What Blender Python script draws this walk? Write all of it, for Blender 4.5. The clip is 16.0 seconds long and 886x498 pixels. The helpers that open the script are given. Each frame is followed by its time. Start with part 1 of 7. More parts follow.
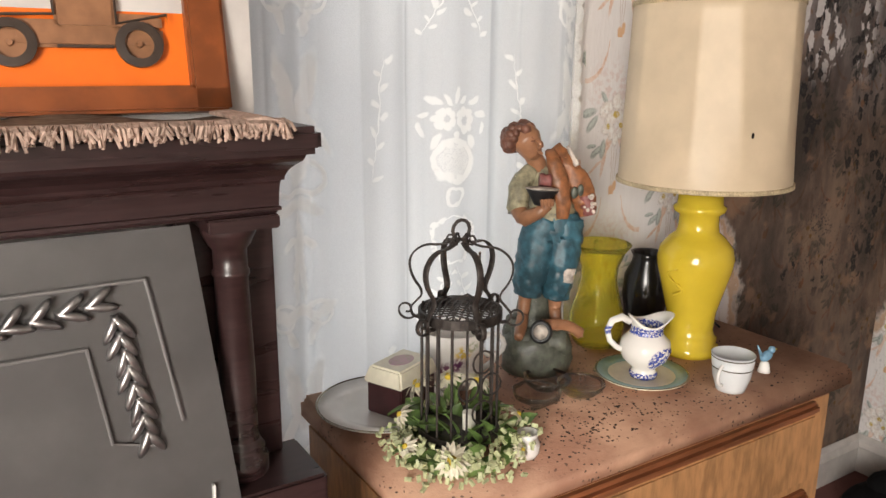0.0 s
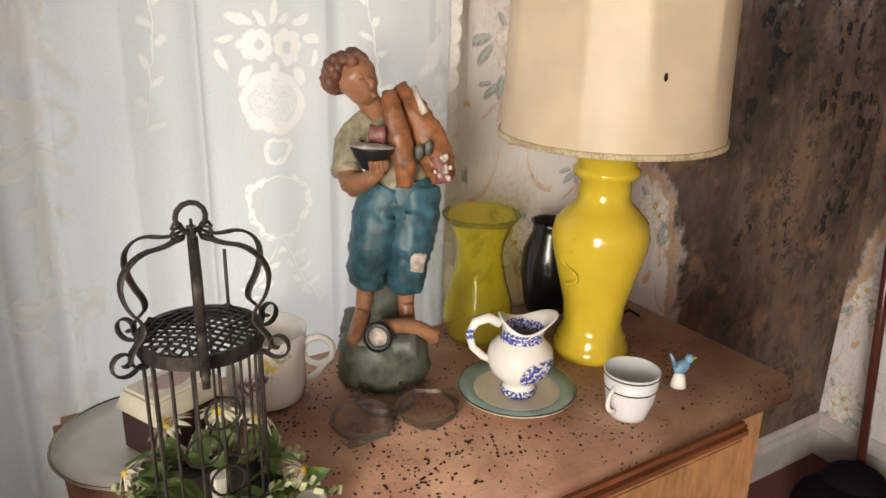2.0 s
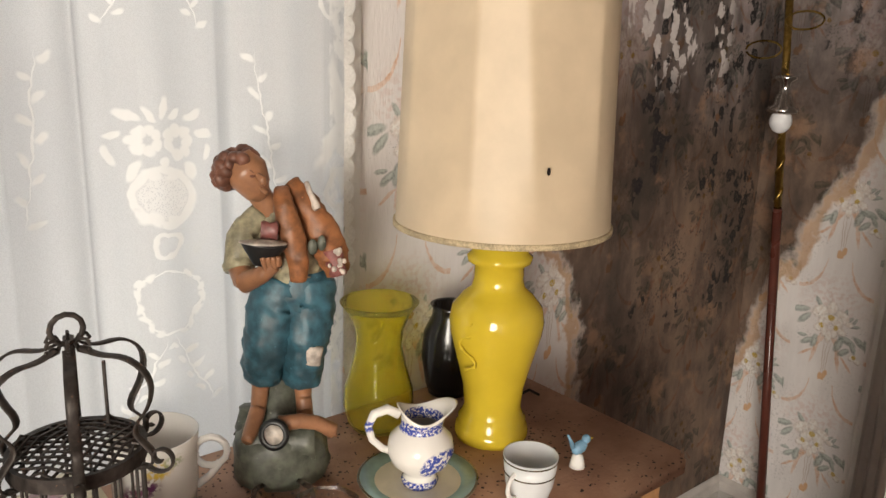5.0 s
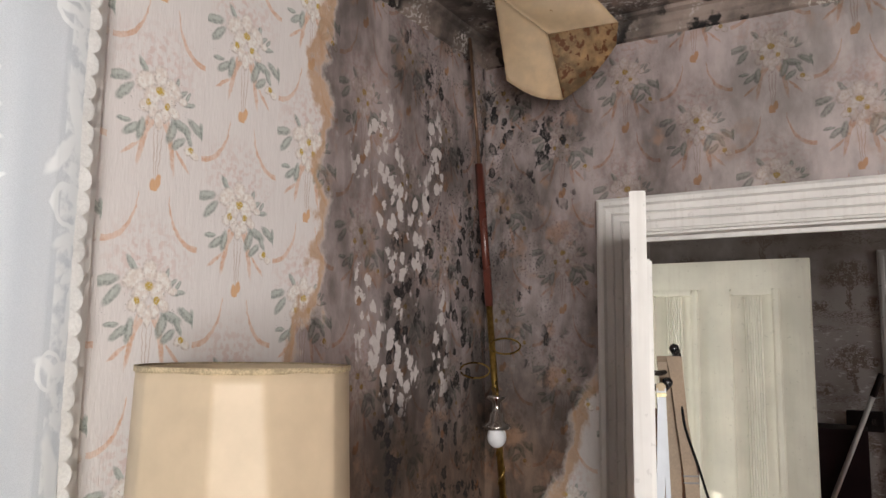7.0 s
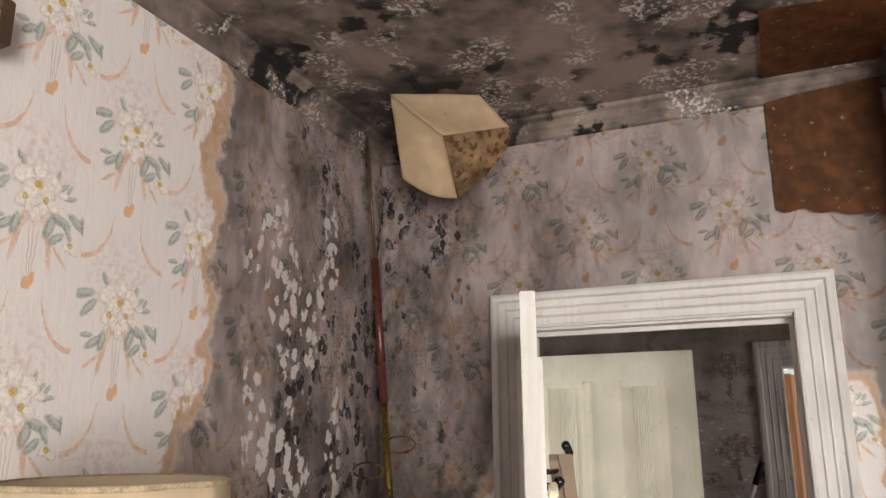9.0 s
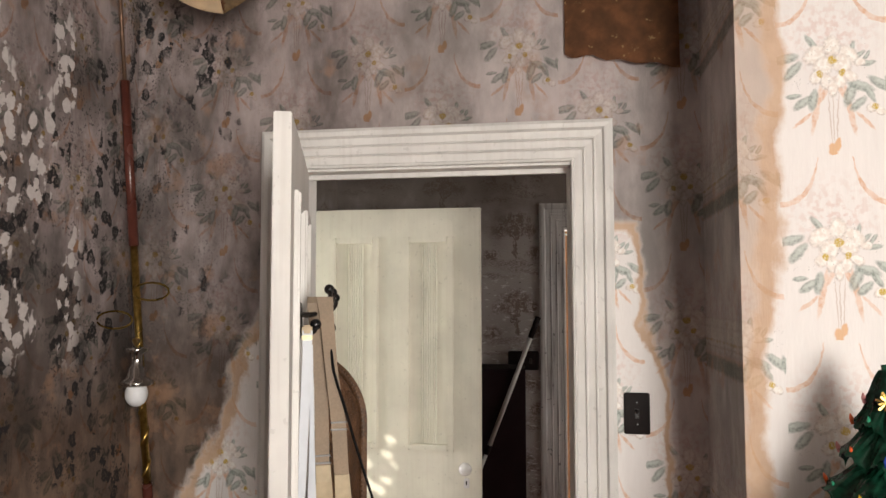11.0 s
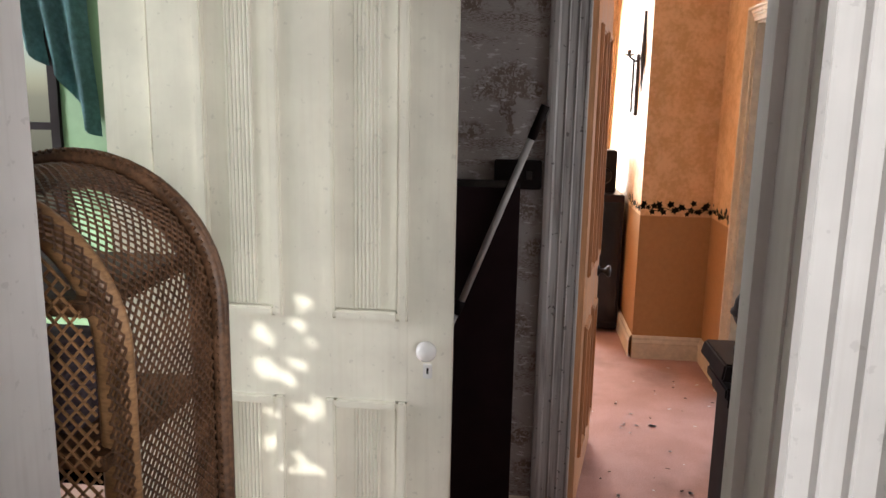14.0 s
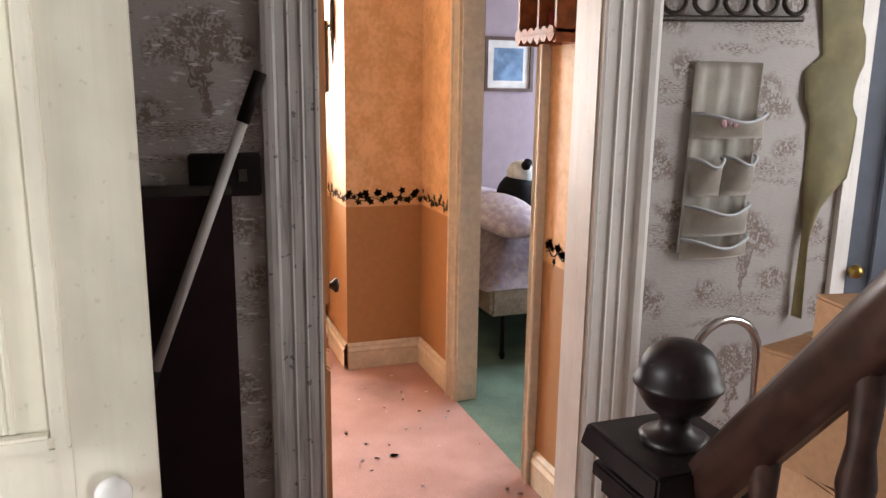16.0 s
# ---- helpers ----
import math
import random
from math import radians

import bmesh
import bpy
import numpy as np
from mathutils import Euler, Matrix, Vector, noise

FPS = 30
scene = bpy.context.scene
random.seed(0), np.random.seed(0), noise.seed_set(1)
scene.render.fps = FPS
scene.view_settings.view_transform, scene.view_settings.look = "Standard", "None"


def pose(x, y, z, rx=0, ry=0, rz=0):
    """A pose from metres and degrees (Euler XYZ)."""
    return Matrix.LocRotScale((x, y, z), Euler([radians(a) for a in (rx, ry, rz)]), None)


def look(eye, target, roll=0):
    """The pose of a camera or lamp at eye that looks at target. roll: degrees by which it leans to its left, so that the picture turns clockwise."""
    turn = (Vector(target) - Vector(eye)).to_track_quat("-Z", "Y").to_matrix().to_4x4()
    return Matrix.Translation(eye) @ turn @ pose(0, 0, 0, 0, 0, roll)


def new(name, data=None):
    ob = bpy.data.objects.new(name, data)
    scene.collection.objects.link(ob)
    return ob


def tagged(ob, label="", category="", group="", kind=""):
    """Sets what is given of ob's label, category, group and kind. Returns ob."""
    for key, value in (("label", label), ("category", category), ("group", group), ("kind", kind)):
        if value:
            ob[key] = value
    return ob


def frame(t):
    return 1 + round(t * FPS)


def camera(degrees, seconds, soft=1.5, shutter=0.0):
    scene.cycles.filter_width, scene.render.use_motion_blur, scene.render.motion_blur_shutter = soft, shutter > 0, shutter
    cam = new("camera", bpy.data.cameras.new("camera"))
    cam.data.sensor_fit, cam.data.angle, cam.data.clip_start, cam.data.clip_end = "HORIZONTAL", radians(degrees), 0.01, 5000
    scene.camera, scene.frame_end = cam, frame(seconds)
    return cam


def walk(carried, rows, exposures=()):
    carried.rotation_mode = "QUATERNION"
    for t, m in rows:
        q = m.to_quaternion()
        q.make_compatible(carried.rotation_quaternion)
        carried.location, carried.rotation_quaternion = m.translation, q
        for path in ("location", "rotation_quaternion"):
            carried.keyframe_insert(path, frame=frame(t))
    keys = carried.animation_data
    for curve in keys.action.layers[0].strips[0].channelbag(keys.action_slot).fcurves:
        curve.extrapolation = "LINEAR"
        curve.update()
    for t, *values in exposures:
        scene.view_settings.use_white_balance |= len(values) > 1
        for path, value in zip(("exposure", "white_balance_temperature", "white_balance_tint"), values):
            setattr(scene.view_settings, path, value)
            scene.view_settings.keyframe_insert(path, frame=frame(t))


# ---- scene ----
cam = camera(60.9, 16.0)
METRES, EYE, TILT, LEAN, TURN = 3.42, 1.56, 0.0, 0.0, -32.2
ROWS = [
    (0.0, 0.0, 0.0, 0.0, 0.09, -13.81, -0.36),
    (0.5, 0.0237, 0.0462, -0.0057, -2.18, -16.0, -0.97),
    (1.0, 0.0371, 0.0962, -0.0069, -2.96, -17.62, -1.51),
    (1.5, 0.0621, 0.1114, -0.006, -1.77, -18.79, -1.61),
    (2.0, 0.0846, 0.1199, -0.0053, 0.01, -19.36, -1.41),
    (2.5, 0.0914, 0.1211, -0.0036, 1.19, -19.57, -1.1),
    (3.0, 0.0919, 0.1206, -0.0027, 1.62, -19.48, -0.79),
    (5.5, 0.0913, 0.1191, 0.0148, -12.11, -9.56, -2.22),
    (6.0, 0.0894, 0.1151, 0.0334, -18.34, -3.41, -2.1),
    (6.5, 0.087, 0.1123, 0.0439, -23.41, 2.38, -1.42),
    (7.0, 0.0861, 0.1091, 0.051, -26.73, 6.96, -0.64),
    (7.5, 0.0869, 0.1053, 0.0559, -28.83, 10.25, -0.04),
    (8.0, 0.0881, 0.104, 0.0593, -30.04, 12.28, 0.32),
    (10.5, 0.1026, 0.1161, 0.0523, -44.84, 8.38, 0.59),
    (11.0, 0.1537, 0.128, 0.0411, -48.43, 3.72, 0.09),
    (11.5, 0.2167, 0.1444, 0.0326, -50.41, -0.53, -0.19),
    (12.0, 0.2509, 0.1883, 0.0314, -52.82, -3.54, -0.35),
    (12.5, 0.2813, 0.2422, 0.0245, -52.98, -6.03, -0.53),
    (13.0, 0.354, 0.29, 0.0187, -51.27, -8.15, -0.73),
    (13.5, 0.4181, 0.3395, 0.0102, -50.96, -9.67, -0.95),
    (14.0, 0.4852, 0.4159, 0.0104, -51.83, -10.83, -1.08),
    (14.5, 0.5574, 0.4646, 0.0013, -52.99, -11.52, -0.79),
    (15.0, 0.6187, 0.5042, 0.0017, -55.87, -11.88, -0.3),
    (15.5, 0.6481, 0.5524, 0.0018, -68.14, -12.1, -0.45),
    (16.0, 0.659, 0.5691, 0.0009, -77.51, -11.8, -0.82),
]
walk(cam, [(t, pose(0, 0, EYE, TILT, LEAN, TURN) @ pose(METRES * x, METRES * y, METRES * z, 90 + pitch, roll, yaw)) for t, x, y, z, yaw, pitch, roll in ROWS],
     exposures=[(0, 0.0, 6700, 10), (2.5, 0.05, 7100, 10), (5.5, -0.05, 7100, 10), (6.6, -0.05, 6350, 10), (8.0, 0.0, 6500, 10), (10.5, 0.0, 6750, 10), (11.5, 0.0, 6500, 10), (12.5, 0.0, 5900, 10), (14.0, 0.06, 6100, 10), (15.0, 0.15, 5750, 10), (16.0, 0.5, 6300, 10)])


# ---- light ----
world = bpy.data.worlds.new("sky")
scene.world = world
world.use_nodes = True
SUN_EL, SUN_AZ = 25.0, -46.0
sky_node = world.node_tree.nodes.new("ShaderNodeTexSky")
sky_node.sky_type, sky_node.sun_disc = "NISHITA", False
sky_node.sun_elevation, sky_node.sun_rotation = radians(SUN_EL), radians(SUN_AZ)
world.node_tree.links.new(sky_node.outputs[0], world.node_tree.nodes["Background"].inputs[0])
world.node_tree.nodes["Background"].inputs[1].default_value = 0.12


def area_light(name, eye, target, sx, sy, watts, colour):
    d = bpy.data.lights.new(name, "AREA")
    d.shape, d.size, d.size_y, d.energy, d.color = "RECTANGLE", sx, sy, watts, colour
    ob = new(name, d)
    ob.matrix_world = look(eye, target)
    return ob


sun = new("sun", bpy.data.lights.new("sun", "SUN"))
sun.data.energy, sun.data.angle, sun.data.color = 5.0, radians(0.6), (1.0, 0.93, 0.8)
sun.matrix_world = look((0, 0, 0), (0.69, -0.72, -math.tan(radians(SUN_EL))))
DAY = (0.94, 0.97, 1.0)
area_light("window_light_north", (0.82, 1.56, 1.6), (0.82, 0.0, 1.6), 0.72, 1.75, 5.2, DAY)
area_light("window_light_west", (-1.77, -1.5, 1.55), (0.5, -0.55, 1.45), 1.1, 1.6, 170, (1.0, 0.96, 0.90))
# added lamp, no known window there: brightens the open cream door
area_light("fill_light_green_room", (3.7, 3.96, 1.6), (4.0, 1.4, 1.3), 1.15, 1.5, 88, (1.0, 0.94, 0.97))
# added lamp for the bright far end of the hall; its window is unknown
area_light("fill_light_orange_hall", (8.65, 0.25, 1.6), (6.5, -0.2, 1.2), 1.0, 1.5, 150, (1.0, 0.95, 0.9))
# added lamp in an unseen opening, to lift the mauve room
area_light("fill_light_purple_room", (7.2, -3.42, 1.6), (7.0, -1.5, 1.0), 1.0, 1.2, 75, (0.8, 0.88, 1.0))
# added lamp by the stairs, out of view, to brighten the hall
area_light("fill_light_stairs", (3.55, -2.56, 1.75), (4.3, 0.2, 1.0), 0.9, 1.4, 26, (1.0, 0.95, 0.9))


# ---- shader helpers ----
class Shade:
    """One node material; sockets in, sockets out."""

    def __init__(self, name):
        self.m = bpy.data.materials.new(name)
        self.m.use_nodes = True
        self.nt = self.m.node_tree
        self.bsdf = self.nt.nodes["Principled BSDF"]
        self.pos = self.nt.nodes.new("ShaderNodeNewGeometry").outputs["Position"]

    def put(self, sock, value):
        if isinstance(value, bpy.types.NodeSocket):
            self.nt.links.new(value, sock)
        elif isinstance(value, (tuple, list)) and sock.type == "RGBA":
            sock.default_value = (*value[:3], 1)
        else:
            sock.default_value = value

    def math(self, op, a, b=0.0, c=0.0):
        n = self.nt.nodes.new("ShaderNodeMath")
        n.operation = op
        for s, v in zip(n.inputs, (a, b, c)):
            self.put(s, v)
        return n.outputs[0]

    def vec(self, op, a, b=(0, 0, 0)):
        n = self.nt.nodes.new("ShaderNodeVectorMath")
        n.operation = op
        self.put(n.inputs[0], a), self.put(n.inputs[1], b)
        return n.outputs["Value"] if op == "LENGTH" else n.outputs[0]

    def after(self, p, done):
        """The same place, worked out once a layer below is done, so that few values are held at a time."""
        n = self.nt.nodes.new("ShaderNodeVectorMath")
        n.operation = "MULTIPLY_ADD"
        self.put(n.inputs[0], done), self.put(n.inputs[1], (1e-7, 1e-7, 1e-7)), self.put(n.inputs[2], p)
        return n.outputs[0]

    def split(self, v):
        n = self.nt.nodes.new("ShaderNodeSeparateXYZ")
        self.put(n.inputs[0], v)
        return n.outputs

    def join(self, x, y, z=0.0):
        n = self.nt.nodes.new("ShaderNodeCombineXYZ")
        for s, v in zip(n.inputs, (x, y, z)):
            self.put(s, v)
        return n.outputs[0]

    def object_pos(self):
        return self.nt.nodes.new("ShaderNodeTexCoord").outputs["Object"]

    def noise(self, scale, detail=4.0, v=None, stretch=None, rough=0.55, colour=False):
        n = self.nt.nodes.new("ShaderNodeTexNoise")
        v = self.pos if v is None else v
        self.put(n.inputs["Vector"], self.vec("MULTIPLY", v, stretch) if stretch else v)
        n.inputs["Scale"].default_value, n.inputs["Detail"].default_value, n.inputs["Roughness"].default_value = scale, detail, rough
        return n.outputs["Color"] if colour else n.outputs[0]

    def voronoi(self, scale, v=None, stretch=None, out="Distance"):
        n = self.nt.nodes.new("ShaderNodeTexVoronoi")
        v = self.pos if v is None else v
        self.put(n.inputs["Vector"], self.vec("MULTIPLY", v, stretch) if stretch else v)
        n.inputs["Scale"].default_value = scale
        return n.outputs[out]

    def step(self, v, lo, hi, a=0.0, b=1.0):
        n = self.nt.nodes.new("ShaderNodeMapRange")
        n.interpolation_type = "SMOOTHSTEP"
        for s, x in zip(n.inputs, (v, lo, hi, a, b)):
            self.put(s, x)
        return n.outputs[0]

    def mix(self, f, a, b, kind="MIX"):
        n = self.nt.nodes.new("ShaderNodeMix")
        n.data_type, n.blend_type = "RGBA", kind
        self.put(n.inputs[0], f), self.put(n.inputs[6], a), self.put(n.inputs[7], b)
        return n.outputs[2]

    def ell(self, p, cx, cy, a, b, turn=0.0, soft=0.2):
        n = self.nt.nodes.new("ShaderNodeMapping")
        n.vector_type = "TEXTURE"
        self.put(n.inputs["Vector"], p)
        n.inputs["Location"].default_value, n.inputs["Rotation"].default_value, n.inputs["Scale"].default_value = (cx, cy, 0), (0, 0, radians(turn)), (a, b, 1)
        return self.step(self.vec("LENGTH", n.outputs[0]), 1 + soft, 1 - soft)

    def arc(self, p, cx, cy, r, w, soft=0.3):
        d = self.vec("LENGTH", self.vec("SUBTRACT", p, (cx, cy, 0)))
        return self.step(self.math("ABSOLUTE", self.math("SUBTRACT", d, r)), w * (1 + soft), w * (1 - soft))

    def most(self, masks):
        out = masks[0]
        for m in masks[1:]:
            out = self.math("MAXIMUM", out, m)
        return out

    def finish(self, colour, rough=0.6, metal=0.0, bump=None, strength=0.3, depth=0.002):
        self.put(self.bsdf.inputs["Base Color"], colour)
        self.put(self.bsdf.inputs["Roughness"], rough)
        self.put(self.bsdf.inputs["Metallic"], metal)
        if bump is not None:
            n = self.nt.nodes.new("ShaderNodeBump")
            n.inputs["Strength"].default_value, n.inputs["Distance"].default_value = strength, depth
            self.put(n.inputs["Height"], bump)
            self.nt.links.new(n.outputs[0], self.bsdf.inputs["Normal"])
        return self.m


MATS = {}


def plain(name, colour, rough=0.5, metal=0.0, vary=0.25, scale=30.0, stretch=None, other=None, bump=0.15, wear=None, wear_colour=(0.5, 0.45, 0.4)):
    """A surface with grain and blotches at two scales, and worn flecks where wear is given."""
    if name in MATS:
        return MATS[name]
    s = Shade(name)
    p = s.object_pos()
    fine, broad = s.noise(scale, 5, p, stretch), s.noise(scale / 9, 3, p, stretch)
    dark = other or tuple(c * (1 - vary * 1.6) for c in colour)
    col = s.mix(s.step(s.math("ADD", s.math("MULTIPLY", fine, 0.6), s.math("MULTIPLY", broad, 0.5)), 0.4, 0.72), dark, colour)
    if wear:
        col = s.mix(s.step(s.noise(scale * 1.7, 6, p, stretch), 1 - wear, 1 - wear + 0.06), col, wear_colour)
    MATS[name] = s.finish(col, s.step(broad, 0.3, 0.7, rough * 0.85, min(1, rough * 1.15)), metal, fine, bump)
    return MATS[name]


def wallpaper(name, axis, u0, v0, sign, damp_of):
    """Floral paper: magnolia bouquets tied with ribbons, swags between offset columns, and the damp that spoils it."""
    s = Shade(name)
    xyz = s.split(s.pos)
    warp = s.vec("SCALE", s.vec("SUBTRACT", s.noise(60, 2, colour=True), (0.5, 0.5, 0.5)))
    warp.node.inputs["Scale"].default_value = 0.008
    w = s.split(s.vec("ADD", s.pos, warp))
    u = s.math("MULTIPLY", s.math("SUBTRACT", w[axis], u0), sign / 0.2275)
    col = s.math("FLOOR", s.math("ADD", u, 0.5))
    du = s.math("MULTIPLY", s.math("SUBTRACT", u, col), 0.2275)
    odd = s.math("ABSOLUTE", s.math("MODULO", col, 2.0))
    v = s.math("ADD", s.math("DIVIDE", s.math("SUBTRACT", w[2], v0), 0.4), s.math("MULTIPLY", odd, 0.5))
    dv = s.math("MULTIPLY", s.math("SUBTRACT", s.math("FRACT", s.math("ADD", v, 0.5)), 0.5), 0.4)
    p = s.vec("MULTIPLY", s.join(du, dv), (0.88, 0.88, 1))
    side = s.math("ABSOLUTE", du)
    q = s.join(side, dv)
    fine = s.noise(170, 3)
    p0 = p
    c = s.mix(s.noise(90, 3, stretch=(1, 1, 0.15)), (0.74, 0.70, 0.69), (0.82, 0.79, 0.78))
    c = s.mix(s.math("MULTIPLY", s.ell(p, -0.005, 0.06, 0.07, 0.055, 0, 0.9), s.step(s.noise(75, 4), 0.44, 0.62, 0, 0.55)), c, (0.64, 0.46, 0.42))
    # ribbon swags hanging between the bouquets, broad at their lower ends
    ring = s.vec("LENGTH", s.vec("DIVIDE", s.vec("SUBTRACT", q, (0.112, 0.204, 0)), (0.076, 0.112, 1)))
    swag = s.math("MULTIPLY", s.step(s.math("ABSOLUTE", s.math("SUBTRACT", ring, 1.0)), s.step(dv, 0.19, 0.10, 0.02, 0.062), s.step(dv, 0.19, 0.10, 0.012, 0.045)), s.step(dv, 0.197, 0.19))
    bands = [swag] + [s.ell(p, x, y, a, b, t, 0.25) for x, y, a, b, t in (
        (-0.03, -0.088, 0.0055, 0.046, -12), (0.03, -0.09, 0.0055, 0.048, 10), (-0.014, -0.055, 0.005, 0.032, -32), (0.016, -0.055, 0.005, 0.03, 30), (-0.055, -0.108, 0.0035, 0.022, -52), (0.056, -0.112, 0.0035, 0.024, 42))]
    c = s.mix(s.math("MULTIPLY", s.most(bands), s.step(fine, 0.3, 0.7, 0.6, 0.95)), c, s.mix(s.step(s.noise(55, 2), 0.4, 0.6), (0.66, 0.40, 0.26), (0.74, 0.56, 0.46)))
    p = s.after(p0, c)
    c = s.mix(s.math("MULTIPLY", s.most([s.ell(p, x, -0.11, 0.0012, 0.05, t, 0.4) for x, t in ((-0.006, 3), (0.0, 0), (0.007, -4))]), 0.6), c, (0.52, 0.40, 0.34))
    c = s.mix(s.most([s.ell(p, -0.003, -0.168, 0.008, 0.014, 10), s.ell(p, 0.006, -0.158, 0.006, 0.013, -10)]), c, (0.70, 0.44, 0.26))
    # leaves in pairs, one half of each in shade
    for x, y, a, b, t in ((-0.086, 0.012, 0.026, 0.0095, 12), (-0.072, -0.012, 0.023, 0.009, 48), (-0.036, 0.042, 0.019, 0.006, 125), (-0.055, -0.075, 0.02, 0.008, 35), (-0.036, -0.07, 0.021, 0.0085, 80), (-0.07, -0.062, 0.014, 0.005, 5),
                          (0.03, -0.062, 0.023, 0.01, 70), (0.05, -0.046, 0.024, 0.0095, -20), (0.085, -0.043, 0.024, 0.0085, -35), (0.1, -0.05, 0.02, 0.006, -75), (0.045, -0.08, 0.018, 0.008, 40), (0.066, -0.062, 0.018, 0.006, -60),
                          (0.046, 0.012, 0.016, 0.005, 40), (0.062, -0.002, 0.016, 0.005, 8), (0.062, 0.012, 0.011, 0.004, 60), (0.036, 0.028, 0.014, 0.005, 75)):
        p = s.after(p0, c)
        tint = s.mix(s.step(fine, 0.35, 0.65), (0.21, 0.24, 0.22), (0.40, 0.44, 0.41))
        c = s.mix(s.math("MULTIPLY", s.ell(p, x, y, a, b, t, 0.25), 0.85), c, tint)
        c = s.mix(s.math("MULTIPLY", s.ell(p, x + 0.1 * a, y + 0.35 * b, a * 0.7, b * 0.42, t, 0.5), 0.6), c, (0.60, 0.645, 0.61))
    # petals laid one over another, each with a shaded rim
    for x, y, a, b, t in ((-0.03, 0.018, 0.024, 0.017, 30), (0.028, 0.016, 0.022, 0.016, -40), (0.0, 0.034, 0.015, 0.02, 0), (0.018, -0.002, 0.016, 0.02, 30), (-0.016, -0.006, 0.017, 0.021, -25), (-0.028, -0.026, 0.015, 0.012, 35), (-0.012, -0.034, 0.011, 0.016, 0), (0.014, -0.034, 0.011, 0.016, -15), (0.032, -0.026, 0.014, 0.01, -30), (0.0, -0.048, 0.009, 0.018, 0), (0.07, -0.088, 0.012, 0.009, 25), (0.084, -0.096, 0.01, 0.008, -20), (0.05, 0.0, 0.01, 0.007, 10)):
        p = s.after(p0, c)
        c = s.mix(s.ell(p, x, y, a, b, t, 0.2), c, s.mix(s.step(fine, 0.4, 0.6), (0.44, 0.38, 0.35), (0.74, 0.66, 0.62)))
        c = s.mix(s.ell(p, x + 0.0006, y + 0.001, a * 0.88, b * 0.86, t, 0.3), c, s.mix(s.step(s.noise(95, 2), 0.35, 0.65), (0.76, 0.69, 0.64), (0.88, 0.86, 0.83)))
    p = s.after(p0, c)
    c = s.mix(s.math("MULTIPLY", s.most([s.ell(p, 0.001, 0.007, 0.009, 0.008), s.ell(p, -0.023, -0.02, 0.006, 0.007, 20), s.ell(p, 0.017, -0.018, 0.006, 0.007, -20), s.ell(p, 0.074, -0.086, 0.006, 0.006)]), s.step(s.noise(320, 2), 0.4, 0.5, 0.35, 1)), c, (0.55, 0.38, 0.06))
    c = s.mix(s.math("MULTIPLY", s.step(s.voronoi(190), 0.2, 0.1), s.math("MULTIPLY", s.ell(p, 0.0, -0.015, 0.1, 0.065, 0, 0.6), s.step(s.noise(45, 2), 0.5, 0.56))), c, (0.16, 0.15, 0.14))
    s.pos = s.after(s.pos, c)
    xyz = s.split(s.pos)
    damp, mould, flake = damp_of(s, xyz)
    tide = s.math("MULTIPLY", s.step(damp, 0.03, 0.25), s.step(damp, 0.85, 0.4))
    c = s.mix(s.math("MULTIPLY", tide, 0.85), c, s.mix(s.noise(14, 4), (0.36, 0.18, 0.08), (0.66, 0.46, 0.30)))
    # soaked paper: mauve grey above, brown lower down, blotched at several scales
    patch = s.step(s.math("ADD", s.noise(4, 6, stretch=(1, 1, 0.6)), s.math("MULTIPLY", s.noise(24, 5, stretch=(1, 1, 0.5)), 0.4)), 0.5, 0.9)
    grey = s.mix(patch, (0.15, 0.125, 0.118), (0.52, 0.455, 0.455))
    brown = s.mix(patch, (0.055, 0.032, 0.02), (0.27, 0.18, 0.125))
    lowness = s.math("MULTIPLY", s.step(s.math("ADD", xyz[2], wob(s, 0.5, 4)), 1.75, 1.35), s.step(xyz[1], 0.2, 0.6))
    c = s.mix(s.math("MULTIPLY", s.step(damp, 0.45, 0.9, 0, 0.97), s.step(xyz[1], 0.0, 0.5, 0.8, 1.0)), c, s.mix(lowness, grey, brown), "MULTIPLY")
    c = s.mix(s.math("MULTIPLY", s.math("MULTIPLY", s.step(s.noise(9, 5), 0.56, 0.68), s.step(damp, 0.6, 1.0)), 0.45), c, (0.36, 0.20, 0.12))
    drip = s.step(s.noise(7, 7, stretch=(1.3, 1.3, 0.45)), 0.42, 0.62)
    c = s.mix(s.math("MULTIPLY", s.math("MULTIPLY", drip, mould), 0.5), c, (0.028, 0.024, 0.022))
    soot = s.math("MULTIPLY", s.step(s.noise(120, 3), 0.54, 0.62), s.step(s.noise(11, 4), 0.44, 0.62))
    c = s.mix(s.math("MULTIPLY", s.math("MULTIPLY", soot, mould), 0.8), c, (0.02, 0.018, 0.017))
    # black colonies, ringed, bunched together in vertical trails
    cell = s.math("ADD", s.voronoi(26, stretch=(1, 1, 0.75)), s.math("MULTIPLY", s.math("SUBTRACT", s.noise(55, 5, rough=0.7), 0.5), 1.1))
    bunch = s.step(s.noise(6, 4, stretch=(1.2, 1.2, 0.6)), 0.51, 0.57)
    spots = s.math("MULTIPLY", s.step(cell, 0.46, 0.40), s.step(s.math("ABSOLUTE", s.math("SUBTRACT", cell, 0.17)), 0.02, 0.05, 0.55, 1.0))
    c = s.mix(s.math("MULTIPLY", s.math("MULTIPLY", spots, bunch), s.step(mould, 0.25, 0.6)), c, (0.010, 0.009, 0.010))
    # pale scabs where the paper has blistered off
    scab = s.math("ADD", s.voronoi(27, stretch=(1, 1, 0.75)), s.math("MULTIPLY", s.math("SUBTRACT", s.noise(48, 4, rough=0.7), 0.5), 0.9))
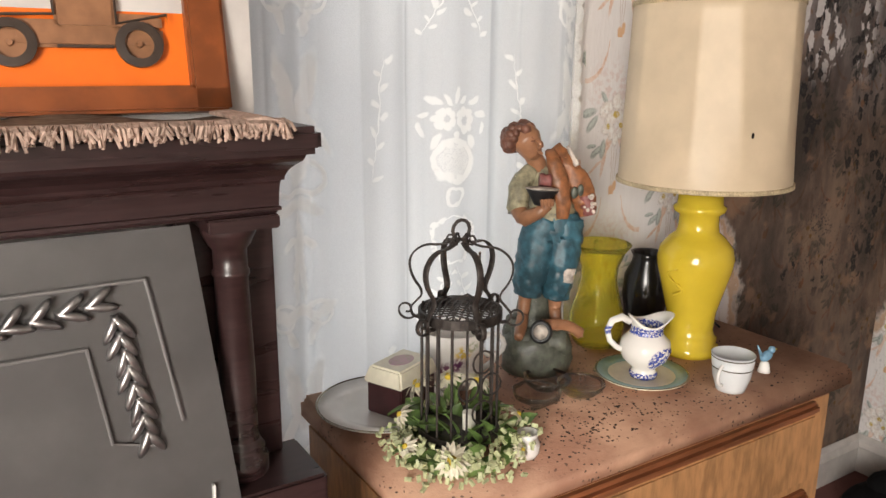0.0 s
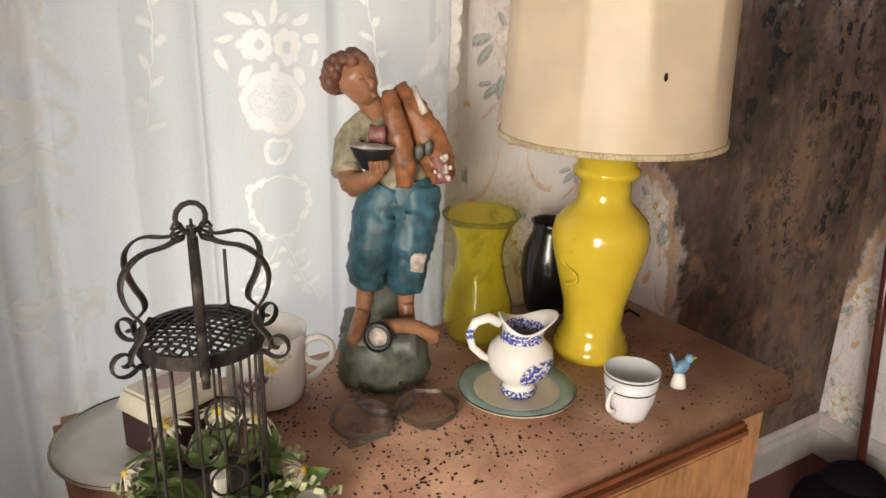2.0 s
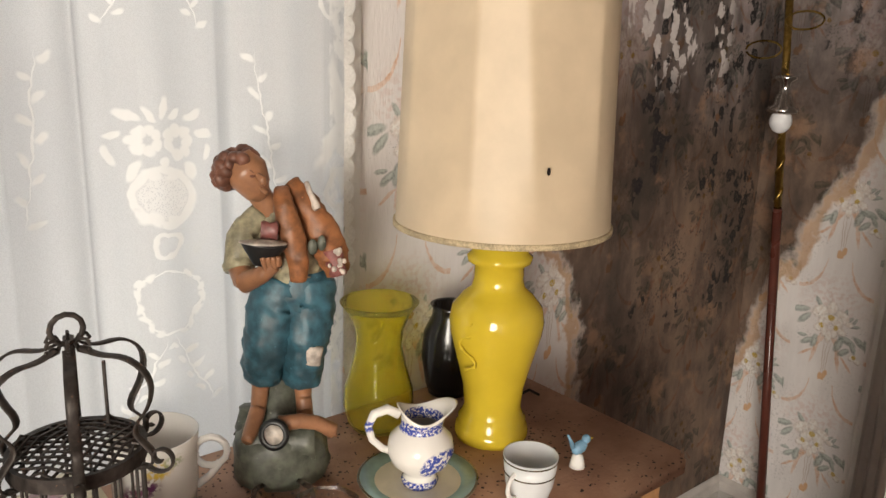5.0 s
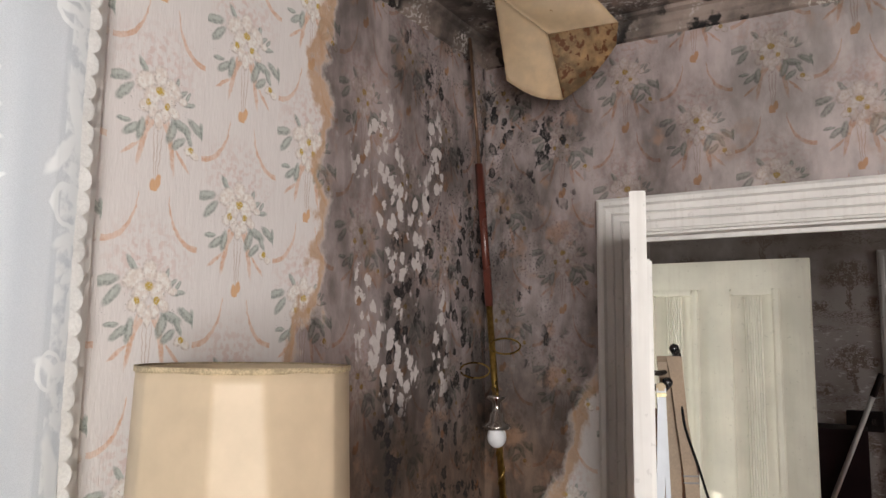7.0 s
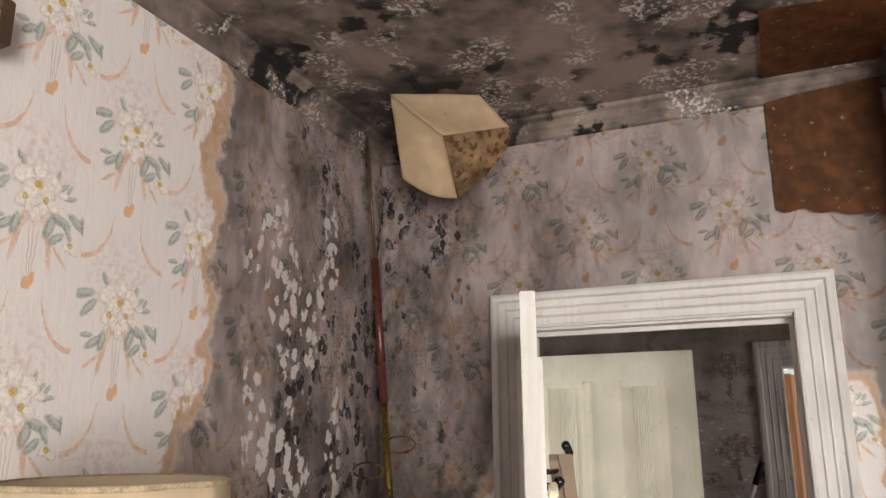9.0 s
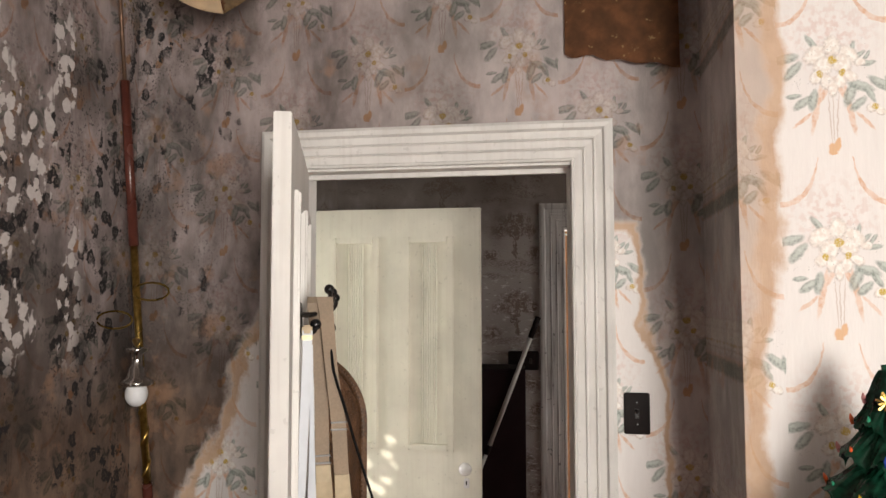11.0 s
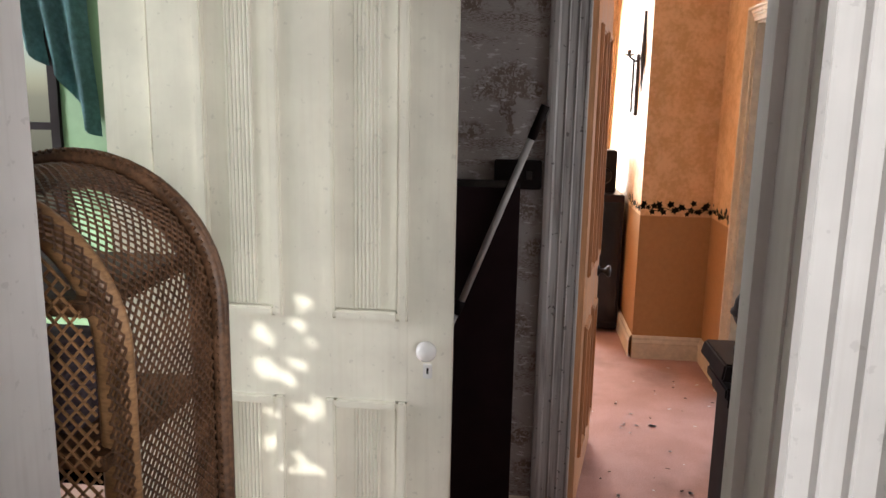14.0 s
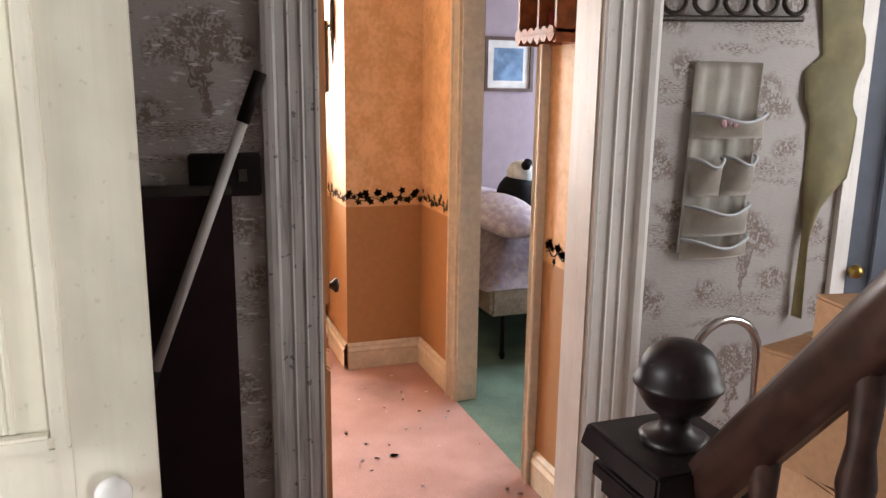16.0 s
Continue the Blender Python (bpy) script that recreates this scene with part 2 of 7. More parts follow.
    pale = s.math("MULTIPLY", s.step(scab, 0.47, 0.43), s.step(s.noise(5.5, 4, stretch=(1.3, 1.3, 0.6)), 0.51, 0.54))
    c = s.mix(s.math("MULTIPLY", pale, flake), c, s.mix(s.noise(80, 3), (0.50, 0.46, 0.45), (0.72, 0.68, 0.67)))
    rel = s.math("ADD", s.noise(220, 3, stretch=(1, 1, 0.2)), s.math("MULTIPLY", s.math("ADD", pale, s.noise(6, 4)), s.math("ADD", damp, 0.1)))
    return s.finish(c, s.step(damp, 0, 1, 0.62, 0.8), 0, rel, 0.35, 0.003)


def wob(s, amount, scale=7.0):
    return s.math("MULTIPLY", s.math("SUBTRACT", s.noise(scale, 6, stretch=(1, 1, 0.8)), 0.5), amount)


def damp_north(s, xyz):
    edge = s.math("ADD", s.math("SUBTRACT", xyz[0], 1.93), wob(s, 0.3, 8))
    edge = s.math("ADD", edge, s.math("MULTIPLY", s.step(xyz[2], 1.45, 1.95, 1, 0), s.step(xyz[2], 0.9, 1.3, -0.05, 0.14)))
    damp = s.step(edge, -0.045, 0.06)
    high = s.step(s.math("SUBTRACT", xyz[0], s.step(xyz[2], 1.0, 2.5, 1.95, 2.12)), 0.0, 0.4)
    mould = s.math("MULTIPLY", high, s.step(xyz[2], 0.6, 1.05, 0.0, 1.0))
    mx = s.math("ABSOLUTE", s.math("SUBTRACT", xyz[0], 2.32))
    flake = s.math("MULTIPLY", s.step(mx, 0.30, 0.22), s.step(s.math("ABSOLUTE", s.math("SUBTRACT", xyz[2], 2.02)), 0.55, 0.40))
    return damp, mould, flake


def damp_door(s, xyz):
    # left of the door below a slanting line the paper is clean; right of it the upper and outer part is stained
    low = s.math("SUBTRACT", s.math("SUBTRACT", xyz[2], s.math("MINIMUM", 1.7, s.math("ADD", 1.55, s.math("MULTIPLY", s.math("SUBTRACT", 1.03, xyz[1]), 2.3)))), wob(s, -0.5, 8))
    right = s.math("SUBTRACT", s.step(xyz[2], 1.3, 1.85, -0.19, -0.09), s.math("ADD", xyz[1], wob(s, 0.2, 6)))
    d = s.math("MULTIPLY", s.math("MINIMUM", s.math("MULTIPLY", low, 0.25), 0.1), s.step(xyz[1], 0.3, 0.35))
    d2 = s.math("MULTIPLY", s.math("MAXIMUM", right, s.step(xyz[2], 1.75, 2.05, -0.1, 0.1)), s.step(xyz[1], 0.35, 0.3))
    damp = s.step(s.math("ADD", d, d2), -0.025, 0.04)
    damp = s.math("MULTIPLY", damp, s.step(s.math("ABSOLUTE", s.math("SUBTRACT", xyz[1], 0.42)), 0.1, 0.6, 0.8, 1.0))
    mould = s.math("MULTIPLY", s.step(xyz[1], 0.85, 1.35), s.step(xyz[2], 1.3, 2.1, 0.3, 1.0))
    return damp, mould, s.math("MULTIPLY", mould, 0.1)


def damp_shade_jog(s, xyz):
    edge = s.math("SUBTRACT", s.math("ADD", xyz[1], wob(s, 0.12, 9)), s.step(xyz[2], 1.4, 2.2, -0.32, -0.37))
    # whole side face darkened: brown damp plus the shade it stands in, as colour
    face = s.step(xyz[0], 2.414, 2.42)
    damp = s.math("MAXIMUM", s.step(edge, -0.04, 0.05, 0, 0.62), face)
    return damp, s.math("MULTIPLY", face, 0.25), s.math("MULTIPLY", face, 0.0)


paper_north = wallpaper("floral_paper_north", 0, 1.425, 2.228, 1.0, damp_north)
paper_door = wallpaper("floral_paper_door", 1, 0.223, 2.43, -1.0, damp_door)
paper_jog = wallpaper("floral_paper_jog", 1, -0.485, 2.21, -1.0, damp_shade_jog)


def mouldy_ceiling():
    s = Shade("mouldy_plaster")
    big = s.math("ADD", s.noise(2.2, 7), s.math("MULTIPLY", s.noise(13, 6), 0.4))
    c = s.mix(s.step(big, 0.52, 0.82), (0.055, 0.045, 0.04), (0.30, 0.24, 0.21))
    bloom = s.math("MULTIPLY", s.step(s.noise(75, 5), 0.50, 0.58), s.step(s.noise(5, 5), 0.50, 0.60))
    c = s.mix(s.math("MULTIPLY", bloom, 0.85), c, (0.66, 0.63, 0.60))
    c = s.mix(s.math("MULTIPLY", s.step(s.noise(9, 6), 0.52, 0.58), s.step(s.noise(2.4, 3), 0.46, 0.58)), c, (0.010, 0.009, 0.009))
    return s.finish(c, 0.85, 0, s.math("ADD", bloom, s.noise(30, 5)), 0.5, 0.004)


def toile_paper():
    """Grey paper printed with brown trees, shrubs and banks, some of it lifted to silver."""
    s = Shade("toile_paper")
    xyz = s.split(s.pos)
    base = s.mix(s.noise(6, 4), (0.31, 0.29, 0.285), (0.44, 0.415, 0.405))
    wobble = s.vec("SCALE", s.vec("SUBTRACT", s.noise(22, 3, colour=True), (0.5, 0.5, 0.5)))
    wobble.node.inputs["Scale"].default_value = 0.07
    w = s.split(s.vec("ADD", s.pos, wobble))
    u = s.math("DIVIDE", s.math("ADD", s.math("ADD", w[0], w[1]), 5.03), 0.40)
    col = s.math("FLOOR", u)
    du = s.math("SUBTRACT", s.math("FRACT", u), 0.5)
    dv = s.math("SUBTRACT", s.math("FRACT", s.math("ADD", s.math("DIVIDE", w[2], 0.42), s.math("MULTIPLY", col, 0.43))), 0.5)
    q = s.join(du, dv)
    leaf_noise = s.math("ADD", s.math("MULTIPLY", s.noise(110, 3), 0.6), s.math("MULTIPLY", s.noise(42, 3), 0.5))
    crown = s.most([s.ell(q, x, y, a, b, t, 0.5) for x, y, a, b, t in ((0.0, 0.3, 0.2, 0.1, 0), (-0.16, 0.2, 0.15, 0.09, 20), (0.17, 0.2, 0.15, 0.09, -15), (0.02, 0.17, 0.12, 0.08, 0), (-0.3, -0.12, 0.13, 0.08, 0), (0.33, -0.16, 0.12, 0.07, 0))])
    leafy = s.math("MULTIPLY", crown, s.step(leaf_noise, 0.49, 0.57))
    limb = s.most([s.ell(q, x, y, a, b, t, 0.3) for x, y, a, b, t in ((-0.01, -0.06, 0.022, 0.17, 4), (0.06, 0.1, 0.013, 0.13, -38), (-0.07, 0.1, 0.013, 0.12, 40), (0.0, 0.16, 0.012, 0.12, 0), (0.03, -0.06, 0.01, 0.12, -8))])
    bank = s.math("MULTIPLY", s.most([s.ell(q, 0.02, -0.26, 0.46, 0.05, 0, 0.7), s.ell(q, -0.2, -0.36, 0.3, 0.03, 5, 0.7), s.ell(q, 0.25, -0.42, 0.25, 0.025, 0, 0.7)]), s.step(s.noise(70, 4, stretch=(1, 1, 5)), 0.47, 0.56))
    ink = s.most([leafy, s.math("MULTIPLY", limb, s.step(s.noise(90, 2), 0.3, 0.45)), bank])
    c = s.mix(s.math("MULTIPLY", ink, 0.85), base, s.mix(s.noise(30, 2), (0.10, 0.06, 0.045), (0.20, 0.15, 0.12)))
    # browning towards the ceiling, silvered where the print has lifted
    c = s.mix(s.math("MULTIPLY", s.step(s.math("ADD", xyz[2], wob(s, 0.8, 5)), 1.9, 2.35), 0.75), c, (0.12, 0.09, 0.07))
    lifted = s.math("MULTIPLY", s.step(s.noise(20, 5, stretch=(1, 1, 4)), 0.60, 0.64), s.math("MULTIPLY", s.step(xyz[1], 0.1, 0.25), s.step(xyz[2], 1.95, 1.75)))
    c = s.mix(s.math("MULTIPLY", lifted, 0.9), c, (0.60, 0.60, 0.62))
    c = s.mix(s.math("MULTIPLY", s.step(s.noise(30, 5, stretch=(1, 1, 5)), 0.67, 0.70), s.step(xyz[1], 0.1, 0.25)), c, (0.10, 0.08, 0.075))
    return s.finish(c, 0.6, 0, s.math("ADD", lifted, s.noise(50, 4, stretch=(1, 1, 3))), 0.5, 0.004)


def orange_paint():
    s = Shade("sponged_orange_paint")
    xyz = s.split(s.pos)
    n = s.math("ADD", s.math("MULTIPLY", s.noise(9, 5), 0.6), s.math("MULTIPLY", s.noise(40, 4), 0.4))
    up = s.mix(s.step(n, 0.38, 0.62), (0.60, 0.375, 0.185), (0.76, 0.52, 0.30))
    low = s.mix(s.noise(30, 3), (0.34, 0.18, 0.07), (0.43, 0.235, 0.095))
    return s.finish(s.mix(s.step(xyz[2], 0.93, 0.94), low, up), 0.6, 0, s.noise(80, 3), 0.2)


def carpet_mat(name, a, b):
    s = Shade(name)
    c = s.mix(s.step(s.math("ADD", s.math("MULTIPLY", s.noise(4, 4), 0.5), s.math("MULTIPLY", s.noise(160, 2), 0.5)), 0.35, 0.65), a, b)
    c = s.mix(s.math("MULTIPLY", s.step(s.noise(1.6, 5), 0.52, 0.7), 0.5), c, tuple(x * 0.45 for x in a))
    return s.finish(c, 0.95, 0, s.noise(260, 2), 0.6, 0.004)


def distressed(name, paint, under, amount=0.5, fluted=(60, 60, 2.5)):
    """Old paint rubbed through along the grain."""
    s = Shade(name)
    grain = s.noise(1.0, 5, stretch=fluted)
    c = s.mix(s.step(s.noise(5, 4), 0.3, 0.7), tuple(x * 0.86 for x in paint), paint)
    c = s.mix(s.math("MULTIPLY", s.step(grain, 0.46, 0.66), amount), c, under)
    c = s.mix(s.math("MULTIPLY", s.step(s.noise(45, 5), 0.64, 0.68), amount), c, tuple(x * 0.4 for x in under))
    return s.finish(c, 0.5, 0, grain, 0.25)


def dusty_top():
    s = Shade("dusty_veneer")
    c = s.mix(s.step(s.noise(7, 5), 0.35, 0.7), (0.31, 0.155, 0.10), (0.50, 0.30, 0.20))
    specks = s.math("MULTIPLY", s.step(s.math("ADD", s.voronoi(85), s.math("MULTIPLY", s.noise(50, 3), 0.5)), 0.5, 0.4), s.step(s.noise(7.5, 4), 0.46, 0.6))
    c = s.mix(specks, c, (0.035, 0.02, 0.014))
    return s.finish(c, 0.7, 0, s.math("ADD", specks, s.noise(120, 3)), 0.5, 0.003)


def lace_mat(name, density):
    """Net with woven flowers: threads of white, holes that let the daylight pass."""
    s = Shade(name)
    xyz = s.split(s.pos)
    w = s.split(s.vec("ADD", s.pos, s.vec("MULTIPLY", s.vec("SUBTRACT", s.noise(20, 2, colour=True), (0.5, 0.5, 0.5)), (0.03, 0.03, 0.03))))
    # panels 0.7 m wide and 0.62 m high, mirrored about a cartouche under two roses, with scrolls between
    u = s.math("DIVIDE", s.math("SUBTRACT", w[0], 0.888), 0.7)
    a = s.math("ABSOLUTE", s.math("MULTIPLY", s.math("SUBTRACT", u, s.math("FLOOR", s.math("ADD", u, 0.5))), 0.7))
    v = s.math("DIVIDE", s.math("SUBTRACT", w[2], 1.30), 0.62)
    dv = s.math("MULTIPLY", s.math("SUBTRACT", s.math("FRACT", s.math("ADD", v, 0.5)), 0.5), 0.62)
    q = s.join(a, dv)
    shapes = [s.ell(q, 0.027 + 0.017 * math.cos(k * 0.8976), 0.144 + 0.017 * math.sin(k * 0.8976), 0.0095, 0.0095, 0, 0.2) for k in range(7)]
    shapes += [s.ell(q, x, y, l, b, t) for x, y, l, b, t in (
        (0.0, 0.195, 0.007, 0.017, 0), (0.02, 0.185, 0.014, 0.006, 50), (0.052, 0.185, 0.015, 0.007, 30), (0.07, 0.155, 0.014, 0.006, -10), (0.075, 0.125, 0.014, 0.006, 70), (0.0, 0.112, 0.008, 0.008, 0),
        (0.018, 0.09, 0.016, 0.008, 20), (0.016, 0.02, 0.014, 0.009, -10), (0.045, 0.098, 0.009, 0.016, 20))]
    shapes += [s.ell(q, 0.052 * math.cos(t), -0.115 + 0.055 * math.sin(t), 0.009, 0.0045, math.degrees(t) + 60 * k, 0.3) for t, k in ((0.9, 1), (0.55, -1), (0.2, 1), (-0.15, -1), (-0.5, 1), (-0.85, -1), (-1.2, 1))]
    shapes += [s.ell(q, 0.014 + 0.05 * f + (0.011 if k % 2 else -0.011), -0.19 - 0.11 * f, 0.01, 0.0045, 40 if k % 2 else 140, 0.3) for k, f in enumerate((0.0, 0.14, 0.28, 0.42, 0.56, 0.7, 0.85, 1.0))]
    shapes += [s.ell(q, 0.165 + 0.03 * f + (0.011 if k % 2 else -0.011), 0.27 - 0.24 * f, 0.012, 0.0055, 40 if k % 2 else 140, 0.3) for k, f in enumerate((0.0, 0.12, 0.24, 0.36, 0.48, 0.6, 0.72, 0.84, 1.0))]
    shapes += [s.ell(q, x, y, l, b, t, 0.25) for x, y, l, b, t in (
        (0.33, 0.2, 0.016, 0.08, 12), (0.31, 0.13, 0.012, 0.05, -35), (0.345, 0.05, 0.014, 0.035, 30), (0.325, -0.02, 0.03, 0.012, 25), (0.345, -0.12, 0.008, 0.1, -5), (0.33, -0.09, 0.018, 0.008, 40), (0.36, -0.15, 0.016, 0.007, -40), (0.335, -0.24, 0.026, 0.013, 20), (0.3, -0.235, 0.024, 0.011, -25), (0.325, -0.285, 0.008, 0.03, 15))]
    lines = [s.math("MULTIPLY", s.arc(q, 0.0, 0.056, 0.044, 0.007), s.step(s.noise(40, 2), 0.3, 0.42, 0.5, 1)), s.arc(q, 0.0, -0.115, 0.052, 0.0017), s.arc(q, 0.006, -0.02, 0.014, 0.004), s.ell(q, 0.04, -0.245, 0.0015, 0.07, 25), s.ell(q, 0.18, 0.15, 0.0015, 0.12, 7), s.arc(q, 0.33, 0.04, 0.034, 0.006), s.arc(q, 0.31, -0.24, 0.026, 0.004)]
    net = s.math("MULTIPLY", s.ell(q, 0.0, 0.056, 0.036, 0.036, 0, 0.1), s.step(s.voronoi(330), 0.3, 0.45, 0.1, 0.8))
    lines.append(net)
    motif = s.most(shapes + lines)
    border = s.math("MULTIPLY", s.step(s.math("ABSOLUTE", s.math("SUBTRACT", xyz[0], 1.215)), 0.022, 0.018), s.step(s.noise(34, 3), 0.4, 0.6))
    motif = s.math("MAXIMUM", motif, border)
    thread = s.math("ADD", s.math("MULTIPLY", s.voronoi(520), 0.3), density)
    alpha = s.step(s.math("ADD", motif, thread), 0.0, 1.0, 0.0, 1.0)
    nt = s.nt
    dif, tra, clear = nt.nodes.new("ShaderNodeBsdfDiffuse"), nt.nodes.new("ShaderNodeBsdfTranslucent"), nt.nodes.new("ShaderNodeBsdfTransparent")
    white_col = s.mix(motif, (0.68, 0.69, 0.70), (0.88, 0.885, 0.88))
    s.put(dif.inputs[0], white_col), s.put(tra.inputs[0], white_col)
    both, out = nt.nodes.new("ShaderNodeMixShader"), nt.nodes.new("ShaderNodeMixShader")
    s.put(both.inputs[0], s.step(motif, 0, 1, 0.55, 0.3))
    nt.links.new(dif.outputs[0], both.inputs[1]), nt.links.new(tra.outputs[0], both.inputs[2])
    s.put(out.inputs[0], alpha)
    nt.links.new(clear.outputs[0], out.inputs[1]), nt.links.new(both.outputs[0], out.inputs[2])
    nt.links.new(out.outputs[0], nt.nodes["Material Output"].inputs[0])
    return s.m


def glass_mat(name, colour, rough=0.03, alpha=1.0, ior=1.16, clear=1.0):
    s = Shade(name)
    s.finish(s.mix(s.noise(20, 3), tuple(c * 0.93 for c in colour), colour), rough)
    s.bsdf.inputs["Transmission Weight"].default_value, s.bsdf.inputs["IOR"].default_value = clear, ior
    s.bsdf.inputs["Alpha"].default_value = alpha
    return s.m


def transfer_ware(name):
    """White glaze with a blue landscape print in a medallion, and blue bands."""
    s = Shade(name)
    p = s.object_pos()
    xyz = s.split(p)
    q = s.join(s.math("SUBTRACT", xyz[0], 0.012), xyz[2])
    print_mask = s.math("MULTIPLY", s.ell(q, 0.012, 0.048, 0.034, 0.027, 0, 0.1), s.step(s.noise(170, 4, p), 0.42, 0.52))
    print_mask = s.math("MULTIPLY", print_mask, s.step(xyz[1], -0.01, -0.02))
    band = s.math("MULTIPLY", s.most([s.step(s.math("ABSOLUTE", s.math("SUBTRACT", xyz[2], 0.106)), 0.01, 0.008), s.step(xyz[2], 0.013, 0.011)]), s.step(s.noise(240, 3, p), 0.4, 0.52))
    c = s.mix(s.noise(25, 3, p), (0.74, 0.72, 0.68), (0.82, 0.80, 0.77))
    c = s.mix(s.most([print_mask, band]), c, (0.05, 0.08, 0.36))
    return s.finish(c, 0.15)


def pansy_ware(name):
    s = Shade(name)
    p = s.object_pos()
    xyz = s.split(p)
    q = s.join(xyz[0], xyz[2])
    c = s.mix(s.noise(25, 3, p), (0.74, 0.72, 0.69), (0.82, 0.80, 0.77))
    front = s.step(xyz[1], -0.01, -0.02)
    for x, z, r, colour in ((0.015, 0.085, 0.017, (0.72, 0.52, 0.08)), (0.0, 0.06, 0.016, (0.14, 0.04, 0.12)), (0.035, 0.095, 0.012, (0.35, 0.4, 0.25)), (-0.02, 0.045, 0.02, (0.22, 0.08, 0.14))):
        c = s.mix(s.math("MULTIPLY", s.math("MULTIPLY", s.ell(q, x, z, r, r * 0.8, 20, 0.5), s.step(s.noise(140, 3, p), 0.4, 0.55)), front), c, colour)
    return s.finish(c, 0.15)


def boxboard():
    return plain("cardboard", (0.40, 0.22, 0.11), 0.8, vary=0.12, scale=60)


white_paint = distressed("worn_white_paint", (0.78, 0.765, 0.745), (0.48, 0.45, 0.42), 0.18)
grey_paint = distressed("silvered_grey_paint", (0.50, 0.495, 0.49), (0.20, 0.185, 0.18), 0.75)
cream_paint = distressed("cream_door_paint", (0.82, 0.79, 0.68), (0.66, 0.61, 0.50), 0.2)
pine_paint = plain("pine_door", (0.62, 0.33, 0.16), 0.5, vary=0.2, scale=20, stretch=(6, 6, 0.5))
mahogany = plain("dark_mahogany", (0.040, 0.020, 0.020), 0.3, vary=0.3, scale=26, stretch=(1, 3, 8), bump=0.05)
black_wood = plain("black_stained_wood", (0.020, 0.012, 0.012), 0.42, vary=0.35, scale=40, wear=0.33, wear_colour=(0.06, 0.045, 0.04))
rail_wood = plain("dark_rail_wood", (0.06, 0.028, 0.02), 0.32, vary=0.35, scale=40)
oak = plain("golden_veneer", (0.50, 0.26, 0.115), 0.42, vary=0.28, scale=14, stretch=(5, 5, 1.2))
red_oak = plain("red_brown_moulding", (0.27, 0.095, 0.04), 0.4, vary=0.3, scale=20, stretch=(0.6, 3, 6))
iron = plain("rusty_black_iron", (0.075, 0.062, 0.056), 0.55, 0.5, vary=0.4, scale=90, wear=0.36, wear_colour=(0.17, 0.09, 0.06))
grey_metal = plain("dull_grey_metal", (0.24, 0.23, 0.23), 0.5, 0.35, vary=0.15, scale=8)
brass = plain("aged_brass", (0.50, 0.34, 0.10), 0.28, 1.0, vary=0.35, scale=60)
chrome = plain("chrome", (0.62, 0.60, 0.58), 0.18, 1.0, vary=0.1)
pole_brown = plain("brown_enamel", (0.12, 0.035, 0.025), 0.3, vary=0.2)
wicker = plain("brown_wicker", (0.20, 0.10, 0.05), 0.5, vary=0.4, scale=120)
cane = plain("tan_rattan", (0.44, 0.24, 0.11), 0.42, vary=0.3, scale=60, stretch=(1, 1, 4))
yellow_glaze = plain("yellow_glaze", (0.62, 0.46, 0.04), 0.12, vary=0.06, scale=20, bump=0.03)
shade_cloth = plain("cream_shade_cloth", (0.62, 0.50, 0.35), 0.5, vary=0.1, scale=12, bump=0.08)
braid = plain("shade_braid", (0.62, 0.50, 0.32), 0.8, vary=0.3, scale=300, bump=0.6)
black_glaze = plain("black_glaze", (0.012, 0.011, 0.011), 0.2)
white_china = plain("white_china", (0.82, 0.81, 0.79), 0.14, vary=0.06, bump=0.02)
gilt = plain("gilt_line", (0.30, 0.26, 0.18), 0.25, 0.8)
teal_band = plain("teal_band", (0.30, 0.44, 0.42), 0.2, vary=0.15)
leather_box = plain("dark_red_leatherette", (0.055, 0.018, 0.02), 0.35)
ivory_paint = plain("ivory_lacquer", (0.72, 0.68, 0.55), 0.35, vary=0.12)
leaf_green = plain("leaf_green", (0.16, 0.27, 0.07), 0.5, vary=0.35, scale=60)
bud_green = plain("pale_green_buds", (0.62, 0.66, 0.38), 0.6, vary=0.3, scale=80)
petal_cream = plain("cream_petals", (0.78, 0.73, 0.58), 0.6, vary=0.2, scale=90)
flower_yellow = plain("flower_centre", (0.72, 0.52, 0.05), 0.7)
black_cloth = plain("black_cloth", (0.01, 0.01, 0.011), 0.9, scale=200)
tan_strap = plain("tan_webbing", (0.34, 0.26, 0.19), 0.8, vary=0.12, scale=200)
pale_leather = plain("pale_leather", (0.52, 0.42, 0.28), 0.6, vary=0.15)
white_vinyl = plain("white_vinyl", (0.58, 0.62, 0.68), 0.4, vary=0.05)
tree_glaze = plain("dark_green_glaze", (0.018, 0.125, 0.07), 0.18, vary=0.5, scale=50)
purple_paint = plain("mauve_paint", (0.30, 0.235, 0.27), 0.75, vary=0.08, scale=12)
green_paint = plain("green_paint", (0.24, 0.38, 0.22), 0.7, vary=0.08, scale=12)
blue_paint = plain("blue_grey_paint", (0.16, 0.19, 0.25), 0.5, vary=0.12, scale=18)
teal_cloth = plain("teal_cloth", (0.15, 0.30, 0.31), 0.85, vary=0.25, scale=40)
cream_skirt = plain("cream_skirting_paint", (0.74, 0.67, 0.54), 0.45, vary=0.12, wear=0.3, wear_colour=(0.3, 0.22, 0.14))
black_plastic = plain("dark_brown_plastic", (0.012, 0.008, 0.008), 0.6, vary=0.15)
peel_paper = plain("curled_paper_back", (0.82, 0.64, 0.42), 0.6, vary=0.12, scale=20, wear=0.33, wear_colour=(0.34, 0.16, 0.06))
